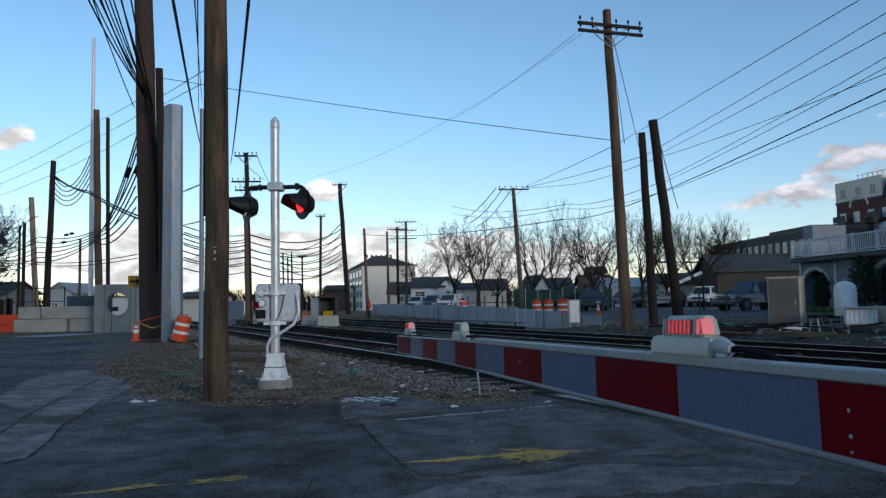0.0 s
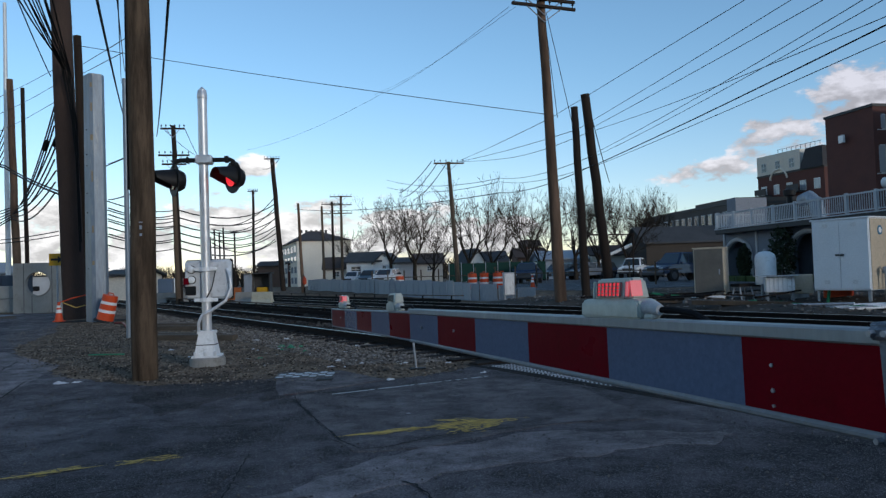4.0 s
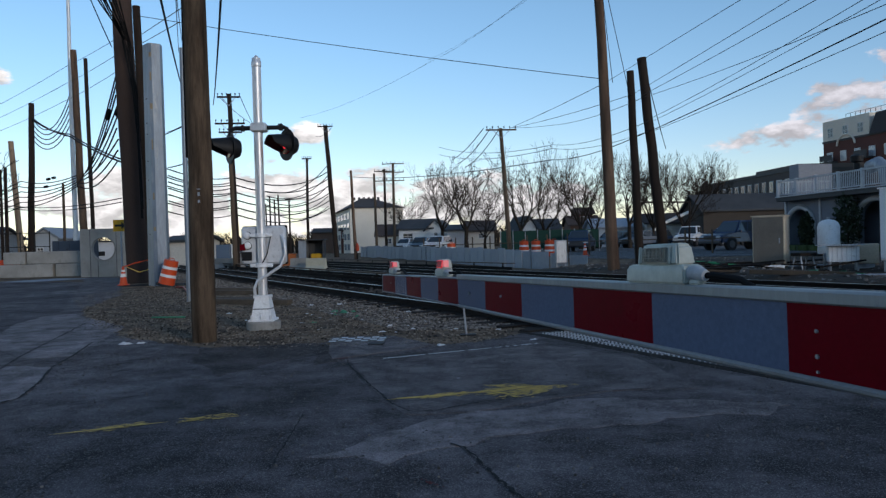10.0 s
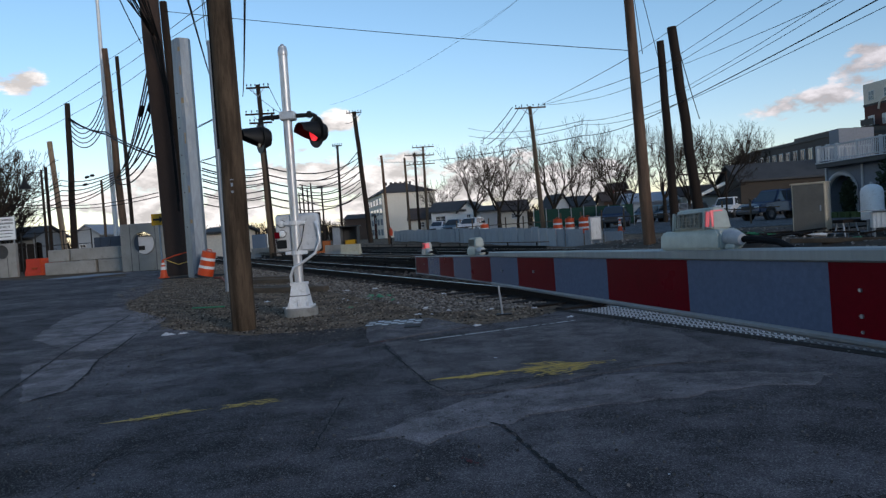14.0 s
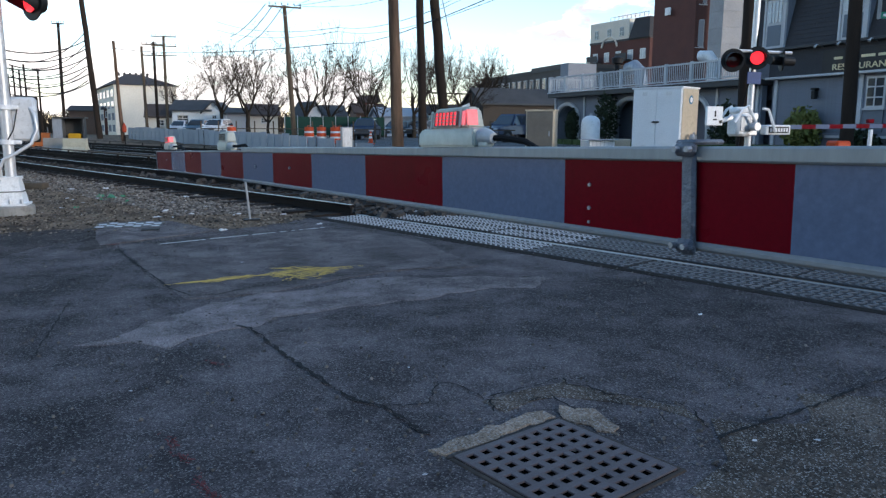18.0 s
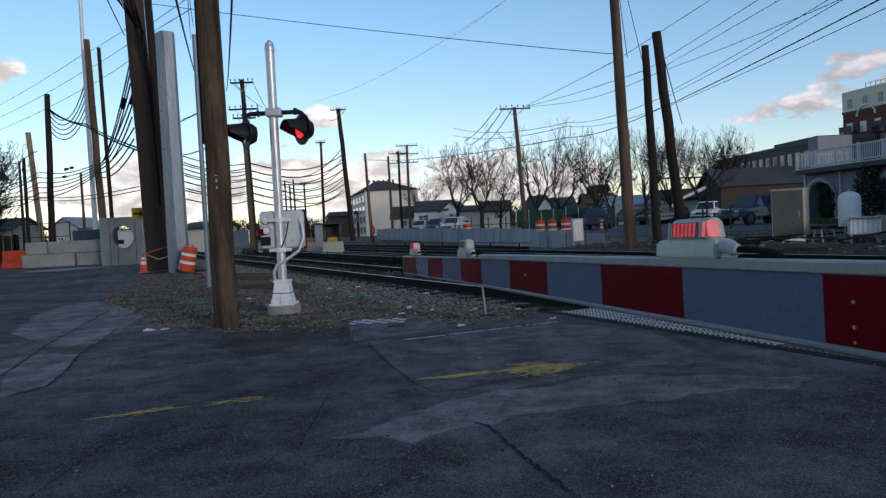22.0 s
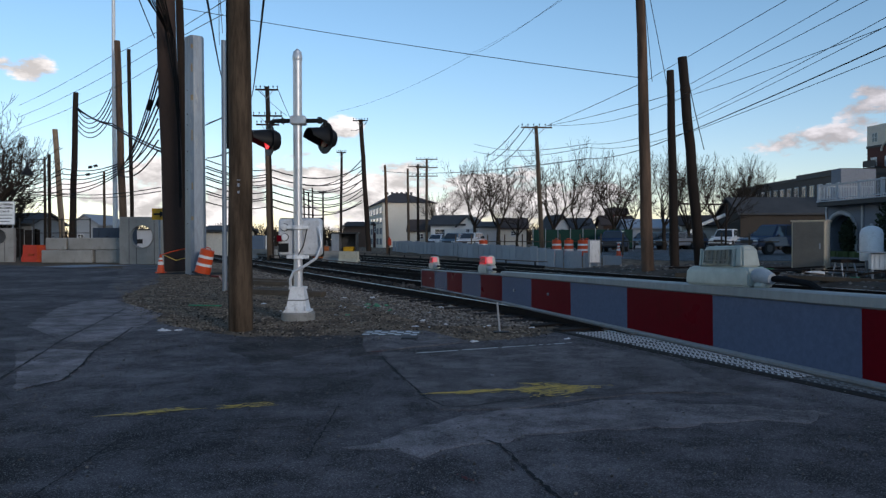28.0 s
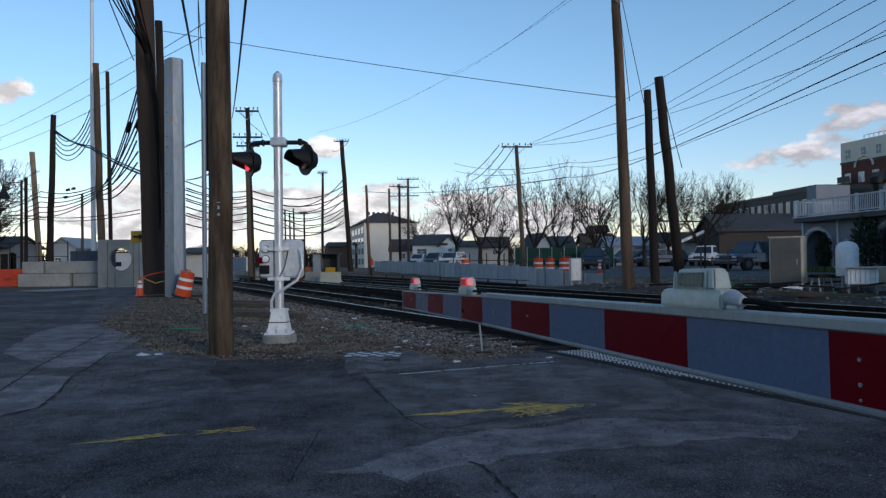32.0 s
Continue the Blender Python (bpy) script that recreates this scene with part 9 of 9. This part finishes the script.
for x, y, h, sd, lab, sp in (
    (3.4, 68, 9.6, 301, "bare tree with wide forked limbs", 0.6), (1.2, 72, 8.6, 302, "bare slender tree behind the fence", 0.55), (5.6, 74, 7.2, 303, "low bare tree with spreading limbs", 0.6),
    (8.6, 69, 10.2, 304, "tall bare tree with a dense crown", 0.5), (11.4, 72, 9.0, 305, "bare tree with a narrow crown", 0.45), (14.3, 69, 9.6, 306, "tall bare tree with upright limbs", 0.45),
    (18.7, 68, 9.2, 307, "bare tree behind the dark poles", 0.55), (21.6, 70, 8.8, 308, "bare slender tree by the car park", 0.5), (24.6, 70, 9.3, 309, "bare tree with a round crown", 0.6),
    (27.6, 76, 9.2, 310, "far bare tree with fine twigs", 0.6), (31.0, 82, 9.4, 311, "far bare tree with a low crown", 0.65), (35.0, 90, 9.6, 312, "far bare tree by the long building", 0.65),
    (-2.6, 100, 8.6, 313, "far bare tree beside the cream block", 0.6), (16.8, 74, 7.6, 314, "thin bare tree among larger ones", 0.5), (-33.2, 50, 11.6, 315, "large bare tree at the yard's edge", 0.6), (-37.5, 56, 9.5, 316, "bare tree behind the white trailer", 0.65), (-36.0, 47, 9.0, 317, "bare tree with fine twigs", 0.6), (-38.4, 60, 6.6, 318, "low bare tree behind the notice board", 0.75), (-41.0, 53, 11.0, 319, "tall dense bare tree over the board fence", 0.6),
):
    build_tree((x, y, 0.3 if x > 0 else 0.0), h * 1.03, sd, lab, sp * 1.45, 9 if x < -30 else 5, 0.013 if x < -30 else 0.0088)
# woodland haze along the horizon
def far_wood(rnd):
    return rnd.uniform(-120, 120), rnd.uniform(140, 185)


def build_far_wood():
    rnd = random.Random(77)
    bm = bmesh.new()
    for i in range(1800):
        x, y = far_wood(rnd)
        h = rnd.uniform(2.5, 5.2)
        bm_tube(bm, [(x, y, 0), (x + rnd.uniform(-0.8, 0.8), y, h * 0.6), (x + rnd.uniform(-2.0, 2.0), y, h)], [0.16, 0.1, 0.03], 3, caps=False)
        for k in range(5):
            bm_tube(bm, [(x, y, h * rnd.uniform(0.3, 0.7)), (x + rnd.uniform(-1.6, 1.6), y, h * rnd.uniform(0.7, 1.0))], [0.07, 0.03], 3, caps=False)
    tagged(part("far_woods", bm, BARK), "brown winter woods along the horizon", "woods", kind="stuff")


build_far_wood()


# ---- what moves ----
BEAT = 0.6795


def blink_rows(rest, lit, start, phase):
    """Rows that slide a light out before its lens while it is lit. start: when the first half beat begins; phase 0: lit in that half beat."""
    rows = []
    t, k = start, 0
    while t > 0:
        t, k = t - BEAT, k - 1
    state = lambda n: lit if n % 2 == phase else rest
    rows.append((0.0, state(k)))
    t, k = t + BEAT, k + 1
    while t < 31.9:
        rows.append((t - 0.05, state(k - 1)))
        rows.append((t + 0.05, state(k)))
        t, k = t + BEAT, k + 1
    rows.append((32.0, state(k - 1)))
    return [r for i, r in enumerate(rows) if i == 0 or frame(r[0]) > frame(rows[i - 1][0])]


def motions():
    rest = Matrix()
    left, right = MAST_LIGHTS
    walk(left[0], blink_rows(rest, Matrix.Translation(left[1]), 0.5, 0))
    walk(right[0], blink_rows(rest, Matrix.Translation(right[1]), 0.5, 1))
    left, right = FAR_LIGHTS
    walk(left[0], blink_rows(rest, Matrix.Translation(left[1]), 17.45, 1))
    walk(right[0], blink_rows(rest, Matrix.Translation(right[1]), 17.45, 0))
    out = Matrix.Translation((0.0125, -0.0095, 0.0))
    ahead = Matrix.Translation((0.0, -0.0095, 0.0))
    tip, mid, near_lamp = GATE_LIGHTS
    for lamp, start, phase in ((tip, None, 0), (mid, 0.42, 0), (near_lamp, 0.42, 1)):
        for light, lit in zip(lamp, (ahead, out)):
            walk(light, [(0.0, lit), (32.0, lit)] if start is None else blink_rows(rest, lit, start, phase))


motions()
